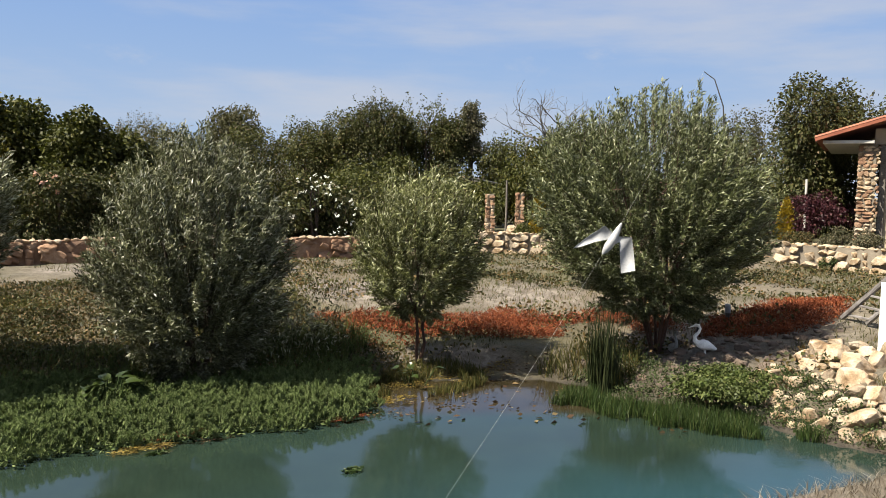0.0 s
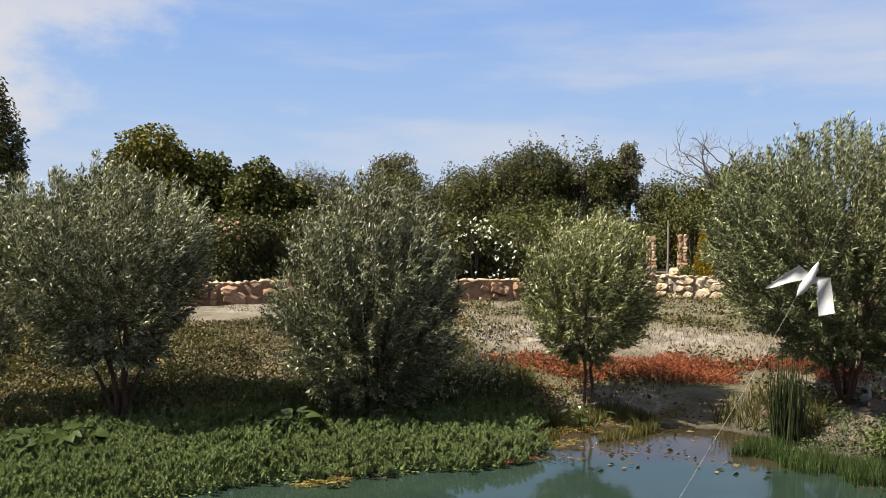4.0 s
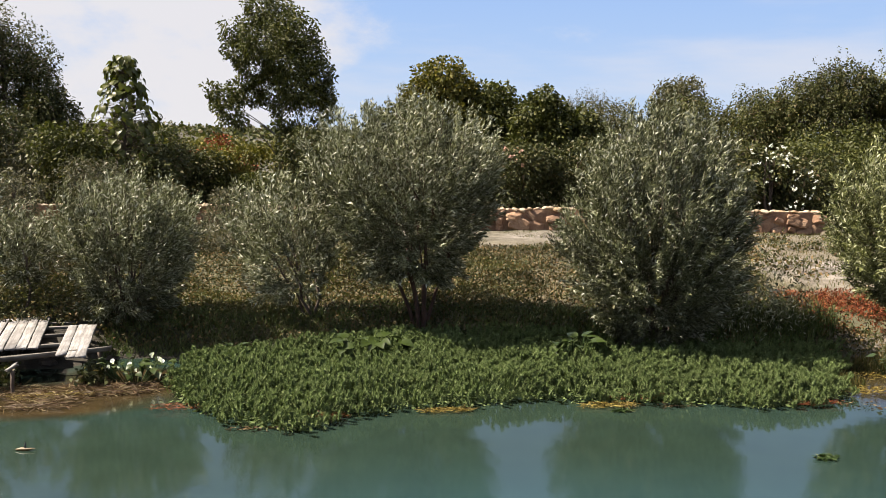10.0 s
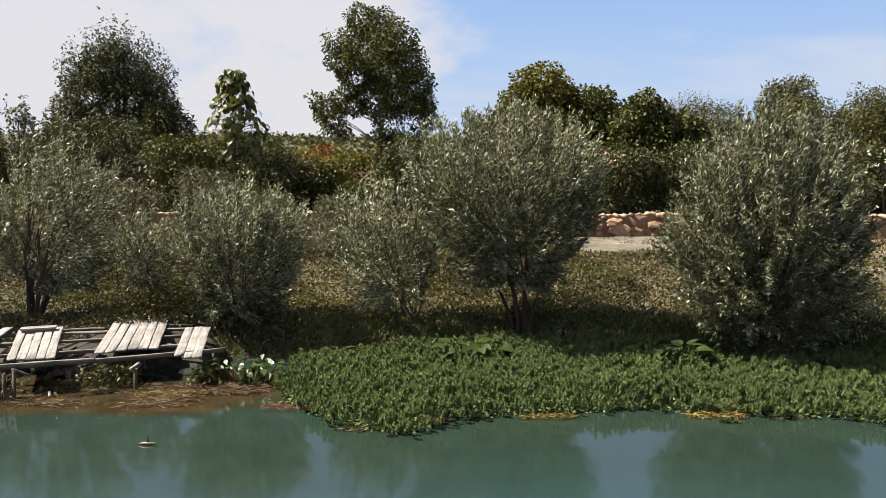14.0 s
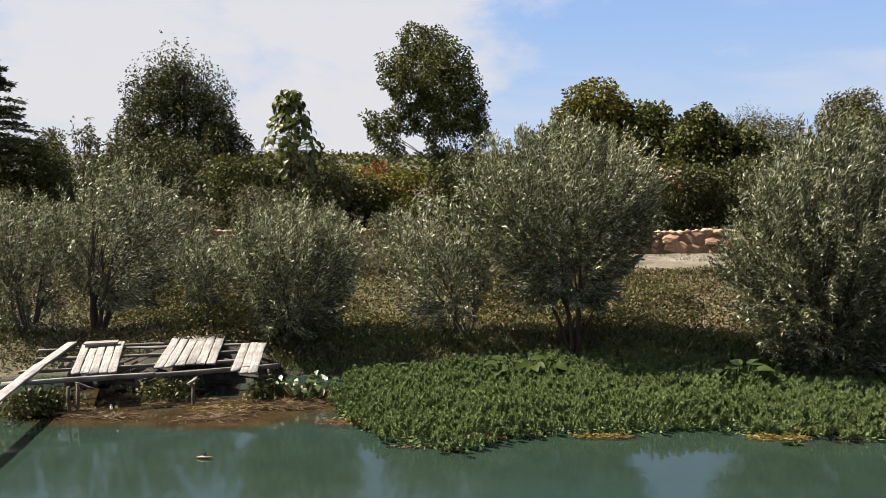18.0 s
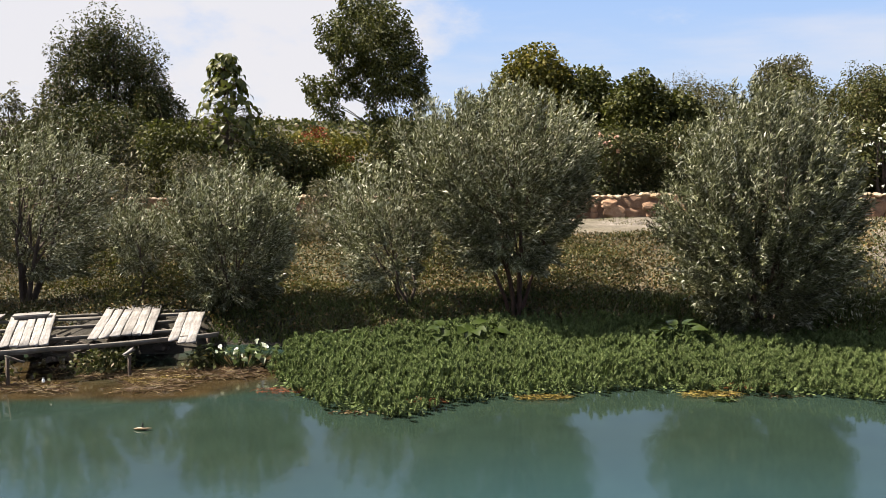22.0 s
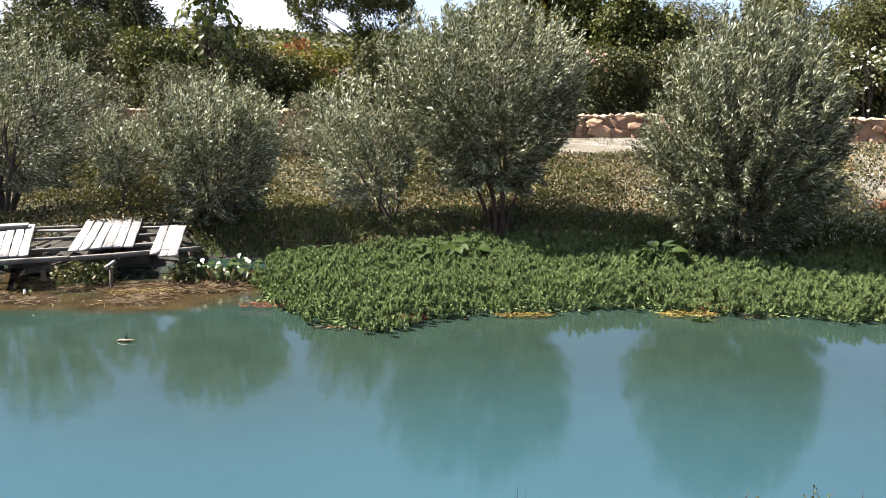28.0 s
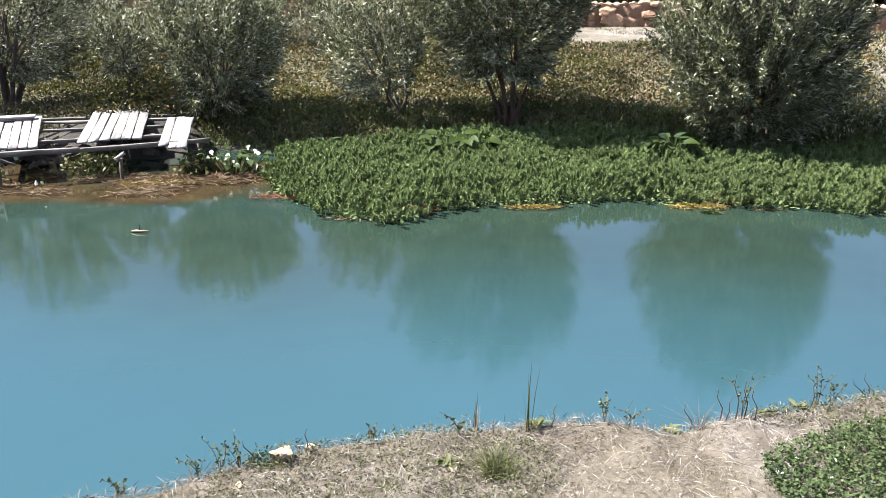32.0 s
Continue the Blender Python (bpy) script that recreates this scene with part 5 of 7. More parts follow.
litter("dead_reed_litter", [(-4.5, 9.3, 0.8, 0.3), (-3.5, 9.5, 0.8, 0.28), (-2.6, 9.6, 0.5, 0.2), (-3.7, 9.1, 1.3, 0.22)], DEADREED, "brown and yellow dead reeds at the water's edge", 3200, rng, 0.15)
litter("yellow_alga", [(-4.1, 9.2, 0.9, 0.1), (-3.9, 9.25, 0.55, 0.1), (-3.6, 9.3, 0.5, 0.12), (-3.0, 9.4, 0.3, 0.05), (0.4, 8.42, 0.36, 0.1), (1.15, 8.52, 0.32, 0.07), (2.95, 8.56, 0.34, 0.09), (6.2, 8.9, 0.4, 0.16), (7.3, 10.05, 0.6, 0.2), (7.7, 9.6, 0.4, 0.14), (6.9, 9.5, 0.4, 0.2), (7.4, 9.2, 0.4, 0.15), (8.4, 9.4, 0.4, 0.1)], YELLOWALGA, "yellow alga and rotting stems on the margin", 420, rng, 0.06, 0.016, 0.12)
litter("red_stem_litter", [(3.35, 8.8, 0.38, 0.12), (0.0, 8.38, 0.35, 0.1), (-1.7, 8.8, 0.3, 0.1), (5.3, 8.42, 0.3, 0.08)], REDWEED, "red runners at the edge of the plant mat", 260, rng, 0.07, 0.03, 0.07)
litter("floating_litter", [(3.5, 8.5, 0.5, 0.07), (-0.7, 8.1, 0.4, 0.05), (6.8, 8.5, 0.7, 0.35), (7.9, 8.0, 0.8, 0.5), (8.2, 9.2, 0.7, 0.3), (8.9, 9.4, 0.5, 0.25), (6.0, 8.35, 0.4, 0.15), (9.2, 6.9, 0.5, 0.5), (-2.6, 9.3, 0.6, 0.15)], DEADREED, "floating brown leaves and stalks on the water", 60, rng, 0.06, 0.006, 0.3)
litter("floating_leaves", [(7.6, 9.0, 0.9, 0.45), (8.4, 9.4, 0.5, 0.25), (6.6, 8.0, 0.8, 0.35), (7.6, 7.2, 0.8, 0.4), (8.6, 6.1, 0.5, 0.4)], DEADREED, "flat brown leaves afloat by the eastern shore", 16, rng, 0.1, 0.003, 0.5)
litter("drifting_alga", [(4.47, 6.86, 0.1, 0.06), (3.05, 8.38, 0.1, 0.03)], REED, "small dark green clump of weed drifting on the pond", 220, rng, 0.05, 0.004, 0.25)


# ---- large-leaved water plants ----
def broad_leaf(length, width, rng):
    """A heart-shaped leaf blade with a folded midrib, lying along +y."""
    us = np.linspace(0, 1, 6)
    prof = np.array([0.55, 0.95, 1.0, 0.78, 0.42, 0.03]) * width * 0.5
    v, f = [], []
    for k, u in enumerate(us):
        y, z = length * u, -0.35 * length * u * u
        v += [(-prof[k], y - 0.1 * length * (k == 0), z + 0.18 * prof[k]), (0, y, z), (prof[k], y - 0.1 * length * (k == 0), z + 0.18 * prof[k])]
    for k in range(5):
        f += [(3 * k, 3 * k + 1, 3 * k + 4, 3 * k + 3), (3 * k + 1, 3 * k + 2, 3 * k + 5, 3 * k + 4)]
    return np.array(v, float), np.array(f)


def turned(v, m):
    return v @ np.array(m.to_3x3()).T + np.array(m.translation)


def arum(x, y, count, reach, size, flowers, seed, label, rise=0.0):
    """A clump of stalked heart-shaped leaves with white funnel flowers."""
    rng = np.random.default_rng(seed)
    z0 = max(0.0, gz_at(x, y))
    plant = thing("arum_plant", (x, y, z0), label, "water plant", "large-leaved water plants")
    lv, st = [], []
    for k in range(count):
        a = rng.uniform(0, 6.283)
        r = reach * math.sqrt(rng.random())
        p = np.array([x + r * math.cos(a), y + 0.6 * r * math.sin(a), z0 + rise + rng.uniform(0.13, 0.28)])
        m = pose(*p, rng.uniform(-15, 30), rng.uniform(-25, 25), math.degrees(a) - 90 + rng.uniform(-50, 50))
        lv.append((turned(broad_leaf(size * rng.uniform(0.7, 1.2), size * 0.75, rng)[0], m), broad_leaf(1, 1, rng)[1]))
        st.append(tube(bezier(np.array([x + 0.4 * r * math.cos(a), y + 0.3 * r * math.sin(a), z0 - 0.02]), p * [1, 1, 0.9], p, 4), [0.008, 0.007, 0.006, 0.004], 5))
        stalk = part("stalk", mesh_np("stalk", *st[-1], REED, True), plant)
        part("leaf", mesh_np("leaf", *lv[-1], ARUM, True), stalk)
    for k in range(flowers):
        a = rng.uniform(0, 6.283)
        r = reach * math.sqrt(rng.random())
        c = np.array([x + r * math.cos(a), y + 0.6 * r * math.sin(a) - 0.05, z0 + rng.uniform(0.1, 0.3)])
        ang = np.linspace(0, 2 * np.pi, 10, endpoint=False)
        v = np.concatenate([c + np.stack([rad * np.cos(ang), rad * np.sin(ang) - 0.3 * h, h + lip * np.cos(ang - 1.5)], -1) for rad, h, lip in ((0.01, -0.06, 0), (0.02, -0.02, 0.005), (0.042, 0.012, 0.03))])
        i, j = np.meshgrid(np.arange(2), np.arange(10), indexing="ij")
        f = np.stack([i * 10 + j, i * 10 + (j + 1) % 10, (i + 1) * 10 + (j + 1) % 10, (i + 1) * 10 + j], -1).reshape(-1, 4)
        v = turned(v - c, pose(0, 0, 0, rng.uniform(-35, 35), rng.uniform(-35, 35), rng.uniform(0, 360))) * rng.uniform(0.4, 0.72) + c
        part("flower", mesh_np("flower", v, f, PETAL, True), plant, "white funnel-shaped flower")


arum(0.42, 10.3, 20, 0.45, 0.19, 3, 501, "clump of large glossy leaves in the plant mat", 0.14)
arum(3.06, 10.25, 16, 0.38, 0.19, 2, 502, "clump of broad yellowish leaves in the plant mat", 0.14)
arum(4.3, 10.25, 4, 0.16, 0.12, 2, 503, "small leafy plant with a white flower in the mat")
arum(-2.4, 9.98, 50, 0.5, 0.105, 12, 504, "white-flowered arum clump beside the dock")
arum(-1.35, 10.75, 6, 0.25, 0.16, 0, 505, "small dark-leaved clump behind the plant mat")
arum(7.0, 9.45, 7, 0.4, 0.14, 1, 506, "dark round-leaved plants at the muddy edge")

# paulownia with huge heart-shaped leaves
rng = np.random.default_rng(520)
px_, py_, pz_ = -5.93, 23.8, gz_at(-5.93, 23.8)
paul = thing("paulownia", (px_, py_, pz_), "young tree with very large heart-shaped leaves", "tree")
paul_stem = tube(np.stack([np.full(8, px_) + rng.normal(scale=0.02, size=8), np.full(8, py_), np.linspace(pz_ - 0.1, 5.25, 8)], -1), np.linspace(0.05, 0.015, 8), 7)
lv, st = [], []
for k in range(430):
    h = rng.uniform(0.28, 1.0) ** 1.15
    z = pz_ + (5.2 - pz_) * h
    a = rng.uniform(0, 6.283)
    r = (0.2 + 1.5 * (1 - h) ** 0.85) * rng.uniform(0.5, 1.1)
    p = np.array([px_ + r * math.cos(a), py_ + r * math.sin(a), z + 0.12])
    m = pose(*p, rng.uniform(-75, -20), rng.uniform(-25, 25), math.degrees(a) - 90 + rng.uniform(-30, 30))
    v, f = broad_leaf(rng.uniform(0.14, 0.26), rng.uniform(0.13, 0.22), rng)
    lv.append((turned(v, m), f))
    st.append(tube(np.array([[px_, py_, z - 0.05], (np.array([px_, py_, z]) + p) / 2 + [0, 0, 0.06], p]), [0.007, 0.006, 0.004], 4))
part("crown", mesh_np("crown", *joined(lv), BIGLEAF, True), paul)
part("trunk", mesh_np("trunk", *joined([paul_stem] + st), BARK, True), paul)

# blossoms in the hedge
rng = np.random.default_rng(530)
n = 60
u = unit(rng.normal(size=(n, 3)) * [1, 0.6, 1] + [0, -0.9, 0.35])
blossoms(flowering, np.array([12.2, 22.4, 2.1]) + u * [1.3, 0.95, 1.08], 0.05, PETAL, rng, "white flower head")
blossoms(hedge_bushes[14], np.array([[4.75, 22.95, 2.75], [4.9, 22.9, 2.62], [4.6, 22.9, 2.95], [5.1, 22.9, 2.5], [4.95, 22.9, 2.9]]), 0.1, PINKPETAL, rng, "faded pink rose")
blossoms(hedge_bushes[5], np.array([[-6.35, 23.7, 2.85], [-6.3, 23.7, 2.75], [-5.6, 23.8, 2.5]]), 0.13, PETAL, rng, "white rose")

broad_tree("twiggy_tree", 21.2, 70.0, 8.6, 3.5, 3.4, 535, "thin leafless-looking tree far off", GREYLEAF, 12, 2200, 0.2, 0.3, 0.2, GREYBARK, spikes=40)
broad_tree("rusty_bush", -4.6, 31.0, 3.6, 0.8, 1.5, 536, "rust-coloured bush beyond the shrubs", REDWEED, 8, 3000, 0.14, 0.5, 0.05, category="shrub", stems=3)
# garden plants by the house and the gate
purple = broad_tree("barberry_bush", 26.0, 14.4, 2.95, 1.35, 1.35, 540, "dark purple barberry bush above the garden wall", PURPLELEAF, 10, 4200, 0.1, 0.6, 0.04, category="shrub", stems=4)
for k, (x, y, top, half, lab) in enumerate([(24.95, 14.64, 2.85, 0.36, "golden thuja cone in the garden bed"), (23.06, 24.1, 3.2, 0.42, "golden thuja cone by the stone gate")]):
    g = gz_at(x, y)
    rng = np.random.default_rng(550 + k)
    th = thing("golden_thuja", (x, y, g), lab, "shrub", "golden thujas")
    n = 3600
    h = 1 - np.sqrt(rng.random(n))
    a = rng.uniform(0, 6.283, n)
    r = half * (1 - h) ** 0.8 * np.minimum(1, 0.55 + h * 4) * (0.7 + 0.35 * rng.random(n)) * (1 + 0.12 * np.sin(5 * a + 9 * h))
    p = np.stack([x + r * np.cos(a), y + r * np.sin(a), g + 0.08 + (top - g - 0.1) * h], -1)
    part("foliage", mesh_np("foliage", *leaves(p, np.stack([np.cos(a) * 0.5, np.sin(a) * 0.5, np.ones(n)], -1) + rng.normal(scale=0.3, size=(n, 3)), 0.09, 0.05, rng), GOLDLEAF), th)
    part("trunk", mesh_np("trunk", *tube([[x, y, g - 0.1], [x, y, g + 0.5], [x, y, g + 1.0]], [0.04, 0.03, 0.01], 6), BARK, True), th)
for k, (x, y, top, half, mat, lab) in enumerate([(24.6, 12.6, 2.0, 0.65, GREYLEAF, "grey-green lavender cushion by the house"), (24.2, 13.8, 1.75, 0.6, WEED, "low brownish cushion plant in the bed"), (24.3, 15.6, 1.7, 0.6, WEED, "low brownish cushion plant in the bed"), (24.4, 11.6, 1.9, 0.6, GREYLEAF, "grey-green lavender cushion by the house"),
                                                 (22.9, 12.0, 1.15, 0.35, CLOVER, "bright green tuft at the foot of the wall"), (21.6, 23.2, 1.6, 0.6, BROADLEAF, "small green bush beside the gate"), (24.6, 20.6, 2.2, 1.0, BROADLEAF, "green bush behind the garden wall"), (23.0, 18.6, 2.0, 0.9, DARKLEAF, "dark bush behind the garden wall")]):
    broad_tree("garden_bush", x, y, top, gz_at(x, y), half, 560 + k, lab, mat, 8, 1800, 0.07, 0.4, 0.02, category="shrub", stems=3)
for k, (x, y, top, half, mat) in enumerate([(19.3, 26.2, 3.4, 1.8, DARKLEAF), (22.6, 28.0, 3.2, 1.9, BROADLEAF), (25.5, 24.6, 3.2, 1.7, BROADLEAF), (27.6, 20.6, 3.4, 1.9, DARKLEAF), (28.6, 17.8, 3.3, 1.8, DARKLEAF), (18.0, 29.0, 3.6, 2.2, BROADLEAF), (30.5, 12.8, 3.4, 1.9, DARKLEAF), (23.6, 30.2, 4.3, 2.2, DARKLEAF), (20.6, 32.0, 4.4, 2.4, BROADLEAF), (27.6, 29.4, 4.2, 2.0, BROADLEAF)]):
    broad_tree("shrub", x, y, top, 0.9, half, 580 + k, HEDGE_LABEL[mat.name].replace("above the stone wall", "in the thicket behind the garden"), mat, 10, 4000, 0.16, 0.5, 0.05, category="shrub", group="garden thicket", stems=3)
broad_tree("pine_tree", 32.4, 12.7, 9.8, 5.6, 2.0, 599, "dark green pine with drooping branches behind the house", GREYLEAF, 12, 6000, 0.2, 0.16, 0.16, shape=0.2)
# the bare tree
rng = np.random.default_rng(590)
bx, by = 31.6, 32.6
bare = thing("bare_tree", (bx, by, gz_at(bx, by)), "half-dead tree with bare grey branches", "tree")
tubes = []


def bough(start, way, length, radius, level):
    """A crooked branch that forks into thinner ones."""
    pts = [start]
    for q in range(5):
        way = unit(way + rng.normal(scale=0.2, size=3) + [0, 0, 0.04])
        pts.append(pts[-1] + way * length / 5)
    tubes.append(tube(np.array(pts), np.linspace(radius, radius * 0.5, 6), 6 if level < 2 else 3))
    if level < 4:
        for q in range((5, 4, 4, 3)[level]):
            side = unit(way + rng.normal(scale=0.62, size=3) + [0, 0, 0.12])
            bough(pts[rng.integers(3, 6)], side, length * rng.uniform(0.5, 0.72), radius * 0.5, level + 1)


bough(np.array([bx, by, 0.7]), np.array([0.02, 0.0, 1.0]), 4.3, 0.16, 0)
part("trunk", mesh_np("trunk", *joined(tubes), GREYBARK, True), bare)
p = np.array([bx - 1.2, by, 4.9]) + rng.normal(size=(900, 3)) * [1.1, 0.8, 0.5]
part("crown", mesh_np("crown", *leaves(p, rng.normal(size=p.shape), 0.16, 0.1, rng), BROADLEAF), bare)


# ---- stones ----
def rock_mesh(name, seed, mat, level=2, rough=0.22, flatten=0.75, boxy=0.0):
    rng = np.random.default_rng(seed)
    bm = bmesh.new()
    bmesh.ops.create_icosphere(bm, subdivisions=level, radius=0.5)
    cuts = [(unit(rng.normal(size=3)), rng.uniform(0.26, 0.42)) for _ in range(11)]
    for v in bm.verts:
        c = np.array(v.co)
        if boxy:
            c = c / max(np.abs(c)) * 0.5 * boxy + c * (1 - boxy)
        for nrm, dist in cuts:
            over = c @ nrm - dist
            if over > 0:
                c = c - nrm * over * 0.97
        c = c * (1 + rough * 0.35 * rng.normal())
        v.co = c * [1, 1, flatten]
    return mesh_bm(name, bm, mat)


def piece(name, me, parent, m):
    """A repeat on shared mesh data, placed in the world, hung under its thing."""
    ob = new(name, me)
    ob.parent = parent
    ob.matrix_parent_inverse = Matrix.Translation(-Vector(parent.location))
    ob.matrix_basis = m
    return ob


def scaled(m, sx, sy, sz):
    return m @ Matrix.Diagonal((sx, sy, sz, 1))


# pale rocks on the eastern shore
rng = np.random.default_rng(601)
PALE = [rock_mesh("rock", 610 + k, PALESTONE, 3, 0.07, 0.8, 0.45) for k in range(8)]
DARK = [rock_mesh("rock", 630 + k, DARKSTONE, 2, 0.12, 0.7) for k in range(4)]
BROWN = [rock_mesh("rock", 640 + k, BROWNSTONE, 2, 0.1, 0.75, 0.3) for k in range(4)]
placed = []
for k in range(1500):
    x, y = rng.uniform(9.2, 11.8), rng.uniform(3.4, 6.6)
    s = rng.choice([0.16, 0.26, 0.38, 0.52, 0.66], p=[0.26, 0.34, 0.27, 0.11, 0.02])
    if edge_distance(np.array(x), np.array(y), POND) < 0.12 or inside(np.array(x), np.array(y), POND) or any(math.hypot(x - a, y - b) < 0.34 * (s + c) for a, b, c in placed) or y > 6.4 - 0.2 * (x - 9.5):
        continue
    placed.append((x, y, s))
    ob = tagged(new("rock", PALE[rng.integers(8)]), "large pale limestone boulder on the shore" if s > 0.4 else "pale limestone rock on the shore", "rock", "shore rocks")
    ob.matrix_world = scaled(pose(x, y, gz_at(x, y) + 0.12 * s, rng.uniform(-15, 15), rng.uniform(-15, 15), rng.uniform(0, 360)), s * rng.uniform(0.9, 1.3), s, s * rng.uniform(0.8, 1.1))
    if len(placed) > 175:
        break
placed = []
for k in range(2600):
    x, y = rng.uniform(9.2, 12.6), rng.uniform(6.2, 8.6)
    s = rng.choice([0.1, 0.16, 0.22])
    if edge_distance(np.array(x), np.array(y), POND) < 0.3 or inside(np.array(x), np.array(y), POND) or any(math.hypot(x - a, y - b) < 0.5 * (s + c) for a, b, c in placed) or y > 8.6 - 0.45 * (x - 9.6) + 0.6:
        continue
    placed.append((x, y, s))
    ob = tagged(new("rock", BROWN[rng.integers(4)]), "small brown stone under the wide willow", "rock", "brown stones")
    ob.matrix_world = scaled(pose(x, y, gz_at(x, y) + 0.05 * s, 0, 0, rng.uniform(0, 360)), s * 1.2, s, s)
    if len(placed) > 170:
        break

# stone walls: a core with separate stones in front and on top
def stone_wall(name, line, height, stones, rubble, label, first, last, sizes, seed, core, proud=0.12):
    rng = np.random.default_rng(seed)
    wall = thing(name, (line[0][0], line[0][1], gz_at(line[0][0], line[0][1] - 0.5)), label, "wall")
    wall["kind"] = "structure"
    pts = np.array(line, float)
    seg = np.linalg.norm(np.diff(pts, axis=0), axis=1)
    run = np.r_[0, np.cumsum(seg)]
    at = lambda s: np.array([np.interp(s, run, pts[:, 0]), np.interp(s, run, pts[:, 1])])
    bm = bmesh.new()
    for k, (a, b) in enumerate(zip(pts, pts[1:])):
        n = max(1, int(seg[k] / 1.5))
        for q in range(n):
            p0, p1 = a + (b - a) * q / n, a + (b - a) * (q + 1) / n
            mid = (p0 + p1) / 2
            d = (p1 - p0) / np.linalg.norm(p1 - p0)
            g = gz_at(*(mid - 0.6 * np.array([-d[1], d[0]]))) 
            bmesh.ops.create_cube(bm, size=1, matrix=pose(mid[0], mid[1], g + height * 0.42, 0, 0, math.degrees(math.atan2(d[1], d[0]))) @ Matrix.Diagonal((seg[k] / n + 0.02, 0.34, height * 0.84 + 0.3, 1)))
    part("core", mesh_bm("core", bm, core), wall)
    s = first
    while s < last:
        column = 0.0
        w = rng.uniform(*sizes)
        p, q = at(s), at(s + 0.05)
        d = (q - p) / np.linalg.norm(q - p)
        out = np.array([d[1], -d[0]])
        g = gz_at(*(p + out * 0.6))
        while column < height * 0.8:
            h = min(max(rng.uniform(0.6, 1.0) * w * 0.75, 0.2), height - column)
            wide = w * rng.uniform(0.95, 1.12)
            c = at(s + w / 2 + rng.uniform(-0.1, 0.1) * w) + out * proud
            piece("stone", stones[rng.integers(len(stones))], wall, scaled(pose(c[0], c[1], g + column + h / 2, rng.uniform(-4, 4), rng.uniform(-6, 6), math.degrees(math.atan2(d[1], d[0]))), wide * 1.22, rng.uniform(0.36, 0.46), h * 1.28))
            column += h
        if rubble:
            lumps_on = max(2, int(w / 0.17))
            for q in range(lumps_on):
                c = at(s + w * (q + 0.5) / lumps_on) + out * rng.uniform(0.02, 0.2)
                r = rng.uniform(0.13, 0.24)
                piece("stone", rubble[rng.integers(len(rubble))], wall, scaled(pose(c[0], c[1], g + height + 0.055, rng.uniform(-15, 15), rng.uniform(-15, 15), rng.uniform(0, 360)), r * 1.4, r * 1.2, r * 0.9))
        s += w
    return wall


RED_BLOCK = [rock_mesh("stone", 650 + k, REDSTONE, 3, 0.07, 1.0, 0.8) for k in range(7)]
PALE_BLOCK = [rock_mesh("stone", 660 + k, PALESTONE, 2, 0.12, 1.0, 0.75) for k in range(7)]
SMALL = [rock_mesh("stone", 670 + k, PALESTONE, 2, 0.12, 0.8) for k in range(4)]
stone_wall("wall_terrace", WALL_A, 0.52, RED_BLOCK, SMALL, "low reddish rock wall topped with pale rubble", 14.0, 43.0, (0.28, 0.62), 680, REDSTONE)
stone_wall("wall_garden", WALL_B, 0.62, PALE_BLOCK, SMALL, "low garden wall of pale irregular stones", 0.1, 15.5, (0.2, 0.5), 681, MORTAR, 0.1)

# two stone pillars of the gate, a pole between them and a dark roof beyond
def pillar(x, y, z0, top, w, label, turn):
    p = thing("stone_pillar", (x, y, z0), label, "pillar", "gate pillars")
    bm = bmesh.new()
    bmesh.ops.create_cube(bm, size=1, matrix=pose(x, y, (z0 + top) / 2, 0, 0, turn) @ Matrix.Diagonal((w * 0.82, w * 0.82, top - z0 - 0.02, 1)))
    part("core", mesh_bm("core", bm, MORTAR), p)
    rng = np.random.default_rng(int(x * 10))
    z = z0
    while z < top - 0.05:
        h = rng.uniform(0.1, 0.17)
        n = 2
        for k in range(n):
            off = (k - 0.5) * w * 0.52 + rng.uniform(-0.02, 0.02)
            m = pose(x, y, z + h / 2, 0, 0, turn) @ pose(off, -w * 0.42, 0, rng.uniform(-5, 5), rng.uniform(-8, 8), 0)
            piece("stone", (RED_BLOCK + PALE_BLOCK)[rng.integers(10)], p, scaled(m, w * 0.6, 0.12, h * 1.25))
            m = pose(x, y, z + h / 2, 0, 0, turn) @ pose(-w * 0.42, off, 0, 0, 0, 0)
            piece("stone", (RED_BLOCK + PALE_BLOCK)[rng.integers(10)], p, scaled(m, 0.12, w * 0.6, h * 1.25))
        z += h
    return p


pillar(20.83, 24.48, gz_at(20.83, 24.48) - 0.3, 2.71, 0.36, "slim gate pillar clad with reddish stones", -40)
pillar(22.5, 24.62, gz_at(22.5, 24.62) - 0.1, 2.73, 0.34, "gate pillar of reddish stones behind the other", -40)
piece_rock = tagged(new("rock", PALE[2]), "pale boulder lying by the gate", "rock")
piece_rock.matrix_world = scaled(pose(21.4, 23.9, gz_at(21.4, 23.9) + 0.35, 5, 0, 30), 0.7, 0.5, 0.6)
post = thing("wooden_pole", (22.1, 25.0, gz_at(22.1, 25.0)), "thin grey wooden pole at the gate", "pole")
part("shaft", mesh_np("shaft", *tube([[22.1, 25.0, gz_at(22.1, 25.0) - 0.1], [22.12, 25.0, 2.2], [22.1, 25.0, 3.25]], [0.05, 0.045, 0.04], 8), WOODPOST, True), post)
for x, y, top in ((27.4, 15.4, 3.45), (26.6, 19.2, 3.3)):
    f = thing("fence_post", (x, y, gz_at(x, y)), "thin pale metal fence post in the bushes", "post", "fence posts")
    part("shaft", mesh_np("shaft", *tube([[x, y, gz_at(x, y) - 0.1], [x, y, 2.5], [x, y, top]], [0.045] * 3, 8), SOFFIT, True), f)
shed = thing("shed", (27.2, 33.2, gz_at(27.2, 33.2)), "dark low roof of a shed among the trees", "shed")
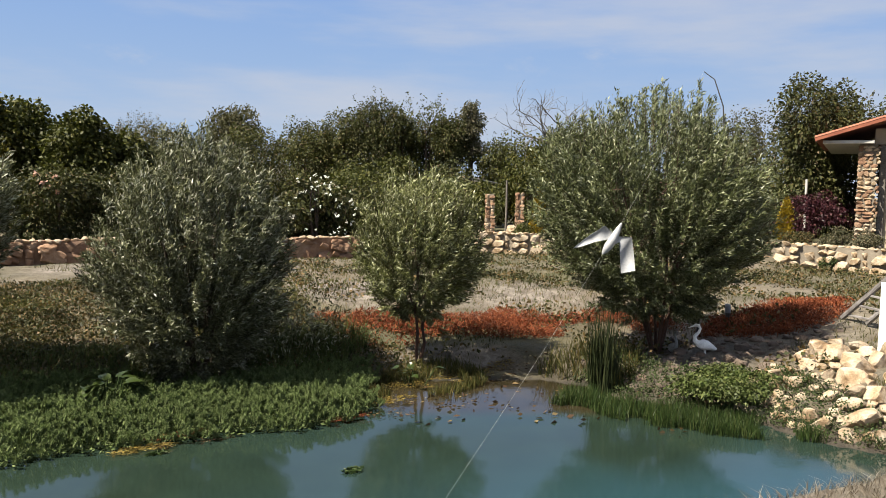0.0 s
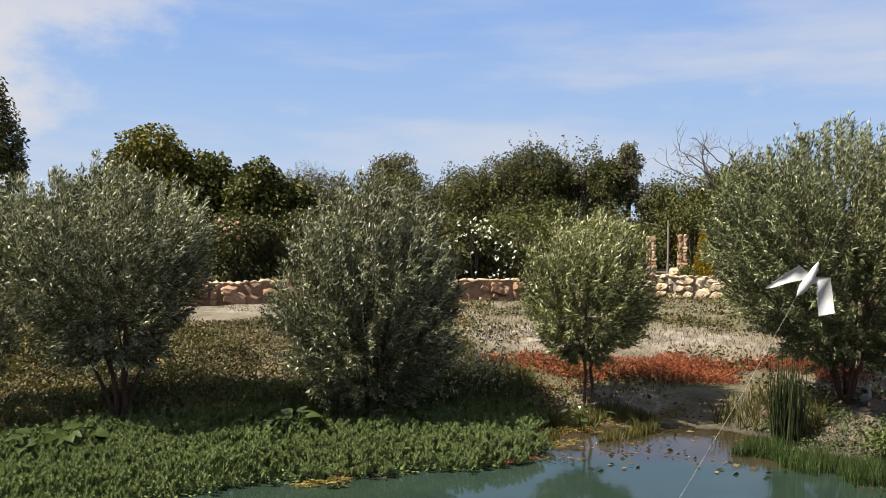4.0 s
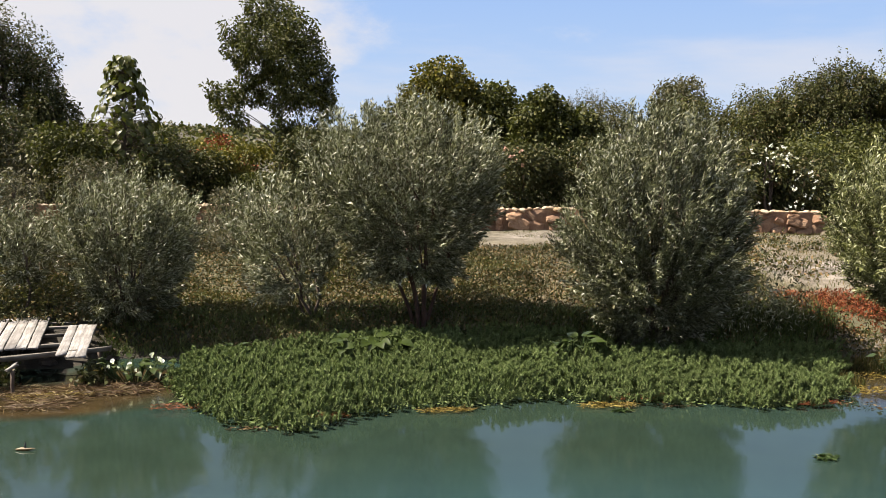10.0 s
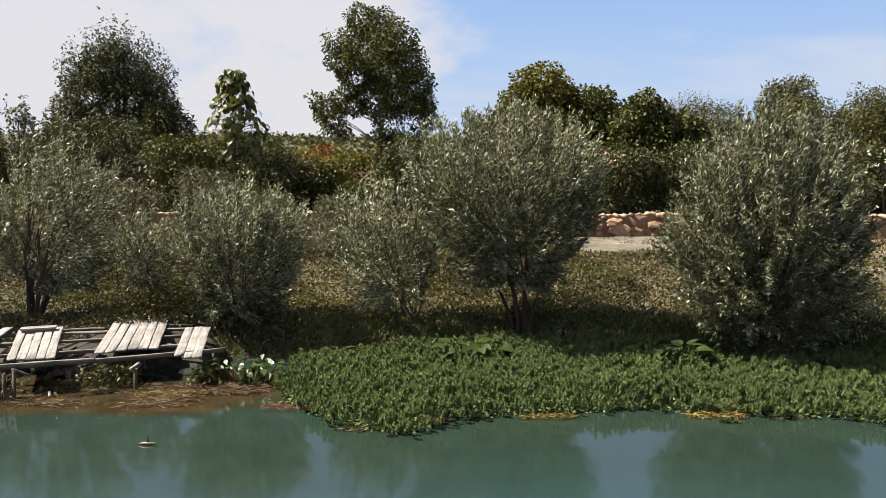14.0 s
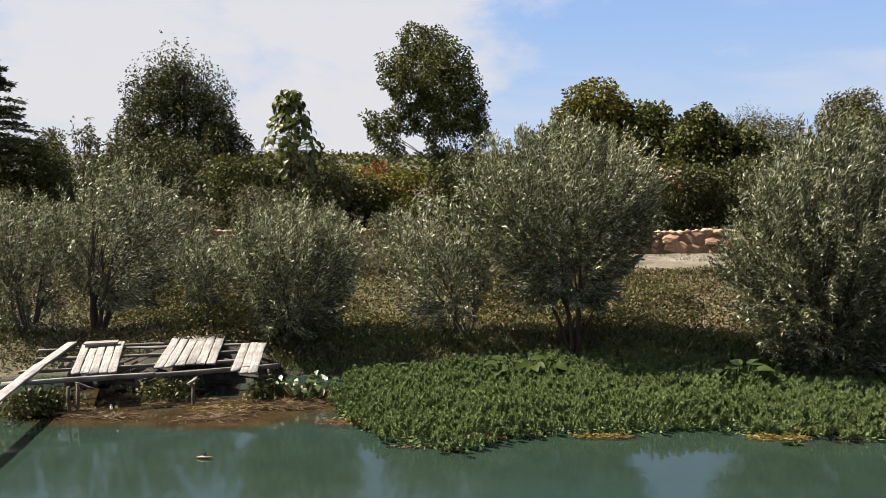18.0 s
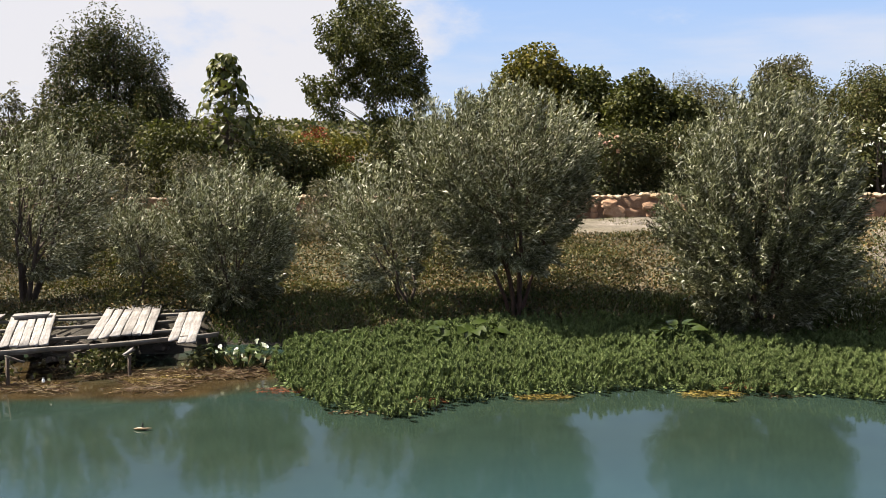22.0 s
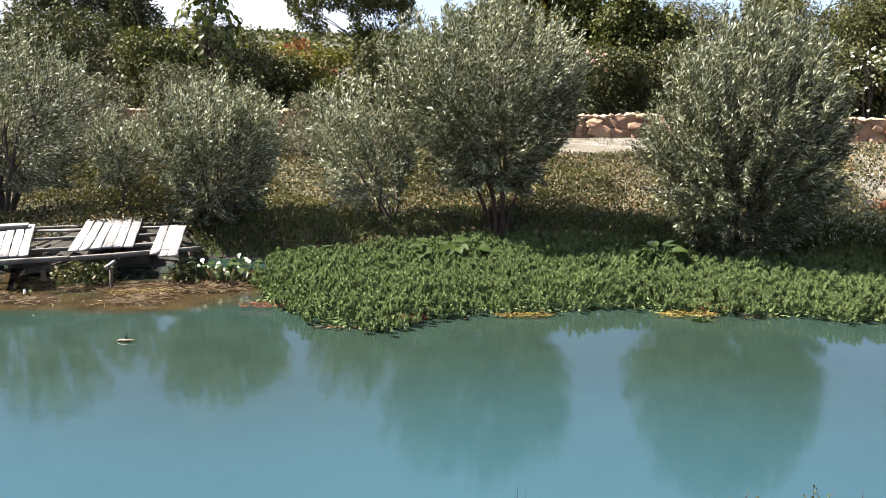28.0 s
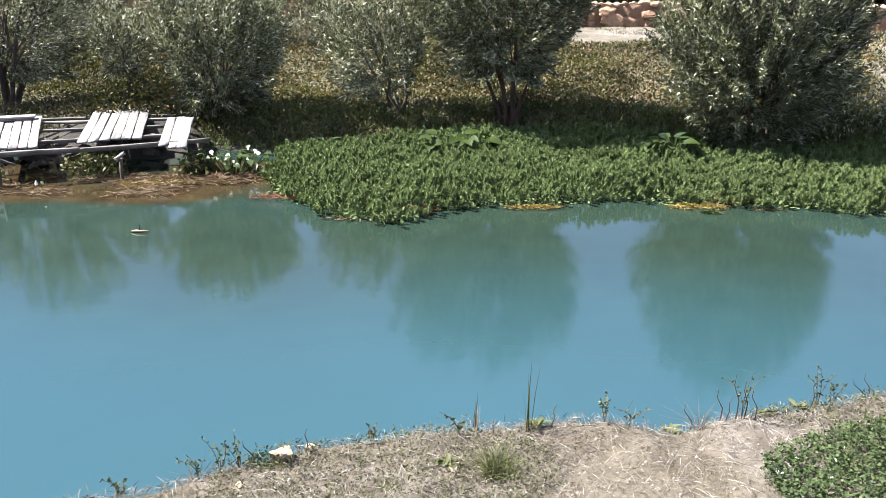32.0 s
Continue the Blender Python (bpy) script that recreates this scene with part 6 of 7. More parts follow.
bm = bmesh.new()
bmesh.ops.create_cube(bm, size=1, matrix=pose(27.2, 33.2, 1.9, 0, 0, -40) @ Matrix.Diagonal((1.9, 1.8, 2.6, 1)))
part("wall", mesh_bm("wall", bm, DARKSTONE), shed)
bm = bmesh.new()
bmesh.ops.create_cube(bm, size=1, matrix=pose(27.1, 33.1, 3.4, 0, 10, -40) @ Matrix.Diagonal((2.6, 2.4, 0.08, 1)))
bmesh.ops.bevel(bm, geom=bm.edges[:], offset=0.02, segments=1, affect="EDGES")
part("roof", mesh_bm("roof", bm, DARKROOF), shed)

# ---- the house corner ----
hx, hy, hz = 25.13, 12.2, gz_at(25.13, 12.2)
TURN = -64.0
H = pose(hx, hy, 0, 0, 0, TURN)
house = thing("house", (hx, hy, hz), "single-storey cream house with stone-clad corner and red roof", "house")


def block(name, x0, x1, y0, y1, z0, z1, mat, parent, bev=0.015, tilt=None, label=""):
    bm = bmesh.new()
    bmesh.ops.create_cube(bm, size=1, matrix=H @ pose((x0 + x1) / 2, (y0 + y1) / 2, (z0 + z1) / 2, 0, tilt or 0, 0) @ Matrix.Diagonal((x1 - x0, y1 - y0, z1 - z0, 1)))
    bmesh.ops.bevel(bm, geom=bm.edges[:], offset=bev, segments=1, affect="EDGES")
    return part(name, mesh_bm(name, bm, mat), parent, label)


block("wall", 0.46, 8.0, 0.1, 5.5, hz - 0.2, 4.42, PLASTER, house)
block("door_frame", 0.28, 0.46, -0.02, 0.22, hz, 4.4, WOODPOST, house, label="brown wooden frame beside the column")
block("gable_wall", 0.12, 8.0, 0.12, 5.4, 4.42, 4.9, PLASTER, house)
block("soffit", -1.25, 0.12, -0.5, 5.5, 4.42, 4.52, SOFFIT, house, label="white boarded eave")
block("column_core", -0.28, 0.2, -0.24, 0.3, hz - 0.2, 4.42, MORTAR, house)
rng = np.random.default_rng(701)
z = hz
while z < 4.36:
    h = rng.uniform(0.08, 0.17)
    x = -0.3
    while x < 0.2:
        w = rng.uniform(0.12, 0.26)
        m = H @ pose(x + w / 2, -0.24, z + h / 2, rng.uniform(-4, 4), rng.uniform(-6, 6), 0)
        piece("stone", (PALE_BLOCK + RED_BLOCK)[rng.integers(14)], house, scaled(m, min(w, 0.24 - x) * 1.2, 0.14, h * 1.18))
        x += w
    z += h
# tiled roof rising to the ridge
slope = 17.5
R = H @ pose(-1.45, -0.75, 4.52, 0, -slope, 0)
bm = bmesh.new()
bmesh.ops.create_cube(bm, size=1, matrix=R @ pose(3.0, 3.2, 0.02) @ Matrix.Diagonal((6.0, 6.4, 0.1, 1)))
part("roof", mesh_bm("roof", bm, ROOFRED), house, "red tiled roof")
rim = np.linspace(0, np.pi, 6)
tv = np.array([(xx, 0.11 * np.cos(a), 0.06 * np.sin(a) + 0.01 * (xx > 0)) for xx in (0, 0.42) for a in rim])
tile = mesh_np("tile", tv, np.array([[k, k + 1, k + 7, k + 6] for k in range(5)]), ROOFRED, True)
for a in range(14):
    for b in range(14):
        piece("tile", tile, house, R @ pose(0.02 + a * 0.4, 0.1 + b * 0.22, 0.075, 0, 2, 0))

# ---- white post, ladder and stake on the shore ----
wp = thing("white_post", (11.79, 5.33, gz_at(11.79, 5.33)), "white-painted square post on the rocky shore", "post")
bm = bmesh.new()
zt, zb = 1.66, gz_at(11.79, 5.33) - 0.1
bmesh.ops.create_cube(bm, size=1, matrix=pose(11.79, 5.33, (zt + zb) / 2, 0, 0, -62) @ Matrix.Diagonal((0.1, 0.1, zt - zb, 1)))
bmesh.ops.bevel(bm, geom=bm.edges[:], offset=0.008, segments=1, affect="EDGES")
part("shaft", mesh_bm("shaft", bm, WHITEPAINT), wp)


def bar(a, b, w, h, mat, name, parent, label=""):
    """A squared timber between two points."""
    a, b = Vector(a), Vector(b)
    bm = bmesh.new()
    L = (b - a).length
    bmesh.ops.create_cube(bm, size=1, matrix=Matrix.Diagonal((w, L, h, 1)))
    bmesh.ops.bevel(bm, geom=bm.edges[:], offset=min(w, h) * 0.12, segments=1, affect="EDGES")
    me = mesh_bm(name, bm, mat)
    rot = (b - a).to_track_quat("Y", "Z").to_matrix().to_4x4()
    return tagged(piece(name, me, parent, Matrix.Translation((a + b) / 2) @ rot), label)


g = gz_at(13.0, 6.3)
lad = thing("wooden_ladder", (13.0, 6.3, g), "weathered grey wooden ladder leaning on the rocks", "ladder")
A0, A1, B0, B1 = Vector((13.08, 6.56, g + 0.02)), Vector((12.44, 5.6, 1.66)), Vector((12.88, 6.07, g + 0.02)), Vector((12.18, 5.18, 1.62))
bar(A0, A1, 0.05, 0.07, WOOD, "rail", lad)
bar(B0, B1, 0.05, 0.07, WOOD, "rail", lad)
for k in range(4):
    u = 0.1 + 0.25 * k
    bar(A0.lerp(A1, u), B0.lerp(B1, u), 0.04, 0.03, WOOD, "rung", lad)
sx, sy = 12.55, 8.24
stake = thing("metal_stake", (sx, sy, gz_at(sx, sy)), "dark metal stake with a grey cap in the bank", "stake")
zt = 0.96
part("shaft", mesh_np("shaft", *tube([[sx, sy, gz_at(sx, sy) - 0.1], [sx, sy, 0.6], [sx, sy, zt - 0.14]], [0.045, 0.042, 0.042], 8), STAKE, True), stake)
part("cap", mesh_np("cap", *joined([tube([[sx, sy, zt - 0.15], [sx, sy, zt - 0.05], [sx, sy, zt], [sx, sy, zt + 0.004]], [0.05, 0.05, 0.045, 0.001], 10)]), GREYCAP, True), stake, "grey plastic cap")


# ---- garden figures ----
def figure(name, at, scale, turn, mat, label):
    """A wading bird ornament in one mesh: body, curved neck, bill, tail and two legs."""
    m = pose(*at, 0, 0, turn) @ Matrix.Diagonal((scale, scale, scale, 1))
    ps = []
    body = bezier(np.array([-0.06, 0, 0.42]), np.array([0.12, 0, 0.5]), np.array([0.42, 0, 0.3]), 9)
    ps.append(tube(body, [0.02, 0.075, 0.105, 0.115, 0.105, 0.085, 0.06, 0.035, 0.008], 12))
    neck = np.array([[0.0, 0, 0.45], [-0.09, 0, 0.53], [-0.1, 0, 0.62], [-0.02, 0, 0.7], [0.01, 0, 0.78], [-0.03, 0, 0.84], [-0.09, 0, 0.85], [-0.13, 0, 0.83]])
    ps.append(tube(neck, [0.065, 0.05, 0.036, 0.03, 0.028, 0.034, 0.034, 0.016], 10))
    ps.append(tube(np.array([[-0.12, 0, 0.835], [-0.18, 0, 0.815], [-0.25, 0, 0.79]]), [0.016, 0.011, 0.002], 6))
    for s in (-0.035, 0.035):
        ps.append(tube(np.array([[0.12, s, 0.36], [0.13, s, 0.18], [0.12, s, -0.06]]), [0.014, 0.011, 0.012], 6))
    v, f = joined(ps)
    v = (np.c_[v, np.ones(len(v))] @ np.array(m).T)[:, :3]
    return lone(name, mesh_np(name, v, f, mat, True), label, "ornament", "bird ornaments")


figure("heron_statue", (10.5, 7.3, gz_at(10.5, 7.3) - 0.17), 0.7, -36, WHITEPAINT, "white heron ornament standing on the stones")
figure("wader_statue", (10.46, 7.7, gz_at(10.46, 7.7) - 0.2), 0.62, 60, GREYFIG, "small grey wading bird ornament beside the heron")

# the white cloth bird that hangs on a cord
RIGHT, UP, TO = Vector((0.803, -0.596, 0.023)), Vector((0.023, 0.07, 0.997)), Vector((-0.596, -0.8, 0.07))
DOVE, PX = Vector((5.3, 4.4, 2.4)), 0.00447


def dove_point(x, y, out=0.0):
    return np.array(DOVE + RIGHT * (x * PX) + UP * (-y * PX) + TO * (out * PX))


dove = thing("cloth_bird", tuple(DOVE), "white cloth bird-scarer hanging on a cord over the pond", "ornament")
body = np.array([dove_point(17, -29), dove_point(10, -17, 3), dove_point(2, -2, 5), dove_point(-7, 11, 5), dove_point(-13, 20, 3), dove_point(-17, 26)])
part("body", mesh_np("body", *tube(body, [0.006, 0.022, 0.032, 0.034, 0.022, 0.004], 10), CLOTH, True), dove)


def wing(rows, name):
    """A thin cloth wing lofted between a front and a back edge."""
    top = np.array([[dove_point(*a) for a in row] for row in rows])
    n, m = top.shape[:2]
    low = top - np.array(TO) * 0.008
    v = np.concatenate([top.reshape(-1, 3), low.reshape(-1, 3)])
    idx = np.arange(n * m).reshape(n, m)
    q = np.stack([idx[:-1, :-1], idx[:-1, 1:], idx[1:, 1:], idx[1:, :-1]], -1).reshape(-1, 4)
    loop = np.r_[idx[0, :], idx[1:, -1], idx[-1, -2::-1], idx[-2:0:-1, 0]]
    side = np.stack([loop, np.roll(loop, -1), np.roll(loop, -1) + n * m, loop + n * m], -1)
    part(name, mesh_np(name, v, np.concatenate([q, q[:, ::-1] + n * m, side]), CLOTH), dove)


wing([[(4, -10, 2), (-4, 8, 2)], [(-14, -24, 8), (-10, 0, 6)], [(-40, -7, 4), (-30, 4, 3)], [(-66, 14, -4), (-55, 13, -4)]], "wing")
wing([[(6, -6, 2), (2, 10, 2)], [(33, -4, 8), (12, 4, 6)], [(37, 24, 4), (14, 30, 3)], [(41, 54, -2), (16, 59, -2)]], "wing")
tip = np.array([10.94, 7.75, 4.62])
hang = [np.array([10.94, 7.75, 4.62]), dove_point(17, -29)]
rest = [dove_point(-17, 26), np.array([2.63, 2.94, 1.37]), np.array([2.1, 2.5, gz_at(2.1, 2.5)])]
cordob = thing("cord", (2.1, 2.5, gz_at(2.1, 2.5)), "thin pale cord stretched from a rod to the near bank", "cord")
part("line", mesh_np("line", *tube(np.array([hang[0], (hang[0] + hang[1]) / 2 - [0, 0, 0.06], hang[1]]), [0.0008] * 3, 4), CORD, True), cordob)
part("line", mesh_np("line", *tube(np.array([rest[0], (rest[0] + rest[1]) / 2 - [0, 0, 0.03], rest[1], rest[2]]), [0.0009, 0.0007, 0.0006, 0.0006], 4), CORD, True), cordob)
rod = thing("bent_rod", (11.5, 8.1, gz_at(11.5, 8.1)), "long thin dark rod bent at the tip", "rod")
part("shaft", mesh_np("shaft", *tube(np.array([[11.5, 8.1, gz_at(11.5, 8.1) - 0.1], [11.35, 7.8, 2.0], [11.22, 7.5, 3.3], [11.1, 7.5, 4.1], [11.03, 7.62, 4.5], [10.94, 7.75, 4.62]]), [0.02, 0.016, 0.013, 0.01, 0.008, 0.006], 6), STAKE, True), rod)

# ---- the dock ----
O = Vector((-4.21, 9.76, 0.0))
UX, VX = Vector((0.922, 0.387, 0)), Vector((-0.387, 0.922, 0))
DZ = 0.43
dock = thing("wooden_dock", (-4.2, 10.4, 0.0), "old broken wooden dock with loose weathered boards", "dock")
rng = np.random.default_rng(801)


def dp(u, v, z):
    return O + UX * u + VX * v + Vector((0, 0, z))


def timber(a, b, w, h, mat, name, parent, rough=0.006, sections=7, label=""):
    """An old timber: slightly crooked, worn edges, uneven ends."""
    a, b = np.array(a), np.array(b)
    L = np.linalg.norm(b - a)
    u = np.linspace(-0.5, 0.5, sections)
    cross = np.array([(-0.5, -0.5), (0.5, -0.5), (0.5, 0.4), (0.465, 0.5), (-0.465, 0.5), (-0.5, 0.4)])
    drift = np.cumsum(rng.normal(scale=rough * 0.5, size=(sections, 2)), 0)
    v = np.zeros((sections, 6, 3))
    v[..., 0] = cross[:, 0] * w * rng.uniform(0.9, 1.06, (sections, 1)) + drift[:, :1]
    v[..., 1] = (u * L)[:, None]
    v[..., 2] = cross[:, 1] * h * rng.uniform(0.92, 1.06, (sections, 1)) + drift[:, 1:] * 0.5
    v += rng.normal(scale=rough * 0.3, size=v.shape)
    v[0, :, 1] += rng.normal(scale=0.012, size=6)
    v[-1, :, 1] += rng.normal(scale=0.012, size=6)
    i, j = np.meshgrid(np.arange(sections - 1), np.arange(6), indexing="ij")
    q = np.stack([i * 6 + j, i * 6 + (j + 1) % 6, (i + 1) * 6 + (j + 1) % 6, (i + 1) * 6 + j], -1).reshape(-1, 4)
    e = (sections - 1) * 6
    caps = np.array([[3, 2, 1, 0], [5, 4, 3, 0], [e, e + 1, e + 2, e + 3], [e, e + 3, e + 4, e + 5]])
    d = Vector(b - a)
    rot = d.to_track_quat("Y", "Z").to_matrix().to_4x4()
    return tagged(piece(name, mesh_np(name, v.reshape(-1, 3), np.concatenate([q, caps])[:, ::-1], mat), parent, Matrix.Translation((a + b) / 2) @ rot), label)


def deck(count, fl, fr, bl, br, zf, zb, mat=None):
    """Boards side by side between a front edge and a back edge."""
    fl, fr, bl, br = [np.array(q) for q in (fl, fr, bl, br)]
    w = np.linalg.norm(fr - fl) / count
    for k in range(count):
        s = (k + 0.5) / count
        f, r = fl + (fr - fl) * s, bl + (br - bl) * s
        d = (r - f) / np.linalg.norm(r - f)
        f, r = f + d * rng.uniform(-0.05, 0.03), r + d * rng.uniform(-0.05, 0.06)
        timber((*f, zf + rng.uniform(-0.004, 0.006)), (*r, zb + rng.uniform(-0.004, 0.006)), w * 0.97 - 0.005, 0.026, mat or WOOD, "deck_board", dock, 0.004)


deck(6, (-4.23, 9.82), (-3.53, 10.09), (-4.73, 11.71), (-4.01, 11.94), 0.4, 0.41)
deck(5, (-5.09, 9.43), (-4.57, 9.55), (-5.76, 11.0), (-5.27, 11.31), 0.4, 0.41)
deck(3, (-3.23, 9.78), (-2.88, 9.7), (-3.58, 11.35), (-3.22, 11.35), 0.375, 0.4)
timber((-5.66, 8.95, 0.385), (-4.1, 9.54, 0.375), 0.05, 0.055, WOODPOST, "front_beam", dock, 0.008, 9)
timber((-4.2, 9.53, 0.37), (-2.72, 10.15, 0.37), 0.055, 0.05, WOODPOST, "front_beam", dock, 0.008, 9)
for (x0, y0), (x1, y1) in (((-5.88, 9.68), (-3.1, 10.45)), ((-6.08, 10.42), (-3.3, 10.95)), ((-6.34, 10.95), (-3.3, 11.45)), ((-5.9, 11.3), (-3.5, 11.75))):
    timber((x0, y0, 0.36), (x1, y1, 0.362), 0.045, 0.036, WOODPOST, "joist", dock, 0.01, 9)
gang = thing("gangplank", (-5.58, 9.6, 0.0), "two loose grey planks laid out over the water", "plank")
timber((-5.99, 11.2, 0.425), (-5.53, 9.3, 0.425), 0.13, 0.028, WOOD, "plank", gang)
timber((-5.61, 9.72, 0.452), (-5.05, 7.35, 0.4), 0.13, 0.028, WOOD, "plank", gang)
timber((-5.13, 7.6, 0.39), (-5.15, 7.62, -0.5), 0.05, 0.05, WOODPOST, "prop", gang)
box = thing("wooden_box", (-5.5, 11.0, 0.43), "flat grey wooden box lying on the dock", "box")
bar((-5.68, 10.93, 0.47), (-5.26, 11.08, 0.47), 0.16, 0.025, WOOD, "lid", box)
bar((-5.66, 10.93, 0.441), (-5.28, 11.07, 0.441), 0.13, 0.03, WOODPOST, "base", box)
for (x, y, top) in ((-4.96, 9.08, 0.34), (-4.88, 9.14, 0.35), (-3.64, 9.51, 0.26), (-2.9, 10.2, 0.34), (-4.1, 10.9, 0.33), (-5.6, 10.5, 0.33), (-3.3, 11.0, 0.33)):
    timber((x, y, -0.6), (x + 0.015, y + 0.02, top), 0.03, 0.03, BARK, "post", dock, 0.008)
timber((-3.66, 9.47, 0.28), (-3.6, 9.6, 0.335), 0.035, 0.03, WOOD, "bracket", dock)
timber((-4.9, 9.2, 0.35), (-4.72, 9.24, 0.27), 0.03, 0.03, WOODPOST, "bracket", dock)
# stone footing beneath the dock; extra dark stones stand in for its shade
footing = thing("stone_footing", (-4.0, 10.35, 0.0), "dark rough stone footing under the dock", "wall")
for row in range(3):
    for k in range(12):
        s = rng.uniform(0.16, 0.26)
        c = O + UX * (-1.5 + 0.22 * k + 0.08 * (row % 2)) + VX * ((0.72 if k in (5, 6, 7, 11) else 1.1) + rng.uniform(-0.04, 0.04))
        if k in (0, 1) or (k == 10 and row == 2):
            continue
        piece("stone", DARK[rng.integers(4)], footing, scaled(pose(c.x, c.y, 0.04 + 0.12 * row, 0, 0, rng.uniform(0, 360)), s * 1.3, s, s * 0.9))
pts = np.concatenate([np.stack([np.where(np.arange(500) % 3, rng.normal(-3.95, 0.22, 500), rng.normal(-2.95, 0.12, 500)), rng.uniform(9.6, 10.1, 500), np.zeros(500)], -1), np.stack([rng.normal(-5.2, 0.25, 500), rng.normal(9.1, 0.16, 500), np.zeros(500)], -1)])
keepers = wobble(pts[:, 0], pts[:, 1], 3, 810) > 0.1
p = np.repeat(pts[keepers], 3, 0) + np.concatenate([rng.normal(scale=0.04, size=(keepers.sum() * 3, 2)), rng.uniform(0.02, 0.24, (keepers.sum() * 3, 1))], 1)
lone("dock_weeds", mesh_np("dock_weeds", *leaves(p, rng.normal(size=p.shape) + [0, -0.2, 0.5], 0.07, 0.035, rng), DARKLEAF), "weeds growing beneath the dock", "weeds", kind="stuff")
# a small drifting ornament and a bottle on the margin
fl = thing("drifting_float", (-2.82, 7.68, 0.0), "small brown float drifting on the pond", "float")
part("hull", mesh_np("hull", *tube(np.array([[-2.91, 7.69, 0.01], [-2.86, 7.685, 0.015], [-2.8, 7.675, 0.015], [-2.73, 7.67, 0.022]]), [0.005, 0.016, 0.015, 0.003], 8), ORANGE, True), fl)
part("mast", mesh_np("mast", *tube(np.array([[-2.82, 7.68, 0.02], [-2.82, 7.68, 0.05], [-2.815, 7.68, 0.08]]), [0.009, 0.01, 0.003], 6), STAKE, True), fl)
bt = thing("plastic_bottle", (-4.55, 9.33, 0.0), "small white plastic bottle stuck in the litter", "bottle")
bottle_body = part("body", mesh_np("body", *tube(np.array([[-4.55, 9.33, -0.01], [-4.55, 9.33, 0.035], [-4.55, 9.33, 0.047], [-4.55, 9.33, 0.05]]), [0.016, 0.016, 0.01, 0.002], 10), WHITEPAINT, True), bt)
part("cap", mesh_np("cap", *tube(np.array([[-4.55, 9.33, 0.048], [-4.55, 9.33, 0.06], [-4.55, 9.33, 0.062]]), [0.01, 0.01, 0.001], 8), GREYCAP, True), bottle_body, "blue-grey screw cap")

# ---- the near bank ----
rng = np.random.default_rng(901)
nb = lambda x, y, d: (d > 0.06) & (y < 3.2)
bare = lambda x, y: np.hypot((x - 0.85) / 0.38, (y - 2.2) / 0.3) + 0.35 * wobble(x, y, 7, 902)
pts = scatter(60000, -1.8, 2.6, 1.3, 3.1, rng, lambda x, y, d: nb(x, y, d) & (wobble(x, y, 5.0, 24) < 0.9) & ((bare(x, y) > 0.8) | (rng.random(len(x)) < 0.62)))
blades("bank_dry_grass", pts, 0.036, 0.0017, STRAW, rng, "trampled dry grass on the near bank", "dry grass", 0.9, 0.6)
# dead stems lying criss-cross
pts = scatter(52000, -1.7, 2.4, 1.4, 3.05, rng, lambda x, y, d: nb(x, y, d) & ((bare(x, y) > 0.9) | (rng.random(len(x)) < 0.62)))
pts[:, 2] += rng.uniform(0.002, 0.022, len(pts))
d = np.concatenate([rng.normal(size=(len(pts), 2)), rng.normal(scale=0.22, size=(len(pts), 1))], 1)
lone("dead_stems", mesh_np("dead_stems", *leaves(pts, d, rng.uniform(0.02, 0.07, len(pts)), 0.03, rng, 0.5, 0.1), PALESTRAW), "tangle of dead bleached stems on the near bank", "dry grass", kind="stuff")
pts = scatter(30000, -1.7, 1.6, 1.4, 3.0, rng, lambda x, y, d: nb(x, y, d) & (bare(x, y) > 0.9) & (wobble(x, y, 5.5, 903) + 0.5 * (x < 0.5) > 0.1))
pts[:, 2] += rng.uniform(0.002, 0.03, len(pts))
d = np.concatenate([rng.normal(size=(len(pts), 2)), rng.normal(scale=0.5, size=(len(pts), 1))], 1)
lone("brown_tangle", mesh_np("brown_tangle", *leaves(pts, d, rng.uniform(0.015, 0.05, len(pts)), 0.06, rng, 0.5, 0.1), TANGLE), "dark brown tangle of withered weeds on the near bank", "weeds", kind="stuff")
# crumbs of dry earth
pts = scatter(6000, -1.6, 2.3, 1.5, 3.05, rng, lambda x, y, d: (d > 0.04) & (y < 3.2))
octa = np.array([(1, 0, 0), (0, 1, 0), (-1, 0, 0), (0, -1, 0), (0, 0, 1), (0, 0, -1)], float)
faces = np.array([(0, 1, 4), (1, 2, 4), (2, 3, 4), (3, 0, 4), (1, 0, 5), (2, 1, 5), (3, 2, 5), (0, 3, 5)])
size = 0.0018 + 0.007 * rng.random(len(pts)) ** 6
cv = pts[:, None] + octa[None] * size[:, None, None] * rng.uniform(0.6, 1.3, (len(pts), 6, 1))
lone("earth_crumbs", mesh_np("earth_crumbs", cv.reshape(-1, 3), (np.arange(len(pts))[:, None, None] * 6 + faces[None]).reshape(-1, 3), CRUMB), "crumbs and small clods of dry pale earth", "earth", kind="stuff")
pts = scatter(24000, -1.8, 2.0, 1.2, 3.0, rng, lambda x, y, d: nb(x, y, d) & (wobble(x, y, 4.2, 905) + 0.6 * (x < -0.35) + 0.25 * (x < 0.45) > 0.45))
p = np.repeat(pts, 3, 0) + np.concatenate([rng.normal(scale=0.012, size=(len(pts) * 3, 2)), rng.uniform(0.0, 0.04, (len(pts) * 3, 1))], 1)
lone("near_weeds", mesh_np("near_weeds", *leaves(p, rng.normal(size=p.shape) + [0, 0, 0.6], 0.013, 0.005, rng), ROSETTE), "small dull green weeds on the near bank", "weeds", kind="stuff")
pts = scatter(12000, -1.7, -0.5, 1.5, 2.35, rng, lambda x, y, d: nb(x, y, d) & (d > 0.15) & (wobble(x, y, 6, 907) > 0.0))
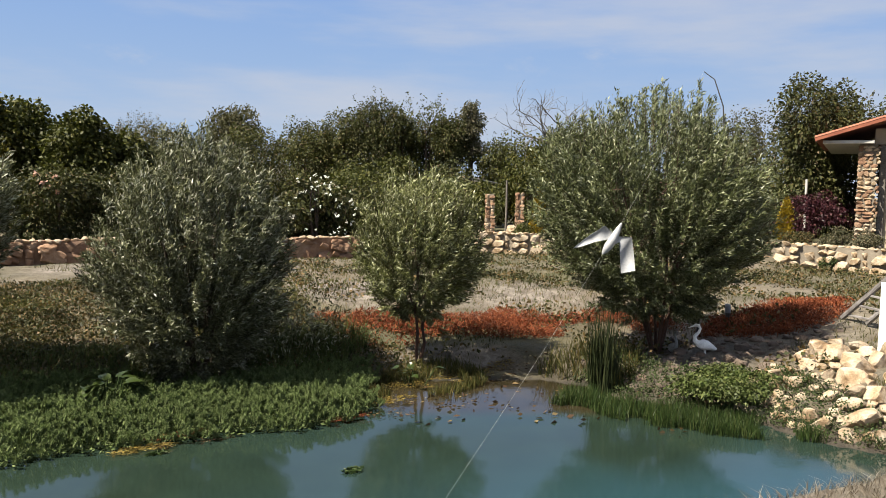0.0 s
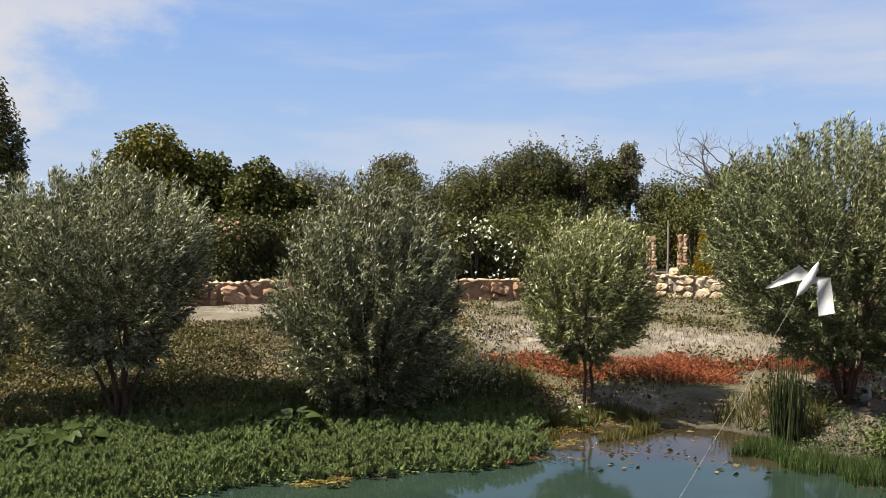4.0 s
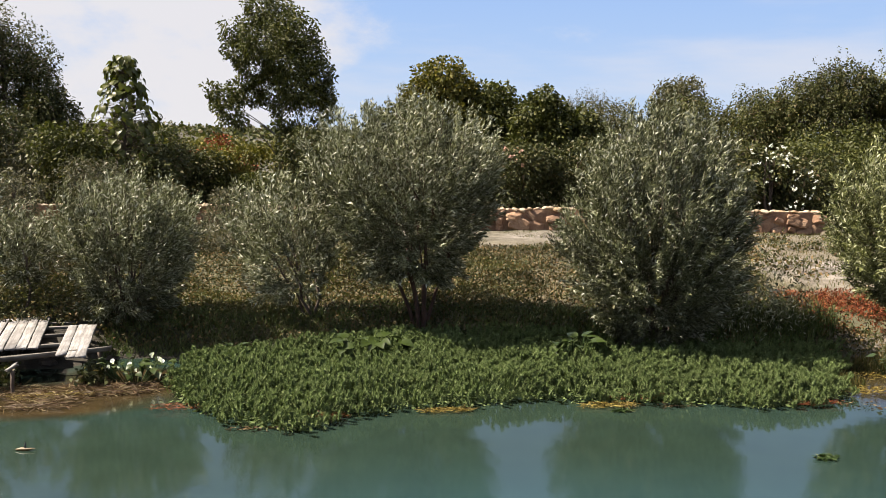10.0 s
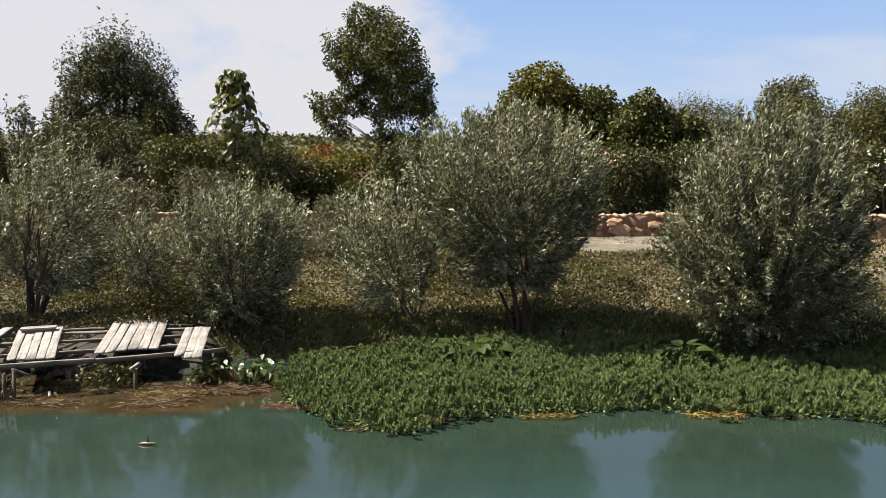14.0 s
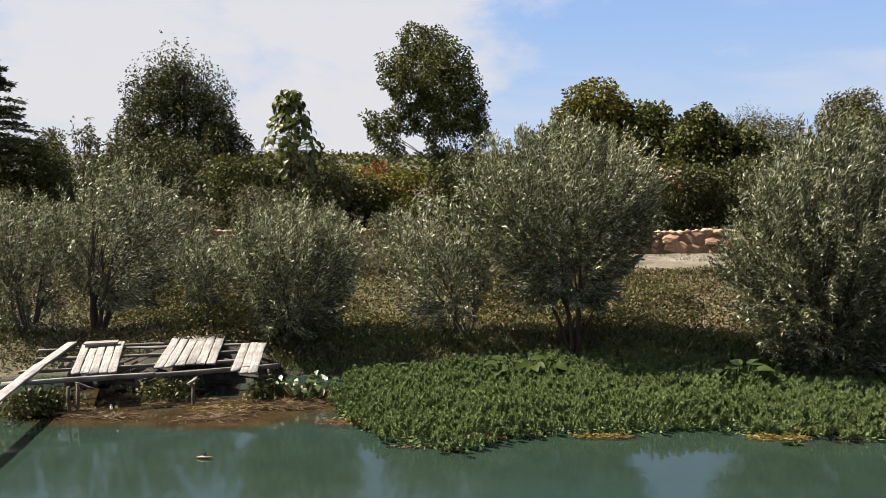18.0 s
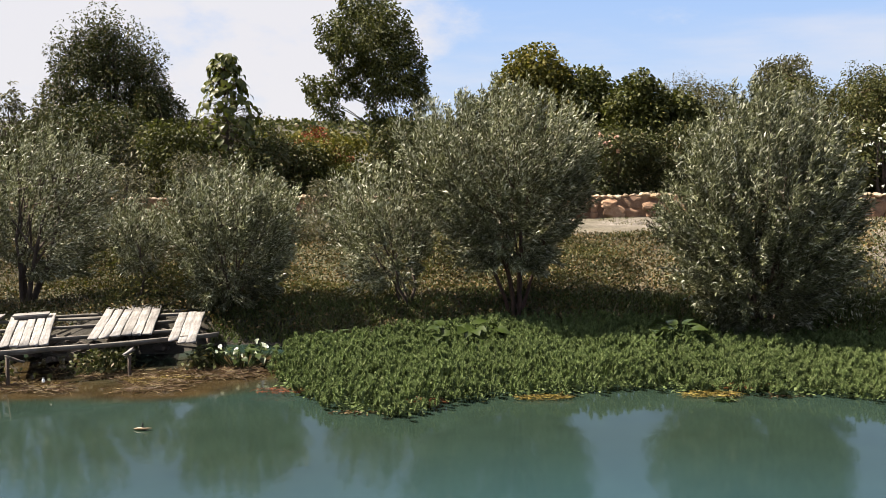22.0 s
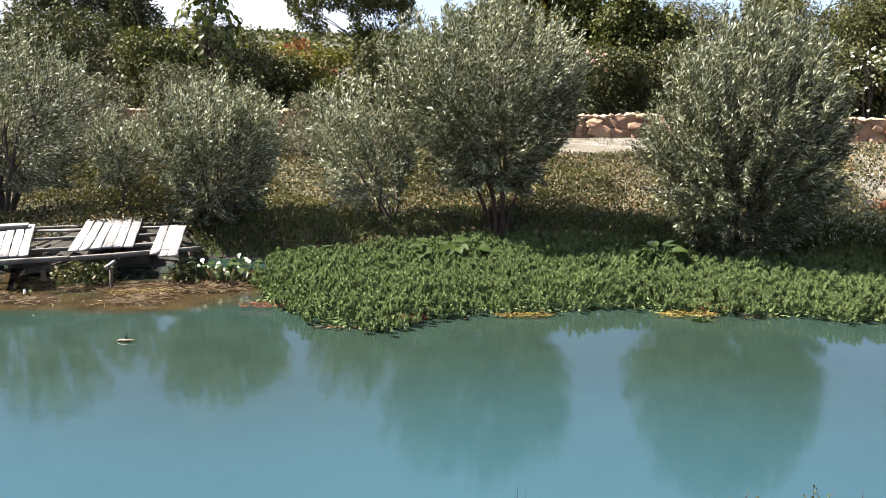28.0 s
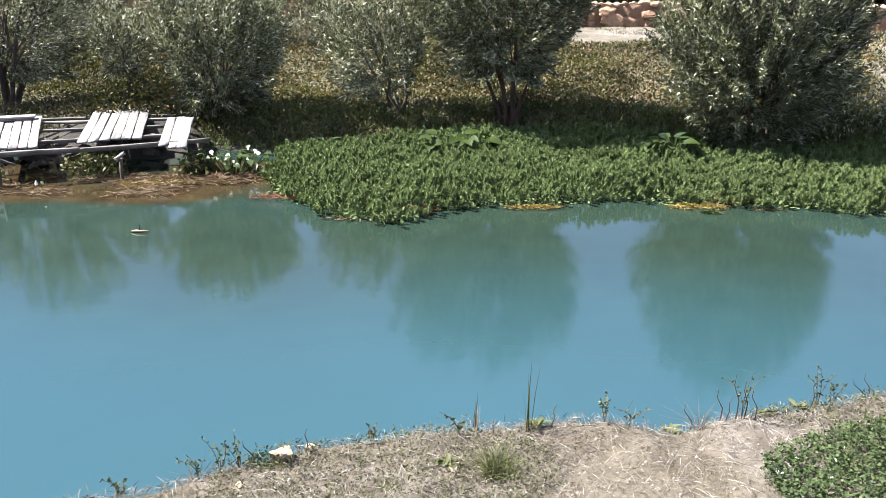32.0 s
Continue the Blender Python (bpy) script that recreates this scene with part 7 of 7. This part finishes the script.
p = np.repeat(pts, 4, 0) + np.concatenate([rng.normal(scale=0.012, size=(len(pts) * 4, 2)), rng.uniform(0.0, 0.045, (len(pts) * 4, 1))], 1)
lone("green_weeds", mesh_np("green_weeds", *leaves(p, rng.normal(size=p.shape) + [0, 0, 0.6], 0.012, 0.007, rng), CLOVER), "low green leafy weeds at the bank edge", "weeds", kind="stuff")
# wiry sprigs with tiny leaves along the edge
for k, (x, y, h) in enumerate([(-0.68, 2.26, 0.13), (-0.62, 2.28, 0.11), (-0.74, 2.23, 0.1), (-0.5, 2.33, 0.08), (-0.2, 2.43, 0.07), (0.62, 2.53, 0.12), (0.7, 2.52, 0.1), (1.12, 2.57, 0.19), (1.44, 2.67, 0.18), (1.5, 2.68, 0.12), (0.1, 2.48, 0.09), (-0.95, 2.14, 0.09)]):
    g = gz_at(x, y)
    sp = thing("weed_sprig", (x, y, g), "wiry weed sprig with tiny leaves at the bank edge", "weed", "weed sprigs")
    wire, lp = [], []
    for q in range(4):
        tip = np.array([x + rng.normal(scale=0.035), y + rng.normal(scale=0.02), g + h * rng.uniform(0.6, 1.05)])
        line = bezier(np.array([x, y, g - 0.01]), np.array([x + rng.normal(scale=0.015), y, g + h * 0.6]), tip, 7)
        wire.append(tube(line, np.linspace(0.0012, 0.0007, 7), 4))
        lp.append(line[rng.integers(2, 7, 12)])
    part("stem", mesh_np("stem", *joined(wire), DEADREED, True), sp)
    lp = np.concatenate(lp)
    part("foliage", mesh_np("foliage", *leaves(lp, rng.normal(size=lp.shape) + [0, 0, 0.4], 0.014, 0.007, rng), ROSETTE), sp)
pts = scatter(24000, 0.9, 2.6, 1.4, 2.8, rng, lambda x, y, d: nb(x, y, d) & (np.hypot((x - 1.75) / 0.72, (y - 2.16) / 0.38) + 0.15 * wobble(x, y, 7, 906) < 1))
p = np.repeat(pts, 3, 0) + np.concatenate([np.zeros((len(pts) * 3, 2)), np.repeat(rng.uniform(0.02, 0.06, (len(pts), 1)), 3, 0)], 1)
a = rng.uniform(0, 6.28, len(pts))
a = np.stack([a, a + 2.09, a + 4.19], -1).ravel()
lone("clover_patch", mesh_np("clover_patch", *leaves(p, np.stack([np.cos(a), np.sin(a), np.full(len(a), 0.25)], -1), 0.011, 0.01, rng, 0.2, 0.1), CLOVER), "dense green clover patch on the near bank", "clover", kind="stuff")
sel = pts[rng.choice(len(pts), 40, replace=False)] + [0, 0, 0.055]
p = np.repeat(sel, 10, 0)
lone("clover_flowers", mesh_np("clover_flowers", *leaves(p, rng.normal(size=p.shape) + [0, 0, 0.5], 0.006, 0.004, rng), PETAL), "white clover flower heads", "flowers", kind="stuff")
for k, (x, y, n, h, lab) in enumerate([(0.34, 2.5, 7, 0.25, "tall green grass tuft at the bank edge"), (0.16, 2.52, 16, 0.13, "dry grass tuft at the bank edge"), (0.22, 2.24, 420, 0.1, "grey-green wiry grass tuft on the bank"), (0.95, 2.52, 26, 0.12, "bleached dead grass tuft at the bank edge"), (-0.75, 2.24, 20, 0.1, "thin dry weeds at the bank edge")]):
    a = rng.uniform(0, 6.28, n)
    r = (0.012 if n < 30 else 0.05) * np.sqrt(rng.random(n))
    q = np.stack([x + r * np.cos(a), y + r * np.sin(a), np.full(n, gz_at(x, y) - 0.005)], -1)
    blades("grass_tuft", q, h, 0.005 if k == 0 else 0.003, GRASS if k == 0 else ROSETTE if k == 2 else STRAW, rng, lab, "grass", 0.07 if k < 2 else 0.65, 0.15 if k < 2 else 0.4)
for k, (x, y, h, lx) in enumerate([(1.04, 2.56, 0.13, -0.02), (1.05, 2.55, 0.1, 0.02), (1.13, 2.57, 0.15, -0.01), (1.17, 2.57, 0.12, -0.02), (0.93, 2.54, 0.11, -0.03), (1.41, 2.66, 0.12, 0.01), (1.68, 2.75, 0.11, -0.03), (1.66, 2.75, 0.09, -0.05), (-0.58, 2.31, 0.09, -0.03), (-0.42, 2.36, 0.09, 0.01), (0.42, 2.52, 0.09, 0.02), (1.1, 2.57, 0.18, -0.02)]):
    g = gz_at(x, y)
    s = thing("dead_stalk", (x, y, g), "dark dead weed stalk at the bank edge", "stalk", "dead stalks")
    part("stem", mesh_np("stem", *tube(np.array([[x, y, g - 0.02], [x + lx * 0.3 + 0.008, y, g + h * 0.4], [x + lx * 0.8 - 0.006, y, g + h * 0.75], [x + lx, y, g + h]]), [0.0028, 0.0022, 0.0016, 0.001], 5), BARK, True), s)
for k, (x, y, s, lab) in enumerate([(-0.49, 2.33, 0.085, "pale stone at the edge of the near bank"), (-0.4, 2.38, 0.035, "small white stone on the near bank"), (-0.6, 2.17, 0.03, "small white stone on the near bank"), (0.07, 2.26, 0.03, "small pale stone in the dry grass")]):
    ob = tagged(new("stone", PALE[k]), lab, "stone", "bank stones")
    ob.matrix_world = scaled(pose(x, y, gz_at(x, y) + 0.25 * s, 0, 0, 40 * k), s * 1.3, s, s)
pts = scatter(9000, 3.2, 7.5, 1.6, 3.2, rng, lambda x, y, d: (d > 0.05) & (d < 0.9) & (y < 3.2))
blades("eastern_dry_grass", pts, 0.1, 0.005, STRAW, rng, "dry bleached grass on the near bank", "dry grass", 0.6, 0.4)
pts = scatter(2600, 9.2, 12.2, 3.6, 6.4, rng, lambda x, y, d: (d > 0.05) & (wobble(x, y, 3.5, 908) > 0.35))
blades("rock_grass", pts, 0.16, 0.008, GRASS, rng, "tufts of grass between the shore rocks", "grass", 0.4, 0.3)
# low leafy rosettes at the edge
for k, (x, y) in enumerate([(0.37, 2.52), (0.85, 2.52), (1.22, 2.62), (1.75, 2.8), (1.38, 2.66), (0.06, 2.3), (1.1, 2.14)]):
    g = gz_at(x, y)
    r = thing("leaf_rosette", (x, y, g), "low dull green leafy rosette on the bank edge", "weed", "leafy rosettes")
    lv = []
    for q in range(14):
        v, f = broad_leaf(rng.uniform(0.025, 0.05), 0.017, rng)
        lv.append((turned(v, pose(x + rng.uniform(-0.02, 0.02), y + rng.uniform(-0.02, 0.02), g + 0.012, rng.uniform(5, 50), rng.uniform(-20, 20), rng.uniform(0, 360))), f))
    for v, f in lv:
        part("leaf", mesh_np("leaf", v, f, ROSETTE, True), r)
